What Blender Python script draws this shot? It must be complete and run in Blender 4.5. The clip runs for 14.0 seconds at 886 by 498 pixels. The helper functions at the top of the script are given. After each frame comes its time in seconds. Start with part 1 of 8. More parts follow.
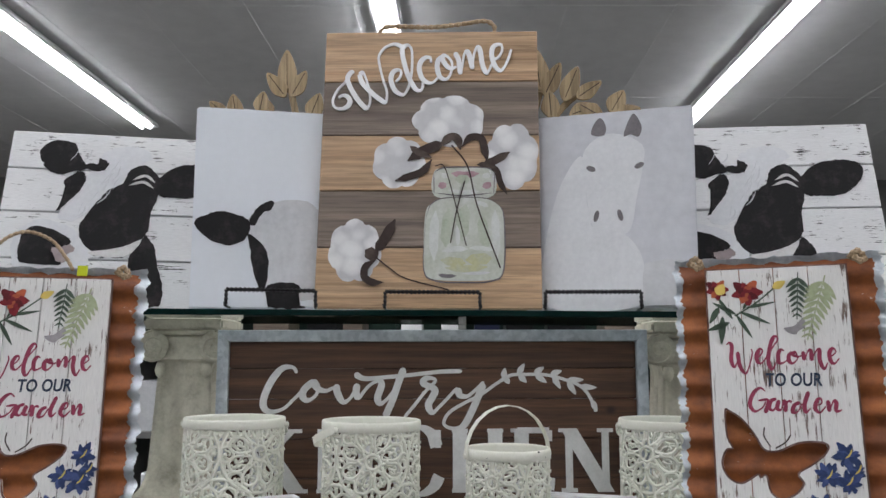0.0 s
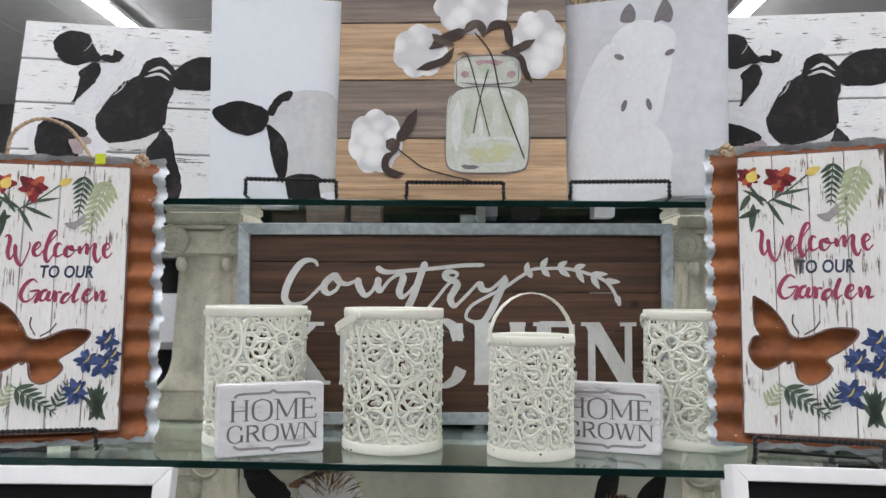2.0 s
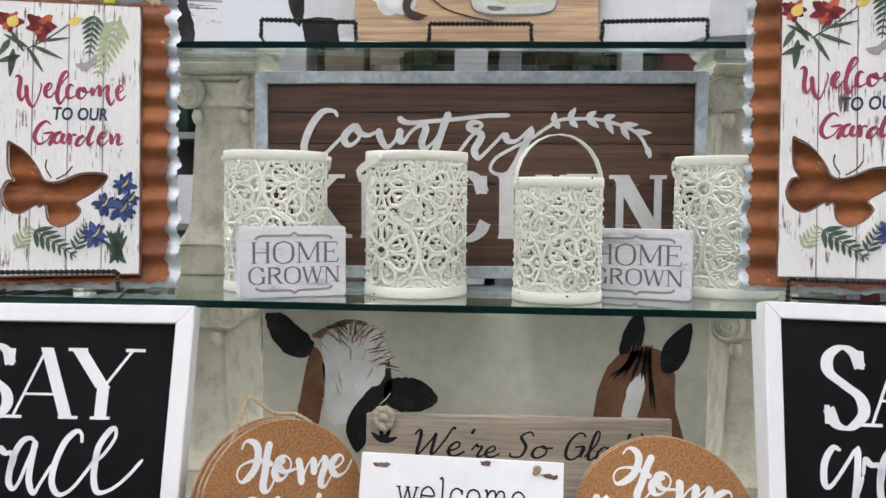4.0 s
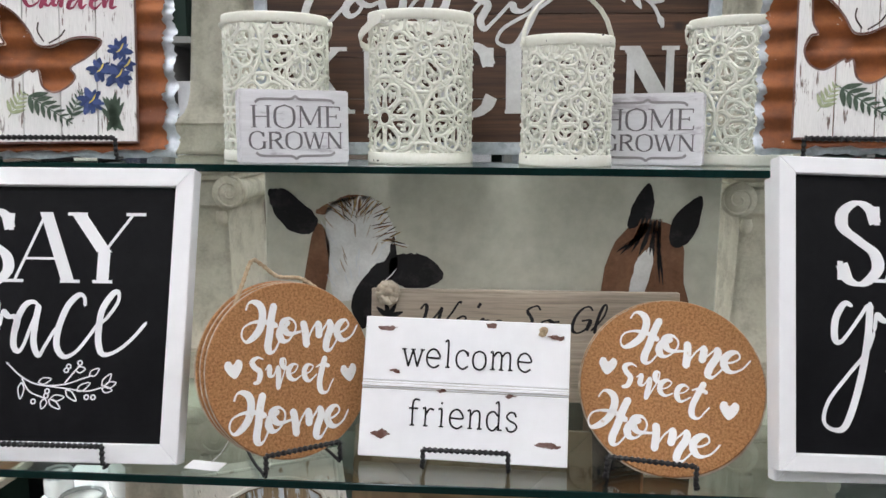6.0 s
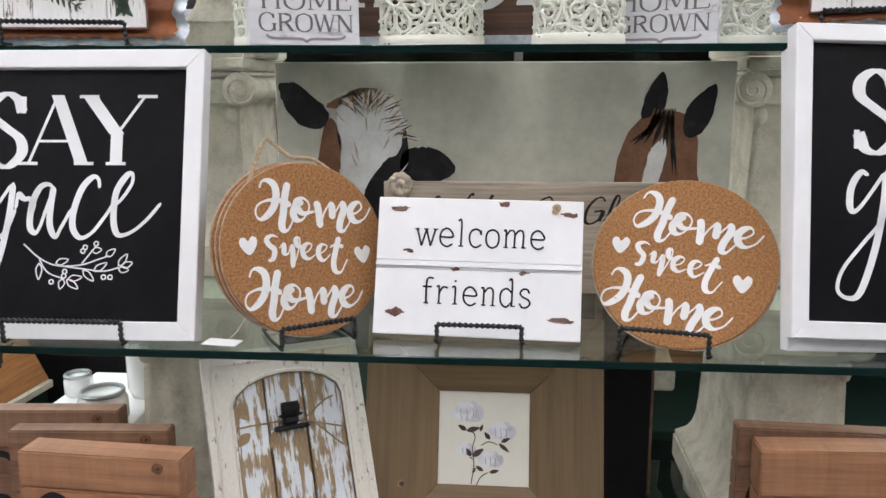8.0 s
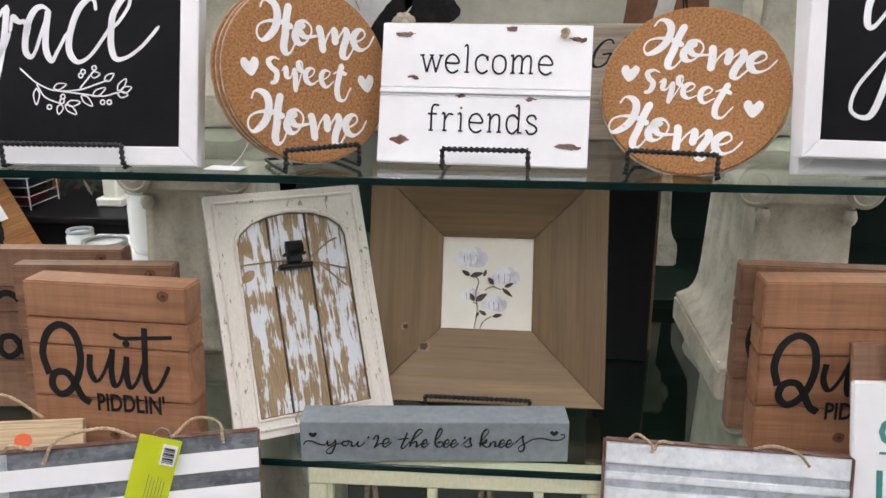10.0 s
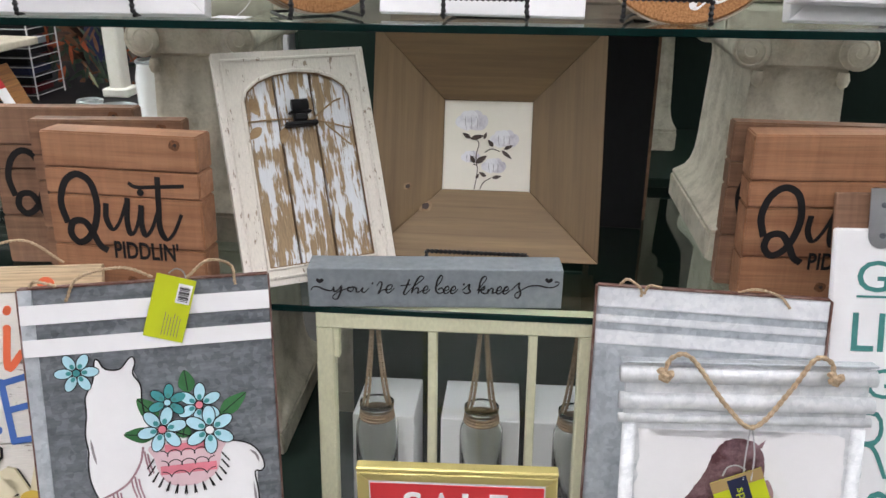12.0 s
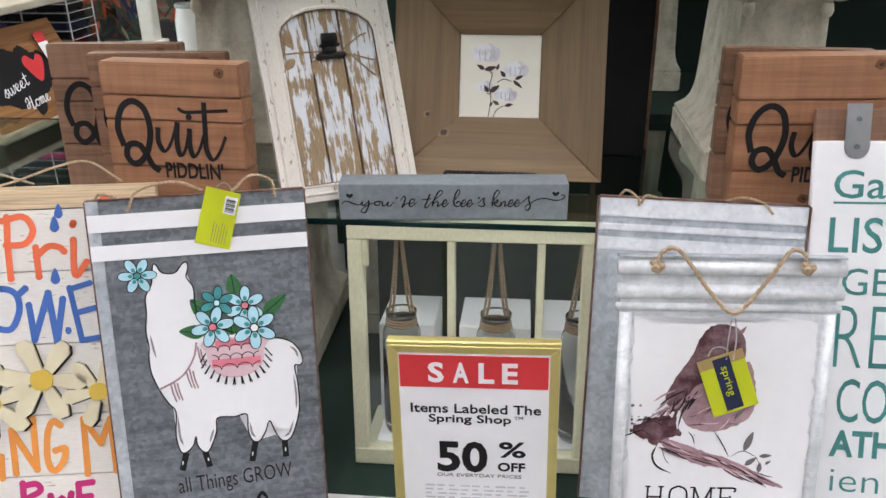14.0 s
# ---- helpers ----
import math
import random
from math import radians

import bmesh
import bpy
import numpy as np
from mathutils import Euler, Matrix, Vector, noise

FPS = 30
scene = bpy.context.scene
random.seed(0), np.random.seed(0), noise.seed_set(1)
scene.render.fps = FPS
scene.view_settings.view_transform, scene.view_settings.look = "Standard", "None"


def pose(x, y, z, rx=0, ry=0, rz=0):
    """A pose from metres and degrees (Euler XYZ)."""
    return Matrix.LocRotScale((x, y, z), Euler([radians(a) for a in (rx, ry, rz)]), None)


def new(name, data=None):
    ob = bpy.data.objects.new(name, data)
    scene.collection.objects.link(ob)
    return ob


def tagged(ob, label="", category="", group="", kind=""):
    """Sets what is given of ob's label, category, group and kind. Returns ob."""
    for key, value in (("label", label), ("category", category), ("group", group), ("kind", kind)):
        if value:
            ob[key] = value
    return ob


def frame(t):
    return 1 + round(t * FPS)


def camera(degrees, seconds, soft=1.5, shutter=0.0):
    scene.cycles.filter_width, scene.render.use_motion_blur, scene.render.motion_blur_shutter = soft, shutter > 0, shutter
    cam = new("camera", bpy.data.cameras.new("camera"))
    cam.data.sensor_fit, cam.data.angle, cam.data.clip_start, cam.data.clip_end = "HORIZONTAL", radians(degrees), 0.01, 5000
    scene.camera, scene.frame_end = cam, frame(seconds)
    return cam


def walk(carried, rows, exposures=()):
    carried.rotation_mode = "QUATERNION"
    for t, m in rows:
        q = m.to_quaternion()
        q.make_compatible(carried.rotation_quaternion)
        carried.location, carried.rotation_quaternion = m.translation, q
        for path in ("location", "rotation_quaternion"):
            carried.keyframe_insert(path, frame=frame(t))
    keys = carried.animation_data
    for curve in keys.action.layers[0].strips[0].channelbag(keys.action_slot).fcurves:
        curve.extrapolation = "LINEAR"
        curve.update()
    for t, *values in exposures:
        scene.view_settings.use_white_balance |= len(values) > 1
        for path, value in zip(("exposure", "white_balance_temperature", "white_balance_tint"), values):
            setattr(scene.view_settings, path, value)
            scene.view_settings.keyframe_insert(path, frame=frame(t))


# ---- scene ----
cam = camera(57.5, 14.0)
METRES, EYE, TILT, LEAN, TURN = 0.82, 1.72, 7.5, -0.4, 1.07
ROWS = [
    (0.0, 0.0, 0.0, 0.0, -0.0, 0.0, -0.0),
    (0.5, -0.0042, 0.0083, -0.0224, 0.17, -1.1, 0.11),
    (1.0, -0.0053, 0.0122, -0.039, 0.36, -2.19, 0.17),
    (1.5, -0.0079, 0.0201, -0.0658, 0.67, -3.41, 0.03),
    (2.0, -0.0141, 0.0268, -0.0881, 1.13, -4.8, -0.06),
    (2.5, -0.0188, 0.0317, -0.1082, 1.53, -6.18, -0.04),
    (3.0, -0.0233, 0.0409, -0.1376, 1.76, -7.73, -0.12),
    (3.5, -0.0244, 0.0507, -0.1744, 2.17, -9.64, -0.07),
    (6.0, -0.0235, 0.0591, -0.3324, 2.85, -16.19, 0.32),
    (6.5, -0.0235, 0.0546, -0.3631, 2.72, -16.82, 0.58),
    (7.0, -0.0249, 0.0451, -0.3962, 2.88, -17.6, 0.85),
    (9.5, -0.035, -0.0134, -0.559, 4.02, -22.88, 0.74),
    (10.0, -0.0374, -0.0265, -0.6097, 3.41, -24.42, 0.64),
    (10.5, -0.0337, -0.0484, -0.6432, 3.33, -25.72, 0.86),
    (11.0, -0.0396, -0.0549, -0.6597, 3.39, -26.86, 0.97),
    (11.5, -0.0516, -0.0673, -0.6926, 3.43, -28.39, 0.77),
    (12.0, -0.0251, -0.134, -0.699, 3.81, -29.7, 0.54),
    (12.5, -0.0117, -0.2083, -0.695, 4.36, -30.44, 1.1),
    (13.0, -0.0137, -0.2583, -0.6973, 4.8, -30.95, 1.4),
    (13.5, -0.0169, -0.3005, -0.6988, 4.84, -31.32, 1.3),
    (14.0, -0.0142, -0.3289, -0.7067, 4.59, -31.89, 1.52),
]
walk(cam, [(t, pose(0, 0, EYE, TILT, LEAN, TURN) @ pose(METRES * x, METRES * y, METRES * z, 90 + pitch, roll, yaw)) for t, x, y, z, yaw, pitch, roll in ROWS],
     [(0.0, -0.78, 6400, 10), (1.0, -0.68, 6420, 10), (2.0, -0.34, 6480, 10), (3.0, -0.12, 6500, 10), (7.0, -0.20, 6500, 11), (10.0, -0.07, 6620, 13), (14.0, -0.04, 6540, 12.5)])

# ---------------------------------------------------------------- light
world = bpy.data.worlds.new("store_air")
world.use_nodes = True
world.node_tree.nodes["Background"].inputs[0].default_value = (0.80, 0.86, 0.92, 1)
world.node_tree.nodes["Background"].inputs[1].default_value = 0.05
scene.world = world

CEILING = 4.6
LAMP_ROWS = (-7.2, -3.9, -0.62, 2.75, 6.2)
for lx in LAMP_ROWS:
    data = bpy.data.lights.new("tube_light", "AREA")
    data.shape, data.size, data.size_y = "RECTANGLE", 0.16, 17.0
    data.energy, data.color = 116.0, (0.985, 0.955, 0.985)
    lamp = new("tube_light", data)
    lamp.matrix_world = pose(lx, 1.2, CEILING - 0.16)

# ---------------------------------------------------------------- materials


def material(name, rough=0.6, metal=0.0, spec=0.5):
    m = bpy.data.materials.new(name)
    m.use_nodes = True
    b = m.node_tree.nodes["Principled BSDF"]
    b.inputs["Roughness"].default_value, b.inputs["Metallic"].default_value = rough, metal
    b.inputs["Specular IOR Level"].default_value = spec
    return m, m.node_tree.nodes, m.node_tree.links, b


def coords(n, l, scale=(1, 1, 1), per_object=False):
    tc = n.new("ShaderNodeTexCoord")
    mp = n.new("ShaderNodeMapping")
    mp.inputs["Scale"].default_value = scale
    l.new(tc.outputs["Object"], mp.inputs["Vector"])
    if per_object:
        oi = n.new("ShaderNodeObjectInfo")
        mul = n.new("ShaderNodeMath")
        mul.operation, mul.inputs[1].default_value = "MULTIPLY", 37.0
        l.new(oi.outputs["Random"], mul.inputs[0])
        com = n.new("ShaderNodeCombineXYZ")
        for i in range(3):
            l.new(mul.outputs[0], com.inputs[i])
        l.new(com.outputs[0], mp.inputs["Location"])
    return mp.outputs["Vector"]


def noise_tex(n, l, vec, scale, detail=4.0, rough=0.6, distortion=0.0):
    t = n.new("ShaderNodeTexNoise")
    t.inputs["Scale"].default_value, t.inputs["Detail"].default_value = scale, detail
    t.inputs["Roughness"].default_value, t.inputs["Distortion"].default_value = rough, distortion
    l.new(vec, t.inputs["Vector"])
    return t.outputs["Fac"]


def ramp(n, l, fac, *stops):
    r = n.new("ShaderNodeValToRGB")
    el = r.color_ramp.elements
    while len(el) < len(stops):
        el.new(0.5)
    for e, (p, c) in zip(el, stops):
        e.position, e.color = p, (*c, 1) if len(c) == 3 else c
    l.new(fac, r.inputs["Fac"])
    return r.outputs["Color"]


def mix(n, l, fac, a, b, mode="MIX"):
    m = n.new("ShaderNodeMix")
    m.data_type, m.blend_type = "RGBA", mode
    for sock, val in ((m.inputs["Factor"], fac), (m.inputs["A"], a), (m.inputs["B"], b)):
        if isinstance(val, (int, float)):
            sock.default_value = val
        elif isinstance(val, tuple):
            sock.default_value = (*val, 1)
        else:
            l.new(val, sock)
    return m.outputs["Result"]


def bump(n, l, b, height, strength=0.3, distance=0.002):
    k = n.new("ShaderNodeBump")
    k.inputs["Strength"].default_value, k.inputs["Distance"].default_value = strength, distance
    l.new(height, k.inputs["Height"])
    l.new(k.outputs["Normal"], b.inputs["Normal"])


def plain(name, colour, rough=0.6, metal=0.0, spread=0.12, scale=40.0, spec=0.5, relief=0.15):
    """A paint, paper or metal of one colour, with fine mottling and slight wear."""
    m, n, l, b = material(name, rough, metal, spec if relief else 0.2)
    v = coords(n, l)
    f = noise_tex(n, l, v, scale, 5.0)
    g = noise_tex(n, l, v, scale * 0.12, 3.0)
    lo, hi = tuple(c * (1 - spread) for c in colour), tuple(min(1, c * (1 + spread)) for c in colour)
    c = mix(n, l, 0.5, ramp(n, l, f, (0.3, lo), (0.7, hi)), ramp(n, l, g, (0.3, lo), (0.7, hi)))
    l.new(c, b.inputs["Base Color"])
    if relief:
        bump(n, l, b, f, relief, 0.0006)
    return m


def wood(name, dark, light, along="x", grain=18.0, rough=0.55, knots=True, relief=0.25, sawn=0.0, figure=0.9):
    """Wood with long grain along one axis; every plank has its own figure and tone. sawn: marks across the grain, their
    sheen put into the colour.
    """
    m, n, l, b = material(name, rough)
    st = {"x": (0.32, 9, 9), "z": (9, 9, 0.32), "y": (9, 0.32, 9)}[along]
    v = coords(n, l, st, True)
    f = noise_tex(n, l, v, grain * 0.25, 6.0, 0.65, 0.8)
    mid = noise_tex(n, l, coords(n, l, st, True), grain * 0.9, 4.0, 0.6, 0.5)
    fine = noise_tex(n, l, coords(n, l, tuple(s * 4 for s in st), True), grain * 0.6, 3.0)
    band = noise_tex(n, l, coords(n, l, tuple(s * 0.6 for s in st), True), grain * 0.09, 2.0, 0.5, 1.5)
    c = ramp(n, l, f, (0.36, dark), (0.64, light))
    c = mix(n, l, 0.35 if sawn else figure, c, ramp(n, l, mid, (0.34, (0.52, 0.50, 0.47)), (0.50, (0.98,) * 3), (0.66, (1.20, 1.18, 1.14))), "MULTIPLY")
    c = mix(n, l, 0.4 if sawn else figure * 0.9, c, ramp(n, l, fine, (0.36, (0.66,) * 3), (0.52, (1.05,) * 3)), "MULTIPLY")
    c = mix(n, l, 0.8, c, ramp(n, l, band, (0.38, (0.74, 0.72, 0.68)), (0.60, (1.12,) * 3)), "MULTIPLY")
    oi = n.new("ShaderNodeObjectInfo")
    c = mix(n, l, 0.22, c, ramp(n, l, oi.outputs["Random"], (0.0, dark), (1.0, light)))
    if sawn:
        cross = {"x": (9, 0.6, 0.6), "z": (0.6, 0.6, 9), "y": (0.6, 9, 0.6)}[along]
        saw = noise_tex(n, l, coords(n, l, cross, True), 7.0, 4.0, 0.7, 0.3)
        c = mix(n, l, sawn, c, ramp(n, l, saw, (0.36, (0.62, 0.58, 0.54)), (0.50, (0.98,) * 3), (0.64, (1.38, 1.34, 1.28))), "MULTIPLY")
    if knots:
        vo = n.new("ShaderNodeTexVoronoi")
        vo.inputs["Scale"].default_value = 7.0
        l.new(coords(n, l, (1, 1, 1.3) if along == "x" else (1.3, 1, 1), True), vo.inputs["Vector"])
        c = mix(n, l, ramp(n, l, vo.outputs["Distance"], (0.03, (0.8, 0.8, 0.8)), (0.09, (0, 0, 0))), c, tuple(0.35 * a for a in dark))
    l.new(c, b.inputs["Base Color"])
    bump(n, l, b, fine, relief, 0.0008)
    return m


def chipped(name, paint, under, along="z", amount=0.56, scale=30.0, rough=0.6, stretch=7.0):
    """Paint worn through to the wood below in streaks along the grain."""
    m, n, l, b = material(name, rough)
    st = {"x": (1, stretch, stretch), "z": (stretch, stretch, 1)}[along]
    v = coords(n, l, st, True)
    w = noise_tex(n, l, v, scale * 0.3, 6.0, 0.7)
    patch = noise_tex(n, l, coords(n, l, (1, 1, 1), True), scale * 0.35, 3.0)
    s = n.new("ShaderNodeMath")
    s.operation = "ADD"
    l.new(w, s.inputs[0])
    half = n.new("ShaderNodeMath")
    half.operation, half.inputs[1].default_value = "MULTIPLY", 0.6
    l.new(patch, half.inputs[0])
    l.new(half.outputs[0], s.inputs[1])
    fac = ramp(n, l, s.outputs[0], (amount * 1.6 - 0.03, (0, 0, 0)), (amount * 1.6 + 0.03, (1, 1, 1)))
    tone = noise_tex(n, l, v, scale, 4.0)
    base = ramp(n, l, tone, (0.3, tuple(0.86 * a for a in paint)), (0.65, paint))
    raw = ramp(n, l, tone, (0.3, tuple(0.55 * a for a in under)), (0.7, under))
    l.new(mix(n, l, fac, base, raw), b.inputs["Base Color"])
    bump(n, l, b, fac, -0.35, 0.0008)
    return m


def metal_sheet(name, dark, light, rough=0.38, scale=22.0, metal=0.75, brushed=1.0):
    """Galvanised sheet with crystalline spangle and cloudy patches."""
    m, n, l, b = material(name, rough, metal)
    v = coords(n, l)
    vo = n.new("ShaderNodeTexVoronoi")
    vo.inputs["Scale"].default_value = scale * 6
    l.new(v, vo.inputs["Vector"])
    f = noise_tex(n, l, coords(n, l, (1.0 / brushed, 1, brushed)), scale, 6.0, 0.7)
    c = mix(n, l, 0.6, ramp(n, l, f, (0.35, dark), (0.65, light)), ramp(n, l, vo.outputs["Color"], (0.2, (0.32,) * 3), (0.8, (0.70,) * 3)), "SOFT_LIGHT")
    l.new(c, b.inputs["Base Color"])
    r = ramp(n, l, f, (0.3, (rough - 0.12,) * 3), (0.7, (rough + 0.15,) * 3))
    l.new(r, b.inputs["Roughness"])
    return m


def stain(name, base, spot, scale, lo, hi, rough=0.7, metal=0.0, relief=0.4, spec=0.3):
    """Cloudy patches of one colour on another."""
    m, n, l, b = material(name, rough, metal, spec)
    v = coords(n, l)
    f = noise_tex(n, l, v, scale, 7.0, 0.7)
    fine = noise_tex(n, l, v, scale * 9, 3.0)
    c = mix(n, l, ramp(n, l, f, (lo, (0, 0, 0)), (hi, (1, 1, 1))), base, spot)
    c = mix(n, l, 0.3, c, ramp(n, l, fine, (0.3, (0.25, 0.25, 0.25)), (0.7, (0.75, 0.75, 0.75))), "SOFT_LIGHT")
    l.new(c, b.inputs["Base Color"])
    bump(n, l, b, fine, relief, 0.001)
    return m


def puffs(name, high, low, scale):
    """A print of soft rounded tufts, paler in the middle of each."""
    m, n, l, b = material(name, 0.75, 0.0, 0.3)
    v = coords(n, l)
    warp = n.new("ShaderNodeTexNoise")
    warp.inputs["Scale"].default_value = 40.0
    l.new(v, warp.inputs["Vector"])
    add = n.new("ShaderNodeVectorMath")
    add.operation = "MULTIPLY_ADD"
    add.inputs[1].default_value = (0.014, 0.0, 0.014)
    l.new(warp.outputs["Color"], add.inputs[0])
    l.new(v, add.inputs[2])
    vo = n.new("ShaderNodeTexVoronoi")
    vo.feature, vo.inputs["Scale"].default_value = "SMOOTH_F1", scale
    vo.inputs["Smoothness"].default_value = 0.25
    l.new(add.outputs[0], vo.inputs["Vector"])
    c = ramp(n, l, vo.outputs["Distance"], (0.24, high), (0.46, tuple((a + 2 * h) / 3 for a, h in zip(low, high))), (0.66, low))
    fine = noise_tex(n, l, v, 120.0, 4.0)
    l.new(mix(n, l, 0.25, c, ramp(n, l, fine, (0.35, (0.36,) * 3), (0.65, (0.62,) * 3)), "SOFT_LIGHT"), b.inputs["Base Color"])
    return m


WHITE = plain("white_paint", (0.86, 0.86, 0.87), 0.45, spread=0.04)
PAPER = plain("white_paper", (0.87, 0.87, 0.88), 0.6, spread=0.03, relief=0)
CANVAS = plain("canvas", (0.74, 0.775, 0.82), 0.75, spread=0.03, scale=600, relief=0.3)
CANVAS_SHADE = stain("canvas_mist", (0.54, 0.55, 0.585), (0.62, 0.63, 0.665), 5, 0.35, 0.65, 0.75, relief=0.1)
MIST = stain("pale_mist_print", (0.66, 0.67, 0.69), (0.72, 0.73, 0.75), 12, 0.35, 0.65, 0.75, relief=0.1)
BLACK = plain("black_paint", (0.009, 0.009, 0.010), 0.45, spread=0.2, spec=0.15)
CHALK = stain("chalkboard", (0.005, 0.005, 0.006), (0.010, 0.010, 0.011), 5, 0.3, 0.7, 0.42, relief=0.06, spec=0.07)
INK = plain("dark_ink", (0.012, 0.011, 0.012), 0.6, relief=0)
GREY_INK = plain("grey_ink", (0.17, 0.155, 0.165), 0.7, spread=0.25, scale=200, relief=0)
BROWN_INK = plain("brown_ink", (0.05, 0.035, 0.03), 0.7, spread=0.25, scale=120, relief=0)
WIRE = plain("black_wire", (0.008, 0.008, 0.009), 0.4, 0.0, spread=0.1, spec=0.35)
CREAM = stain("cream_enamel", (0.78, 0.78, 0.68), (0.83, 0.83, 0.745), 25, 0.35, 0.65, 0.45, relief=0.15)
OAK = wood("oak_plank", (0.40, 0.25, 0.135), (0.58, 0.40, 0.245))
WALNUT = wood("walnut_plank", (0.125, 0.094, 0.074), (0.235, 0.182, 0.145))
BARN = wood("dark_barn_wood", (0.042, 0.018, 0.010), (0.128, 0.060, 0.031), rough=0.6)
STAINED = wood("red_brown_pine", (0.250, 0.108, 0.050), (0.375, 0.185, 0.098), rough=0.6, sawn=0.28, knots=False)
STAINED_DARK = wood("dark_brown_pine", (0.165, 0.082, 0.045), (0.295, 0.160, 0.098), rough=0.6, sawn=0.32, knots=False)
TAUPE_H = wood("taupe_wood_level", (0.142, 0.086, 0.038), (0.210, 0.134, 0.063), grain=12.0, knots=False, figure=0.45)
TAUPE_V = wood("taupe_wood_upright", (0.142, 0.086, 0.038), (0.210, 0.134, 0.063), "z", grain=12.0, knots=False, figure=0.45)
BEIGE = wood("pale_grey_wood", (0.36, 0.29, 0.23), (0.50, 0.42, 0.34), knots=False)
RAW = wood("raw_pine", (0.55, 0.40, 0.24), (0.72, 0.56, 0.37), knots=False)
PLY = wood("cut_plywood", (0.30, 0.215, 0.115), (0.46, 0.35, 0.205), "z", knots=False)
SHABBY = chipped("worn_white_boards", (0.76, 0.75, 0.73), (0.17, 0.115, 0.09), "z", 0.580, 62, stretch=15.0)
SHABBY_H = chipped("worn_white_planks", (0.78, 0.785, 0.79), (0.05, 0.045, 0.045), "x", 0.590, 84, stretch=10.0)
ARCH_WHITE = chipped("cracked_white_paint", (0.76, 0.71, 0.635), (0.40, 0.31, 0.23), "z", 0.592, 150, stretch=3.0)
PEEL = chipped("peeling_white_slats", (0.68, 0.70, 0.735), (0.34, 0.23, 0.12), "z", 0.489, 60, stretch=8.0)
GREYWASH = chipped("grey_washed_white", (0.80, 0.79, 0.81), (0.66, 0.62, 0.66), "x", 0.56, 22, stretch=6.0)
ZINC = metal_sheet("galvanised_zinc", (0.40, 0.44, 0.48), (0.62, 0.665, 0.70), 0.42, metal=0.45)
ZINC_DARK = metal_sheet("dark_zinc", (0.115, 0.128, 0.145), (0.25, 0.272, 0.295), 0.5, metal=0.5, brushed=2.2)
ZINC_PALE = metal_sheet("pale_zinc", (0.58, 0.61, 0.63), (0.82, 0.84, 0.86), 0.45, metal=0.15)
ZINC_STRIPE = metal_sheet("whitened_zinc", (0.66, 0.68, 0.71), (0.80, 0.82, 0.845), 0.5, metal=0.0)


def flaked(name, base, spot, flake):
    """Rust-brown sheet with cloudy stains and a few pale flakes of old coating."""
    m, n, l, b = material(name, 0.6, 0.12, 0.4)
    v = coords(n, l)
    f = noise_tex(n, l, v, 16.0, 7.0, 0.7)
    g = noise_tex(n, l, v, 55.0, 6.0, 0.75)
    c = mix(n, l, ramp(n, l, f, (0.35, (0, 0, 0)), (0.62, (1, 1, 1))), base, spot)
    c = mix(n, l, ramp(n, l, g, (0.665, (0, 0, 0)), (0.69, (1, 1, 1))), c, flake)
    l.new(c, b.inputs["Base Color"])
    bump(n, l, b, g, 0.4, 0.001)
    return m


RUST_SHEET = flaked("flaking_rusted_sheet", (0.31, 0.100, 0.026), (0.15, 0.046, 0.016), (0.62, 0.58, 0.56))
RUST_EDGE = stain("rusty_rim", (0.13, 0.06, 0.045), (0.30, 0.22, 0.20), 30, 0.45, 0.7, 0.7, 0.2)
CORK = stain("cork", (0.435, 0.215, 0.088), (0.215, 0.092, 0.032), 300, 0.40, 0.62, 0.85, relief=0.7)
CORK_EDGE = stain("pressed_cork_side", (0.34, 0.25, 0.18), (0.52, 0.43, 0.34), 60, 0.4, 0.6, 0.8)
STONE = stain("cast_plaster", (0.62, 0.575, 0.47), (0.40, 0.365, 0.285), 20, 0.46, 0.70, 0.8, relief=0.7)
TWINE = stain("jute_twine", (0.36, 0.255, 0.155), (0.52, 0.40, 0.27), 220, 0.4, 0.6, 0.9, relief=0.8)
GOLD = plain("gold_moulding", (0.62, 0.53, 0.20), 0.3, 0.55, spread=0.08)
LIME = plain("lime_card", (0.50, 0.56, 0.02), 0.5, spread=0.03, relief=0)
KRAFT = plain("kraft_card", (0.36, 0.25, 0.11), 0.7, spread=0.08, relief=0)
NAVY = plain("navy_card", (0.02, 0.025, 0.06), 0.5, relief=0)
SALE_RED = plain("red_print", (0.62, 0.045, 0.05), 0.5, spread=0.05, relief=0)
SLATE = stain("grey_painted_block", (0.185, 0.21, 0.23), (0.225, 0.25, 0.27), 9, 0.35, 0.65, 0.5, relief=0.12)
MINT = chipped("pale_green_frame", (0.60, 0.595, 0.415), (0.22, 0.19, 0.14), "z", 0.645, 110, stretch=2.0)
GREEN_DARK = plain("dark_green_deck", (0.007, 0.020, 0.014), 0.6, spec=0.25)
CRIMSON = plain("crimson_print", (0.27, 0.045, 0.085), 0.65, spread=0.25, scale=150, relief=0)
NAVY_INK = plain("slate_blue_ink", (0.03, 0.045, 0.075), 0.65, relief=0)
LEAF = plain("leaf_green_print", (0.060, 0.088, 0.062), 0.7, spread=0.4, scale=150, relief=0)
LEAF_PALE = plain("pale_green_print", (0.36, 0.40, 0.25), 0.7, spread=0.3, scale=150, relief=0)
PETAL_RED = plain("dark_red_print", (0.19, 0.020, 0.026), 0.7, spread=0.45, scale=150, relief=0)
PETAL_YELLOW = plain("yellow_print", (0.66, 0.50, 0.13), 0.7, spread=0.2, relief=0)
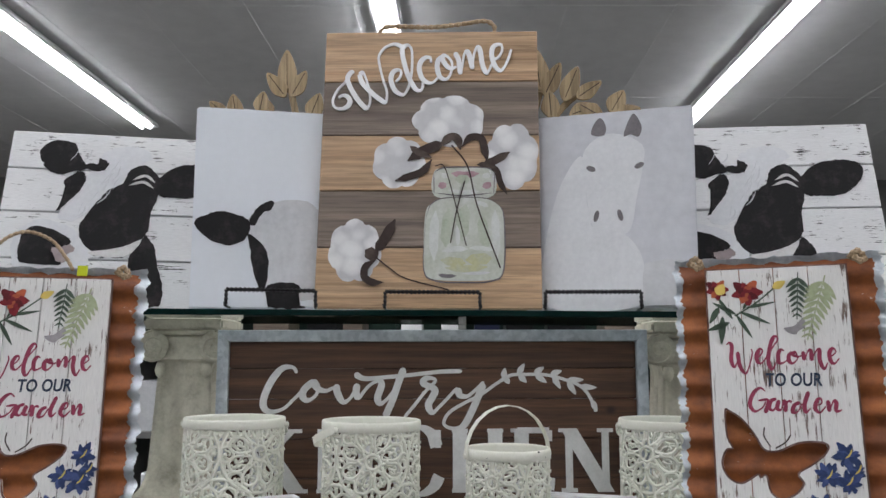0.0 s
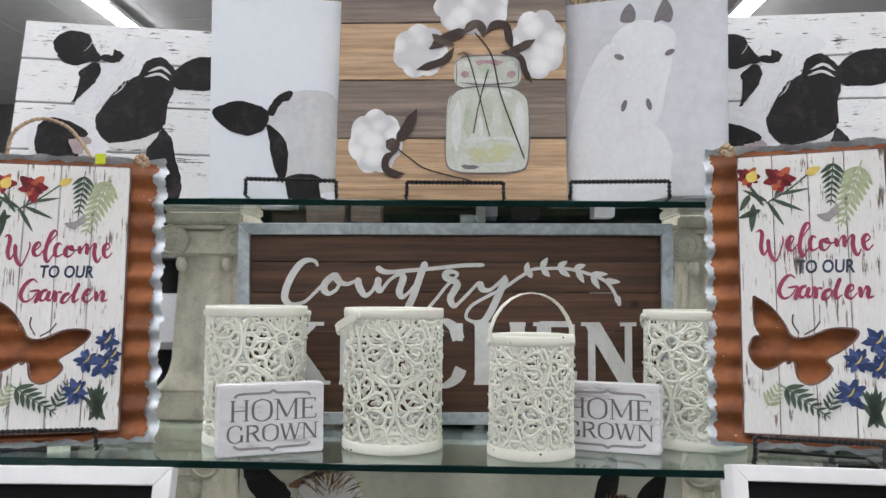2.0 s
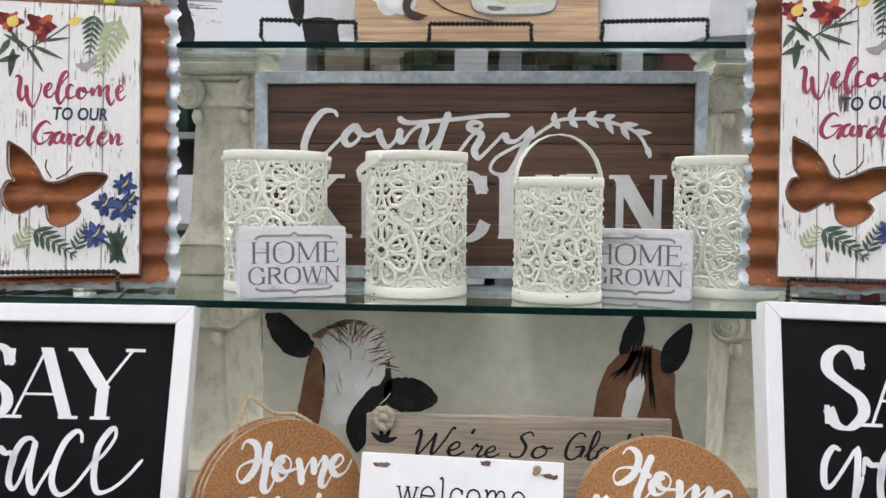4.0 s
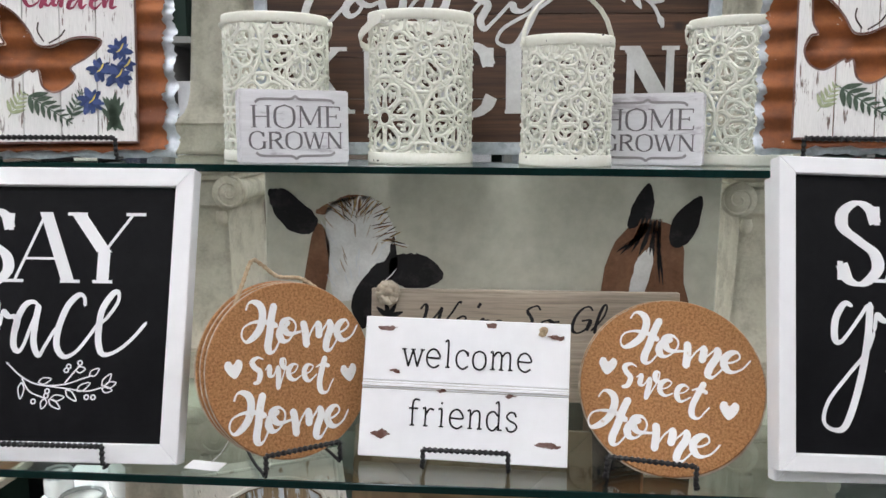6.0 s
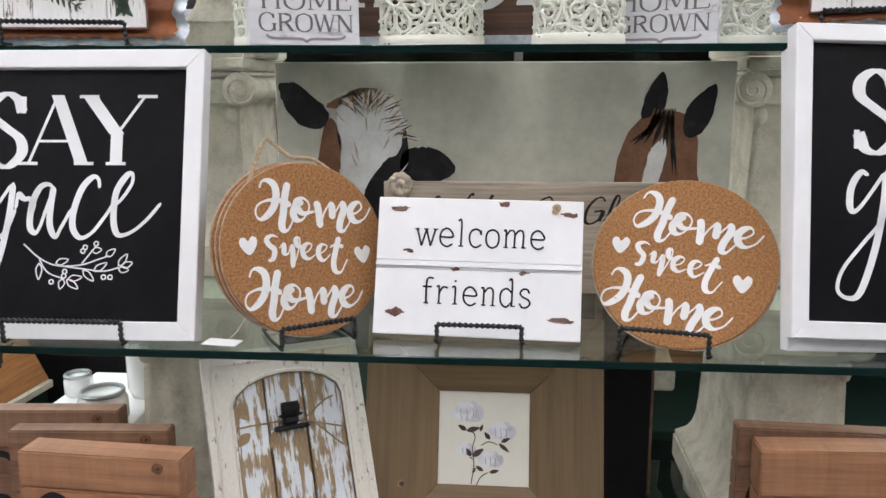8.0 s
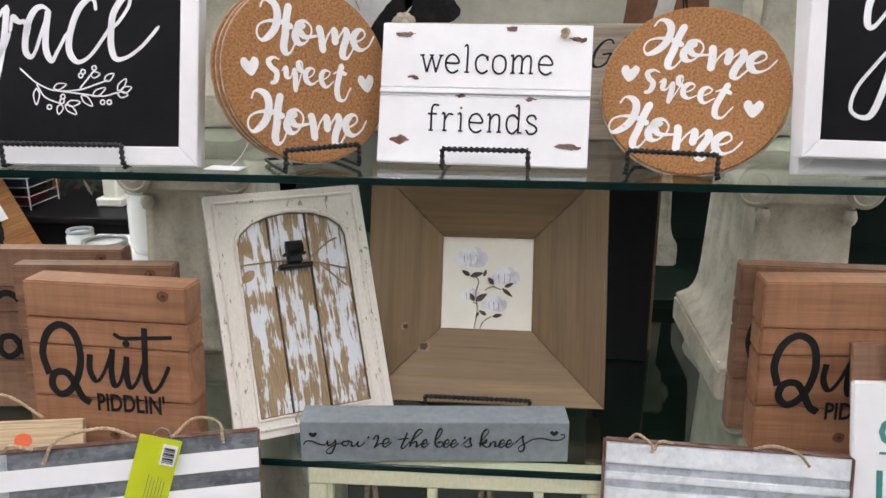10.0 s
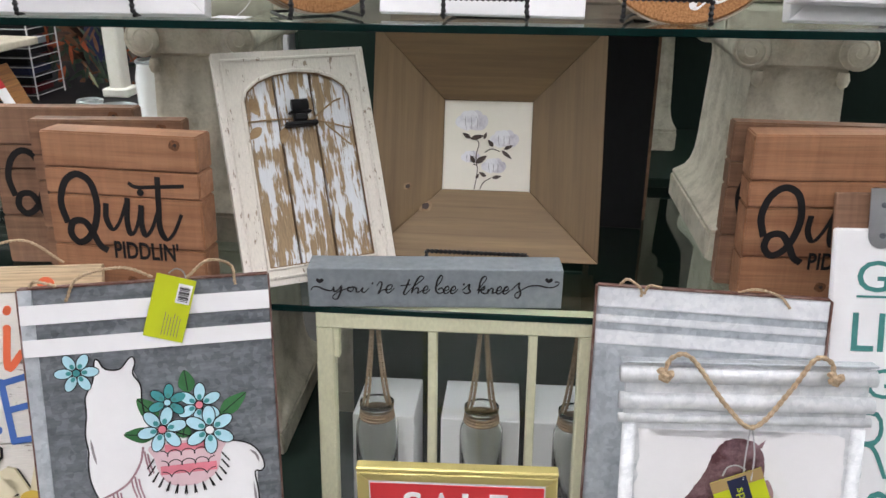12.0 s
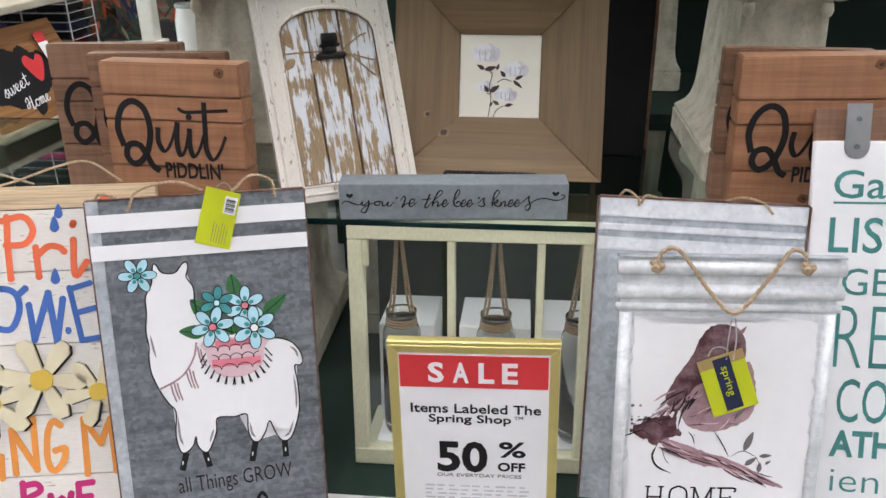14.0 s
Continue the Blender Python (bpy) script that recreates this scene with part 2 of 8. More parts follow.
PETAL_BLUE = plain("blue_print", (0.026, 0.045, 0.125), 0.7, spread=0.55, scale=130, relief=0)
PRINT_CREAM = plain("cream_print_paper", (0.78, 0.74, 0.65), 0.6, spread=0.03, relief=0)
LILAC_PALE = stain("pale_lilac_print", (0.62, 0.60, 0.64), (0.78, 0.77, 0.79), 60, 0.35, 0.55, 0.7, relief=0.05)
LILAC = stain("lilac_white_print", (0.46, 0.43, 0.48), (0.66, 0.63, 0.66), 60, 0.35, 0.55, 0.7, relief=0.05)
ORANGE_WOOD = wood("orange_stained_board", (0.26, 0.105, 0.030), (0.36, 0.165, 0.050), knots=False)
LEDGE = stain("pale_grey_ledge_paint", (0.42, 0.42, 0.41), (0.48, 0.48, 0.47), 3, 0.3, 0.7, 0.6, relief=0.1)
COTTON = puffs("cotton_white_print", (0.80, 0.80, 0.80), (0.56, 0.56, 0.575), 30.0)
JAR_TINT = stain("pale_green_wash", (0.46, 0.49, 0.41), (0.60, 0.62, 0.58), 18, 0.35, 0.65, 0.5, relief=0.1)
JAR_YELLOW = stain("pale_yellow_wash", (0.50, 0.50, 0.29), (0.46, 0.49, 0.41), 20, 0.4, 0.65, 0.5, relief=0.1)
SMOKE = stain("soft_grey_print", (0.52, 0.53, 0.55), (0.66, 0.665, 0.68), 9, 0.3, 0.7, 0.8, relief=0.1)
PALE_FUR = stain("ivory_print", (0.56, 0.55, 0.53), (0.70, 0.695, 0.68), 22, 0.35, 0.65, 0.8, relief=0.1)
DARK_FUR = stain("black_print", (0.008, 0.007, 0.008), (0.05, 0.042, 0.042), 20, 0.5, 0.8, 0.75, relief=0.15)
PINK_NOSE = plain("dusty_pink_print", (0.36, 0.30, 0.30), 0.7, spread=0.3, relief=0)
CHESTNUT = stain("chestnut_print", (0.13, 0.055, 0.028), (0.22, 0.11, 0.06), 16, 0.35, 0.65, 0.7, relief=0.15)
MURAL = stain("cloudy_cream_print", (0.53, 0.515, 0.43), (0.38, 0.37, 0.305), 4, 0.4, 0.7, 0.55, relief=0.08)
PLUM = stain("plum_watercolour", (0.075, 0.028, 0.035), (0.30, 0.19, 0.21), 22, 0.45, 0.7, 0.6, relief=0.05)
ROSE = stain("rose_watercolour", (0.45, 0.30, 0.33), (0.30, 0.17, 0.2), 18, 0.4, 0.7, 0.6, relief=0.05)
SKY_PETAL = plain("sky_blue_print", (0.42, 0.68, 0.76), 0.6, spread=0.15, scale=60, relief=0)
TEAL_PETAL = plain("teal_print", (0.06, 0.29, 0.30), 0.6, spread=0.2, scale=60, relief=0)
TEAL = plain("teal_lettering", (0.06, 0.23, 0.215), 0.6, spread=0.2, scale=120, relief=0)
PINK = plain("pink_print", (0.72, 0.22, 0.27), 0.6, spread=0.2, relief=0)
CORAL = plain("coral_lettering", (0.78, 0.16, 0.07), 0.6, spread=0.08, relief=0)
BLUE = plain("blue_lettering", (0.06, 0.14, 0.42), 0.6, spread=0.1, relief=0)
ORANGE = plain("orange_lettering", (0.73, 0.28, 0.06), 0.6, spread=0.08, relief=0)
MAGENTA = plain("magenta_lettering", (0.50, 0.03, 0.16), 0.6, spread=0.08, relief=0)
IVORY = plain("ivory_wood", (0.70, 0.63, 0.44), 0.6, spread=0.08)
BARE = stain("bare_slat_wood", (0.25, 0.165, 0.085), (0.36, 0.25, 0.14), 70, 0.4, 0.65, 0.8, relief=0.3)
RUBBED = stain("rubbed_brown_wood", (0.16, 0.095, 0.05), (0.30, 0.20, 0.12), 60, 0.4, 0.65, 0.8, relief=0.4)
WIRE_WHITE = plain("white_coated_wire", (0.72, 0.72, 0.72), 0.4, spread=0.03)
CREAM_BOARD = stain("cream_board_paint", (0.52, 0.48, 0.38), (0.42, 0.37, 0.28), 12, 0.4, 0.65, 0.6, relief=0.2)
MUSTARD = plain("mustard_paint", (0.62, 0.42, 0.06), 0.6, spread=0.1)
SILVER_PRINT = stain("silver_foil_print", (0.62, 0.62, 0.61), (0.75, 0.75, 0.74), 25, 0.35, 0.65, 0.5, relief=0.05)
CHROME = plain("dull_steel", (0.42, 0.43, 0.44), 0.32, 0.9, spread=0.15)
CERAMIC = plain("white_ceramic", (0.78, 0.78, 0.77), 0.2, spread=0.03)
EDGE_GLASS = plain("green_glass_edge", (0.0025, 0.016, 0.0145), 0.15, spread=0.3, scale=30, relief=0)
CEILING_WHITE = stain("painted_ceiling_deck", (0.74, 0.735, 0.74), (0.80, 0.795, 0.80), 0.6, 0.35, 0.65, 0.85, relief=0.1)
WALL_PAINT = stain("store_wall_paint", (0.17, 0.17, 0.165), (0.21, 0.21, 0.20), 0.8, 0.3, 0.7, 0.85, relief=0.1)
FLOOR_TILE = stain("polished_floor", (0.15, 0.145, 0.135), (0.19, 0.185, 0.175), 1.5, 0.3, 0.7, 0.3, relief=0.05)


def glow(name, colour, strength):
    m, n, l, b = material(name)
    b.inputs["Emission Color"].default_value = (*colour, 1)
    b.inputs["Emission Strength"].default_value = strength
    return m


TUBE = glow("lit_tube", (0.95, 0.965, 1.0), 36.0)


def clear(name, tint, rough=0.0, ior=1.5):
    m, n, l, b = material(name, rough)
    b.inputs["Base Color"].default_value = (*tint, 1)
    b.inputs["Transmission Weight"].default_value = 1.0
    b.inputs["IOR"].default_value = ior
    return m


GLASS = clear("shelf_glass", (0.80, 0.93, 0.88))
PANE = clear("window_pane", (0.95, 0.97, 0.96))
JAR_GLASS = clear("bottle_glass", (0.90, 0.92, 0.89), 0.01, 1.45)

JAR_GREEN = stain("pale_sage_wash", (0.40, 0.45, 0.34), (0.52, 0.56, 0.48), 30, 0.35, 0.65, 0.5, relief=0.1)
JAR_LIGHT = stain("pale_white_wash", (0.66, 0.68, 0.66), (0.56, 0.58, 0.55), 30, 0.35, 0.65, 0.5, relief=0.1)
DARK_LEAF = stain("dark_brown_print", (0.050, 0.034, 0.028), (0.105, 0.080, 0.068), 40, 0.4, 0.65, 0.7, relief=0.1)
PETAL_DEEP = plain("maroon_print", (0.10, 0.012, 0.016), 0.7, spread=0.4, scale=150, relief=0)
PETAL_ORANGE = plain("rust_orange_print", (0.40, 0.10, 0.045), 0.7, spread=0.4, scale=150, relief=0)
PETAL_PALE = plain("pale_blue_print", (0.055, 0.080, 0.20), 0.7, spread=0.4, scale=150, relief=0)
KNOT = stain("pine_knot", (0.20, 0.085, 0.035), (0.10, 0.042, 0.02), 120, 0.4, 0.6, 0.6, relief=0.3)
LEAF_BRIGHT = plain("green_print", (0.045, 0.16, 0.060), 0.65, spread=0.25, scale=90, relief=0)
PALE_PINK = plain("pale_pink_print", (0.72, 0.52, 0.56), 0.6, spread=0.08, relief=0)
MID_GREY = plain("mid_grey_ink", (0.30, 0.28, 0.29), 0.7, spread=0.2, scale=200, relief=0)
WORN_WHITE = stain("worn_white_print", (0.80, 0.80, 0.80), (0.55, 0.43, 0.33), 130, 0.60, 0.72, 0.7, relief=0.2)
TWINE_DARK = stain("dark_jute_twine", (0.20, 0.135, 0.08), (0.33, 0.24, 0.15), 220, 0.4, 0.6, 0.9, relief=0.8)
CREAM_SLAT = chipped("cream_painted_slats", (0.80, 0.765, 0.71), (0.34, 0.27, 0.21), "x", 0.62, 60, stretch=12.0)
FABRIC = stain("cream_fabric", (0.56, 0.49, 0.39), (0.42, 0.35, 0.27), 70, 0.4, 0.62, 0.9, relief=0.5)

# ---------------------------------------------------------------- building helpers


def mesh_of(bm, name, mat, smooth=False):
    me = bpy.data.meshes.new(name)
    bm.normal_update()
    bm.to_mesh(me)
    bm.free()
    me.materials.append(mat)
    if smooth:
        me.polygons.foreach_set("use_smooth", [True] * len(me.polygons))
    return me


def part(name, bm, mat, parent, label="", smooth=False):
    """Links a bmesh as one mesh object under a thing or a part."""
    ob = new(name, mesh_of(bm, name, mat, smooth))
    ob.parent = parent
    if label:
        ob["label"] = label
    return ob


def thing(name, m, label, category, group="", kind=""):
    ob = new(name)
    ob.empty_display_size = 0.05
    ob.matrix_world = m
    return tagged(ob, label, category, group, kind)


def structure(name, bm, mat, label, category, smooth=False):
    return tagged(new(name, mesh_of(bm, name, mat, smooth)), label, category, "", "structure")


def lean(x, y, z, yaw=0.0, back=0.0, spin=0.0):
    """A board's pose: bottom middle of its front, turned, leant back and tipped to its right."""
    return pose(x, y, z, -back, 0, yaw) @ pose(0, 0, 0, 0, spin, 0)


def box(x0, x1, y0, y1, z0, z1, bevel=0.0015, bm=None, seg=1):
    own = bm is None
    bm = bm or bmesh.new()
    r = bmesh.ops.create_cube(bm, size=1)
    for v in r["verts"]:
        v.co = Vector(((x0 + x1) / 2 + v.co.x * (x1 - x0), (y0 + y1) / 2 + v.co.y * (y1 - y0), (z0 + z1) / 2 + v.co.z * (z1 - z0)))
    if bevel > 0:
        es = {e for v in r["verts"] for e in v.link_edges}
        bmesh.ops.bevel(bm, geom=list(es), offset=bevel, segments=seg, affect="EDGES")
    return bm


def spline(pts, closed=False, steps=6):
    """Catmull-Rom through 2D or 3D points."""
    p = [Vector(q) for q in pts]
    n = len(p)
    out = []
    for i in range(n if closed else n - 1):
        a, b = (p[i - 1] if closed or i else p[0] * 2 - p[1]), p[i]
        c = p[(i + 1) % n]
        d = p[(i + 2) % n] if closed or i + 2 < n else c * 2 - b
        for k in range(steps):
            t = k / steps
            out.append(0.5 * ((2 * b) + (c - a) * t + (2 * a - 5 * b + 4 * c - d) * t * t + (3 * b - a - 3 * c + d) * t ** 3))
    if not closed:
        out.append(p[-1])
    return out


def blob(pts, y=-0.0008, depth=0.0006, smooth=True, steps=6, bm=None, wobble=0.0):
    """A flat closed shape on a board's front (x right, z up)."""
    bm = bm or bmesh.new()
    q = spline(pts, True, steps) if smooth else [Vector(p) for p in pts]
    if wobble:
        q = [v + Vector((noise.noise((v.x * 260, v.y * 260, 3)), noise.noise((v.x * 260, v.y * 260, 9)))) * wobble for v in q]
    front = [bm.verts.new((v.x, y, v.y)) for v in q]
    back = [bm.verts.new((v.x, y + depth, v.y)) for v in q]
    f = bm.faces.new(front)
    for i in range(len(q)):
        j = (i + 1) % len(q)
        bm.faces.new((front[i], back[i], back[j], front[j]))
    bmesh.ops.triangulate(bm, faces=[f], ngon_method="EAR_CLIP")
    bmesh.ops.recalc_face_normals(bm, faces=bm.faces)
    return bm


def oval(cx, cz, rx, rz, turn=0.0, n=9, bump_by=0.0):
    """Points for blob(): an oval, scalloped if bump_by is given."""
    c, s = math.cos(radians(turn)), math.sin(radians(turn))
    out = []
    for i in range(n):
        a = 2 * math.pi * i / n
        k = 1 + (bump_by if i % 2 else -bump_by)
        x, z = rx * k * math.cos(a), rz * k * math.sin(a)
        out.append((cx + x * c - z * s, cz + x * s + z * c))
    return out


def leaf_shape(x, z, length, width, turn):
    c, s = math.cos(radians(turn)), math.sin(radians(turn))
    pts = [(0, 0), (0.3, 0.5), (0.65, 0.42), (1, 0), (0.65, -0.42), (0.3, -0.5)]
    return [(x + a * length * c - b * width * s, z + a * length * s + b * width * c) for a, b in pts]


def ribbon(pts, w, y=-0.0009, depth=0.0007, bm=None, steps=6, thin=1.0, taper=False, slant=55.0, swell=1.0):
    """A brush stroke on a board's front. thin < 1: strokes that rise are thinner, as with a broad pen."""
    bm = bm or bmesh.new()
    q = spline(pts, False, steps)
    n = len(q)
    rows = []
    for i, v in enumerate(q):
        t = (q[min(i + 1, n - 1)] - q[max(i - 1, 0)])
        t = t.normalized() if t.length > 1e-9 else Vector((1, 0))
        k = 1.0
        if thin < 1:
            k = thin + (1 - thin) * abs(t.x * math.sin(radians(slant)) * 0.35 - t.y * math.cos(radians(20))) ** 1.3 if t.y < 0 else thin + (1 - thin) * 0.12
        if swell < 1:
            k = swell + (1 - swell) * abs(t.y) ** 1.2
        if taper:
            k *= max(0.12, min(1, 5 * i / n, 5 * (n - 1 - i) / n))
        nrm = Vector((-t.y, t.x)) * (w * k / 2)
        a, b = v + nrm, v - nrm
        rows.append([bm.verts.new(c) for c in ((a.x, y, a.y), (b.x, y, b.y), (b.x, y + depth, b.y), (a.x, y + depth, a.y))])
    for r, s in zip(rows, rows[1:]):
        for i in range(4):
            j = (i + 1) % 4
            bm.faces.new((r[i], r[j], s[j], s[i]))
    bm.faces.new(rows[0][::-1])
    bm.faces.new(rows[-1])
    return bm


def tube(pts, r, bm=None, sides=6, steps=5, closed=False, smooth=True, beads=0.0, pitch=0.006):
    """A round rod along 3D points. beads: twisted wire, with a radius that swells along it."""
    bm = bm or bmesh.new()
    q = spline(pts, closed, steps) if smooth else [Vector(p) for p in pts]
    if beads:
        dense, acc = [], 0.0
        for a, b in zip(q, q[1:]):
            k = max(1, int((b - a).length / (pitch / 4)))
            dense += [a.lerp(b, i / k) for i in range(k)]
        q = dense + [q[-1]]
    rings, length = [], 0.0
    up = Vector((0.13, 0.31, 0.94)).normalized()
    n = len(q)
    for i, v in enumerate(q):
        t = (q[(i + 1) % n] - q[i - 1]) if closed else (q[min(i + 1, n - 1)] - q[max(i - 1, 0)])
        t.normalize()
        a = t.cross(up)
        if a.length < 0.1:
            a = t.cross(Vector((1, 0, 0)))
        a.normalize()
        b = t.cross(a)
        length += (q[i] - q[i - 1]).length if i else 0
        rr = r * (1 + beads * math.sin(2 * math.pi * length / pitch))
        rings.append([bm.verts.new(v + (a * math.cos(2 * math.pi * k / sides) + b * math.sin(2 * math.pi * k / sides)) * rr) for k in range(sides)])
    m = len(rings)
    for i in range(m if closed else m - 1):
        c, d = rings[i], rings[(i + 1) % m]
        for k in range(sides):
            bm.faces.new((c[k], c[(k + 1) % sides], d[(k + 1) % sides], d[k]))
    if not closed:
        bm.faces.new(rings[0][::-1])
        bm.faces.new(rings[-1])
    return bm


def lathe(profile, sides=32, bm=None, cx=0.0, cy=0.0):
    """Turns (radius, z) points round the z axis."""
    bm = bm or bmesh.new()
    rings = [[bm.verts.new((cx + r * math.cos(2 * math.pi * k / sides), cy + r * math.sin(2 * math.pi * k / sides), z)) for k in range(sides)] for r, z in profile]
    for c, d in zip(rings, rings[1:]):
        for k in range(sides):
            bm.faces.new((c[k], c[(k + 1) % sides], d[(k + 1) % sides], d[k]))
    return bm


def text(parent, name, words, x, z, width, height, mat, slope=0.0, bold=0.0, turn=0.0, y=-0.0009, label="", wave=0.0):
    """Lettering in the built-in font, fitted into width x height metres about (x, z) on a board's front."""
    cu = bpy.data.curves.new("lettering", "FONT")
    cu.body, cu.align_x, cu.align_y, cu.shear, cu.offset = words, "CENTER", "CENTER", slope, bold
    cu.space_line, cu.resolution_u = 0.8, 3
    tmp = new("lettering_source", cu)
    bpy.context.view_layer.update()
    me = bpy.data.meshes.new_from_object(tmp.evaluated_get(bpy.context.evaluated_depsgraph_get()))
    bpy.data.objects.remove(tmp)
    co = np.array([v.co for v in me.vertices])
    lo, hi = co.min(0), co.max(0)
    c, s = math.cos(radians(turn)), math.sin(radians(turn))
    bm = bmesh.new()
    bm.from_mesh(me)
    bpy.data.meshes.remove(me)
    for f in bm.faces:
        f.smooth = False
    for v in bm.verts:
        a = ((v.co.x - lo[0]) / (hi[0] - lo[0]) - 0.5) * width
        b = ((v.co.y - lo[1]) / (hi[1] - lo[1]) - 0.5) * height
        v.co = Vector((x + a * c - b * s, y, z + a * s + b * c))
    r = bmesh.ops.extrude_face_region(bm, geom=bm.faces[:])
    for g in r["geom"]:
        if isinstance(g, bmesh.types.BMVert):
            g.co.y += 0.0006
    bmesh.ops.recalc_face_normals(bm, faces=bm.faces)
    return part(name, bm, mat, parent, label)


# Pen strokes of a brush hand: x-height 1, baseline 0; for each letter its advance and its strokes.
HAND = {
    "e": (0.80, [(0, .3), (.45, .55), (.5, .9), (.3, 1.0), (.1, .6), (.2, .1), (.5, 0), (.85, .35)]),
    "l": (0.62, [(0, .2), (.45, 1.2), (.5, 2.0), (.32, 2.2), (.2, 1.5), (.2, .3), (.38, 0), (.68, .3)]),
    "o": (0.88, [(.5, 1), (.15, .8), (.08, .3), (.35, 0), (.68, .3), (.66, .8), (.42, 1.0), (.6, .8), (.95, .85)]),
    "m": (1.22, [(0, .7), (.12, 1), (.17, .8), (.15, 0)], [(.15, .5), (.4, 1), (.52, .8), (.5, 0)], [(.5, .5), (.75, 1), (.88, .8), (.86, .2), (1.0, 0), (1.28, .3)]),
    "t": (0.62, [(.34, 1.8), (.25, .3), (.4, 0), (.7, .3)], [(-.05, 1.15), (.7, 1.25)]),
    "r": (0.72, [(0, .6), (.15, 1.15), (.25, .95), (.5, .95), (.42, .2), (.55, 0), (.8, .3)]),
    "a": (0.90, [(.6, .85), (.35, 1), (.08, .6), (.15, .05), (.4, .1), (.6, .6), (.62, 1)], [(.62, 1), (.58, .2), (.72, 0), (.98, .3)]),
    "d": (0.92, [(.6, .85), (.35, 1), (.08, .6), (.15, .05), (.4, .1), (.6, .6)], [(.7, 2.1), (.6, .3), (.72, 0), (1.0, .3)]),
    "s": (0.72, [(0, .2), (.4, 1.1), (.5, .9), (.3, .75), (.55, .4), (.4, 0), (.1, .12)]),
    "w": (1.15, [(0, .8), (.08, 1), (.1, .3), (.25, 0), (.5, .4), (.55, .95)], [(.55, .95), (.58, .3), (.72, 0), (.98, .4), (1.0, 1), (1.2, .85)]),
    "'": (0.28, [(.14, 2.0), (.08, 1.65)]),
    " ": (0.45,),
    "W": (1.75, [(-.75, .35), (-.6, .1), (-.35, .3), (-.5, .75), (-.85, .6), (-.8, .0), (-.2, 1.2), (.1, 1.9), (.25, 1.4), (.45, .05), (.85, 1.0), (1.0, 1.7)], [(1.0, 1.7), (1.15, .05), (1.5, 1.2), (1.65, 2.2), (2.0, 2.4), (2.2, 2.2)]),
    "V": (1.70, [(.0, 1.5), (.12, 1.85), (.28, 1.5), (.42, .05), (.80, 1.0), (.95, 1.65)], [(.95, 1.65), (1.08, .05), (1.45, 1.1), (1.62, 2.0), (1.78, 2.0)]),
    "H": (1.45, [(-.12, 1.2), (.02, 1.55), (.30, 1.75), (.44, 1.5), (.38, .85), (.22, .42), (-.02, .26), (-.2, .45), (.02, .82), (.5, .98), (.98, .9)], [(.98, 1.8), (.86, .7), (.76, .05), (.92, -.12), (1.2, .1), (1.5, .4)]),
    "G": (1.25, [(1.0, 1.75), (.75, 2.05), (.4, 1.9), (.12, 1.2), (.15, .3), (.5, 0), (.9, .3), (.98, .95)], [(.55, .95), (1.05, .98), (1.0, .2)]),
    "S": (1.00, [(.85, 1.75), (.6, 2.1), (.25, 1.7), (.65, .9), (.55, .1), (.1, .1), (.0, .4)]),
}


def script(parent, name, words, x, z, width, height, pen, mat, turn=0.0, thin=0.45, y=-0.0009, slope=0.22, depth=0.0007, label="", rise=0.0, plain_w=False):
    """Brush lettering from HAND, its strokes fitted into width x height about (x, z)."""
    strokes, at = [], 0.0
    for ch in words:
        adv, *lines = HAND["V" if ch == "W" and plain_w else ch]
        strokes += [[(at + a + slope * b, b) for a, b in s] for s in lines]
        at += adv
    flat = [p for s in strokes for p in s]
    x0, x1 = min(p[0] for p in flat), max(p[0] for p in flat)
    z0, z1 = min(p[1] for p in flat), max(p[1] for p in flat)
    c, s = math.cos(radians(turn)), math.sin(radians(turn))
    bm = bmesh.new()
    for i, st in enumerate(strokes):
        pts = []
        for a, b in st:
            u, v = ((a - x0) / (x1 - x0) - 0.5) * width, ((b - z0) / (z1 - z0) - 0.5) * height
            v += rise * u * u
            pts.append((x + u * c - v * s, z + u * s + v * c))
        ribbon(pts, pen, y - 0.00004 * (i % 5), depth, bm, 5, thin)
    return part(name, bm, mat, parent, label)



def quill(bm, pts, w, thin, y, depth, k0=0):
    """A brush stroke with round ends: broad where it falls, thin where it rises."""
    q = spline(pts, False, 7)
    n = len(q)
    run = [0.0]
    for a, b in zip(q, q[1:]):
        run.append(run[-1] + (b - a).length)
    dirs = []
    for i in range(n):
        t = q[min(i + 1, n - 1)] - q[max(i - 1, 0)]
        dirs.append(t.normalized() if t.length > 1e-9 else Vector((1, 0)))
    raw = [thin + (1 - thin) * max(0.0, min(1.0, 0.28 - d.y * 0.95)) for d in dirs]
    rows = []
    for i, (v, d) in enumerate(zip(q, dirs)):
        near = raw[max(0, i - 4):i + 5]
        k = sum(near) / len(near) * w / 2
        end = min(run[i], run[-1] - run[i]) / max(k, 1e-6)
        k *= math.sqrt(max(0.10, 1 - (1 - min(1.0, end)) ** 2))
        nr = Vector((-d.y, d.x)) * k
        a, b = v + nr, v - nr
        yy = y - 0.00004 * k0
        rows.append([bm.verts.new(c) for c in ((a.x, yy, a.y), (b.x, yy, b.y), (b.x, y + depth, b.y), (a.x, y + depth, a.y))])
    for r, z in zip(rows, rows[1:]):
        for i in range(4):
            j = (i + 1) % 4
            bm.faces.new((r[i], r[j], z[j], z[i]))
    bm.faces.new(rows[0][::-1])
    bm.faces.new(rows[-1])


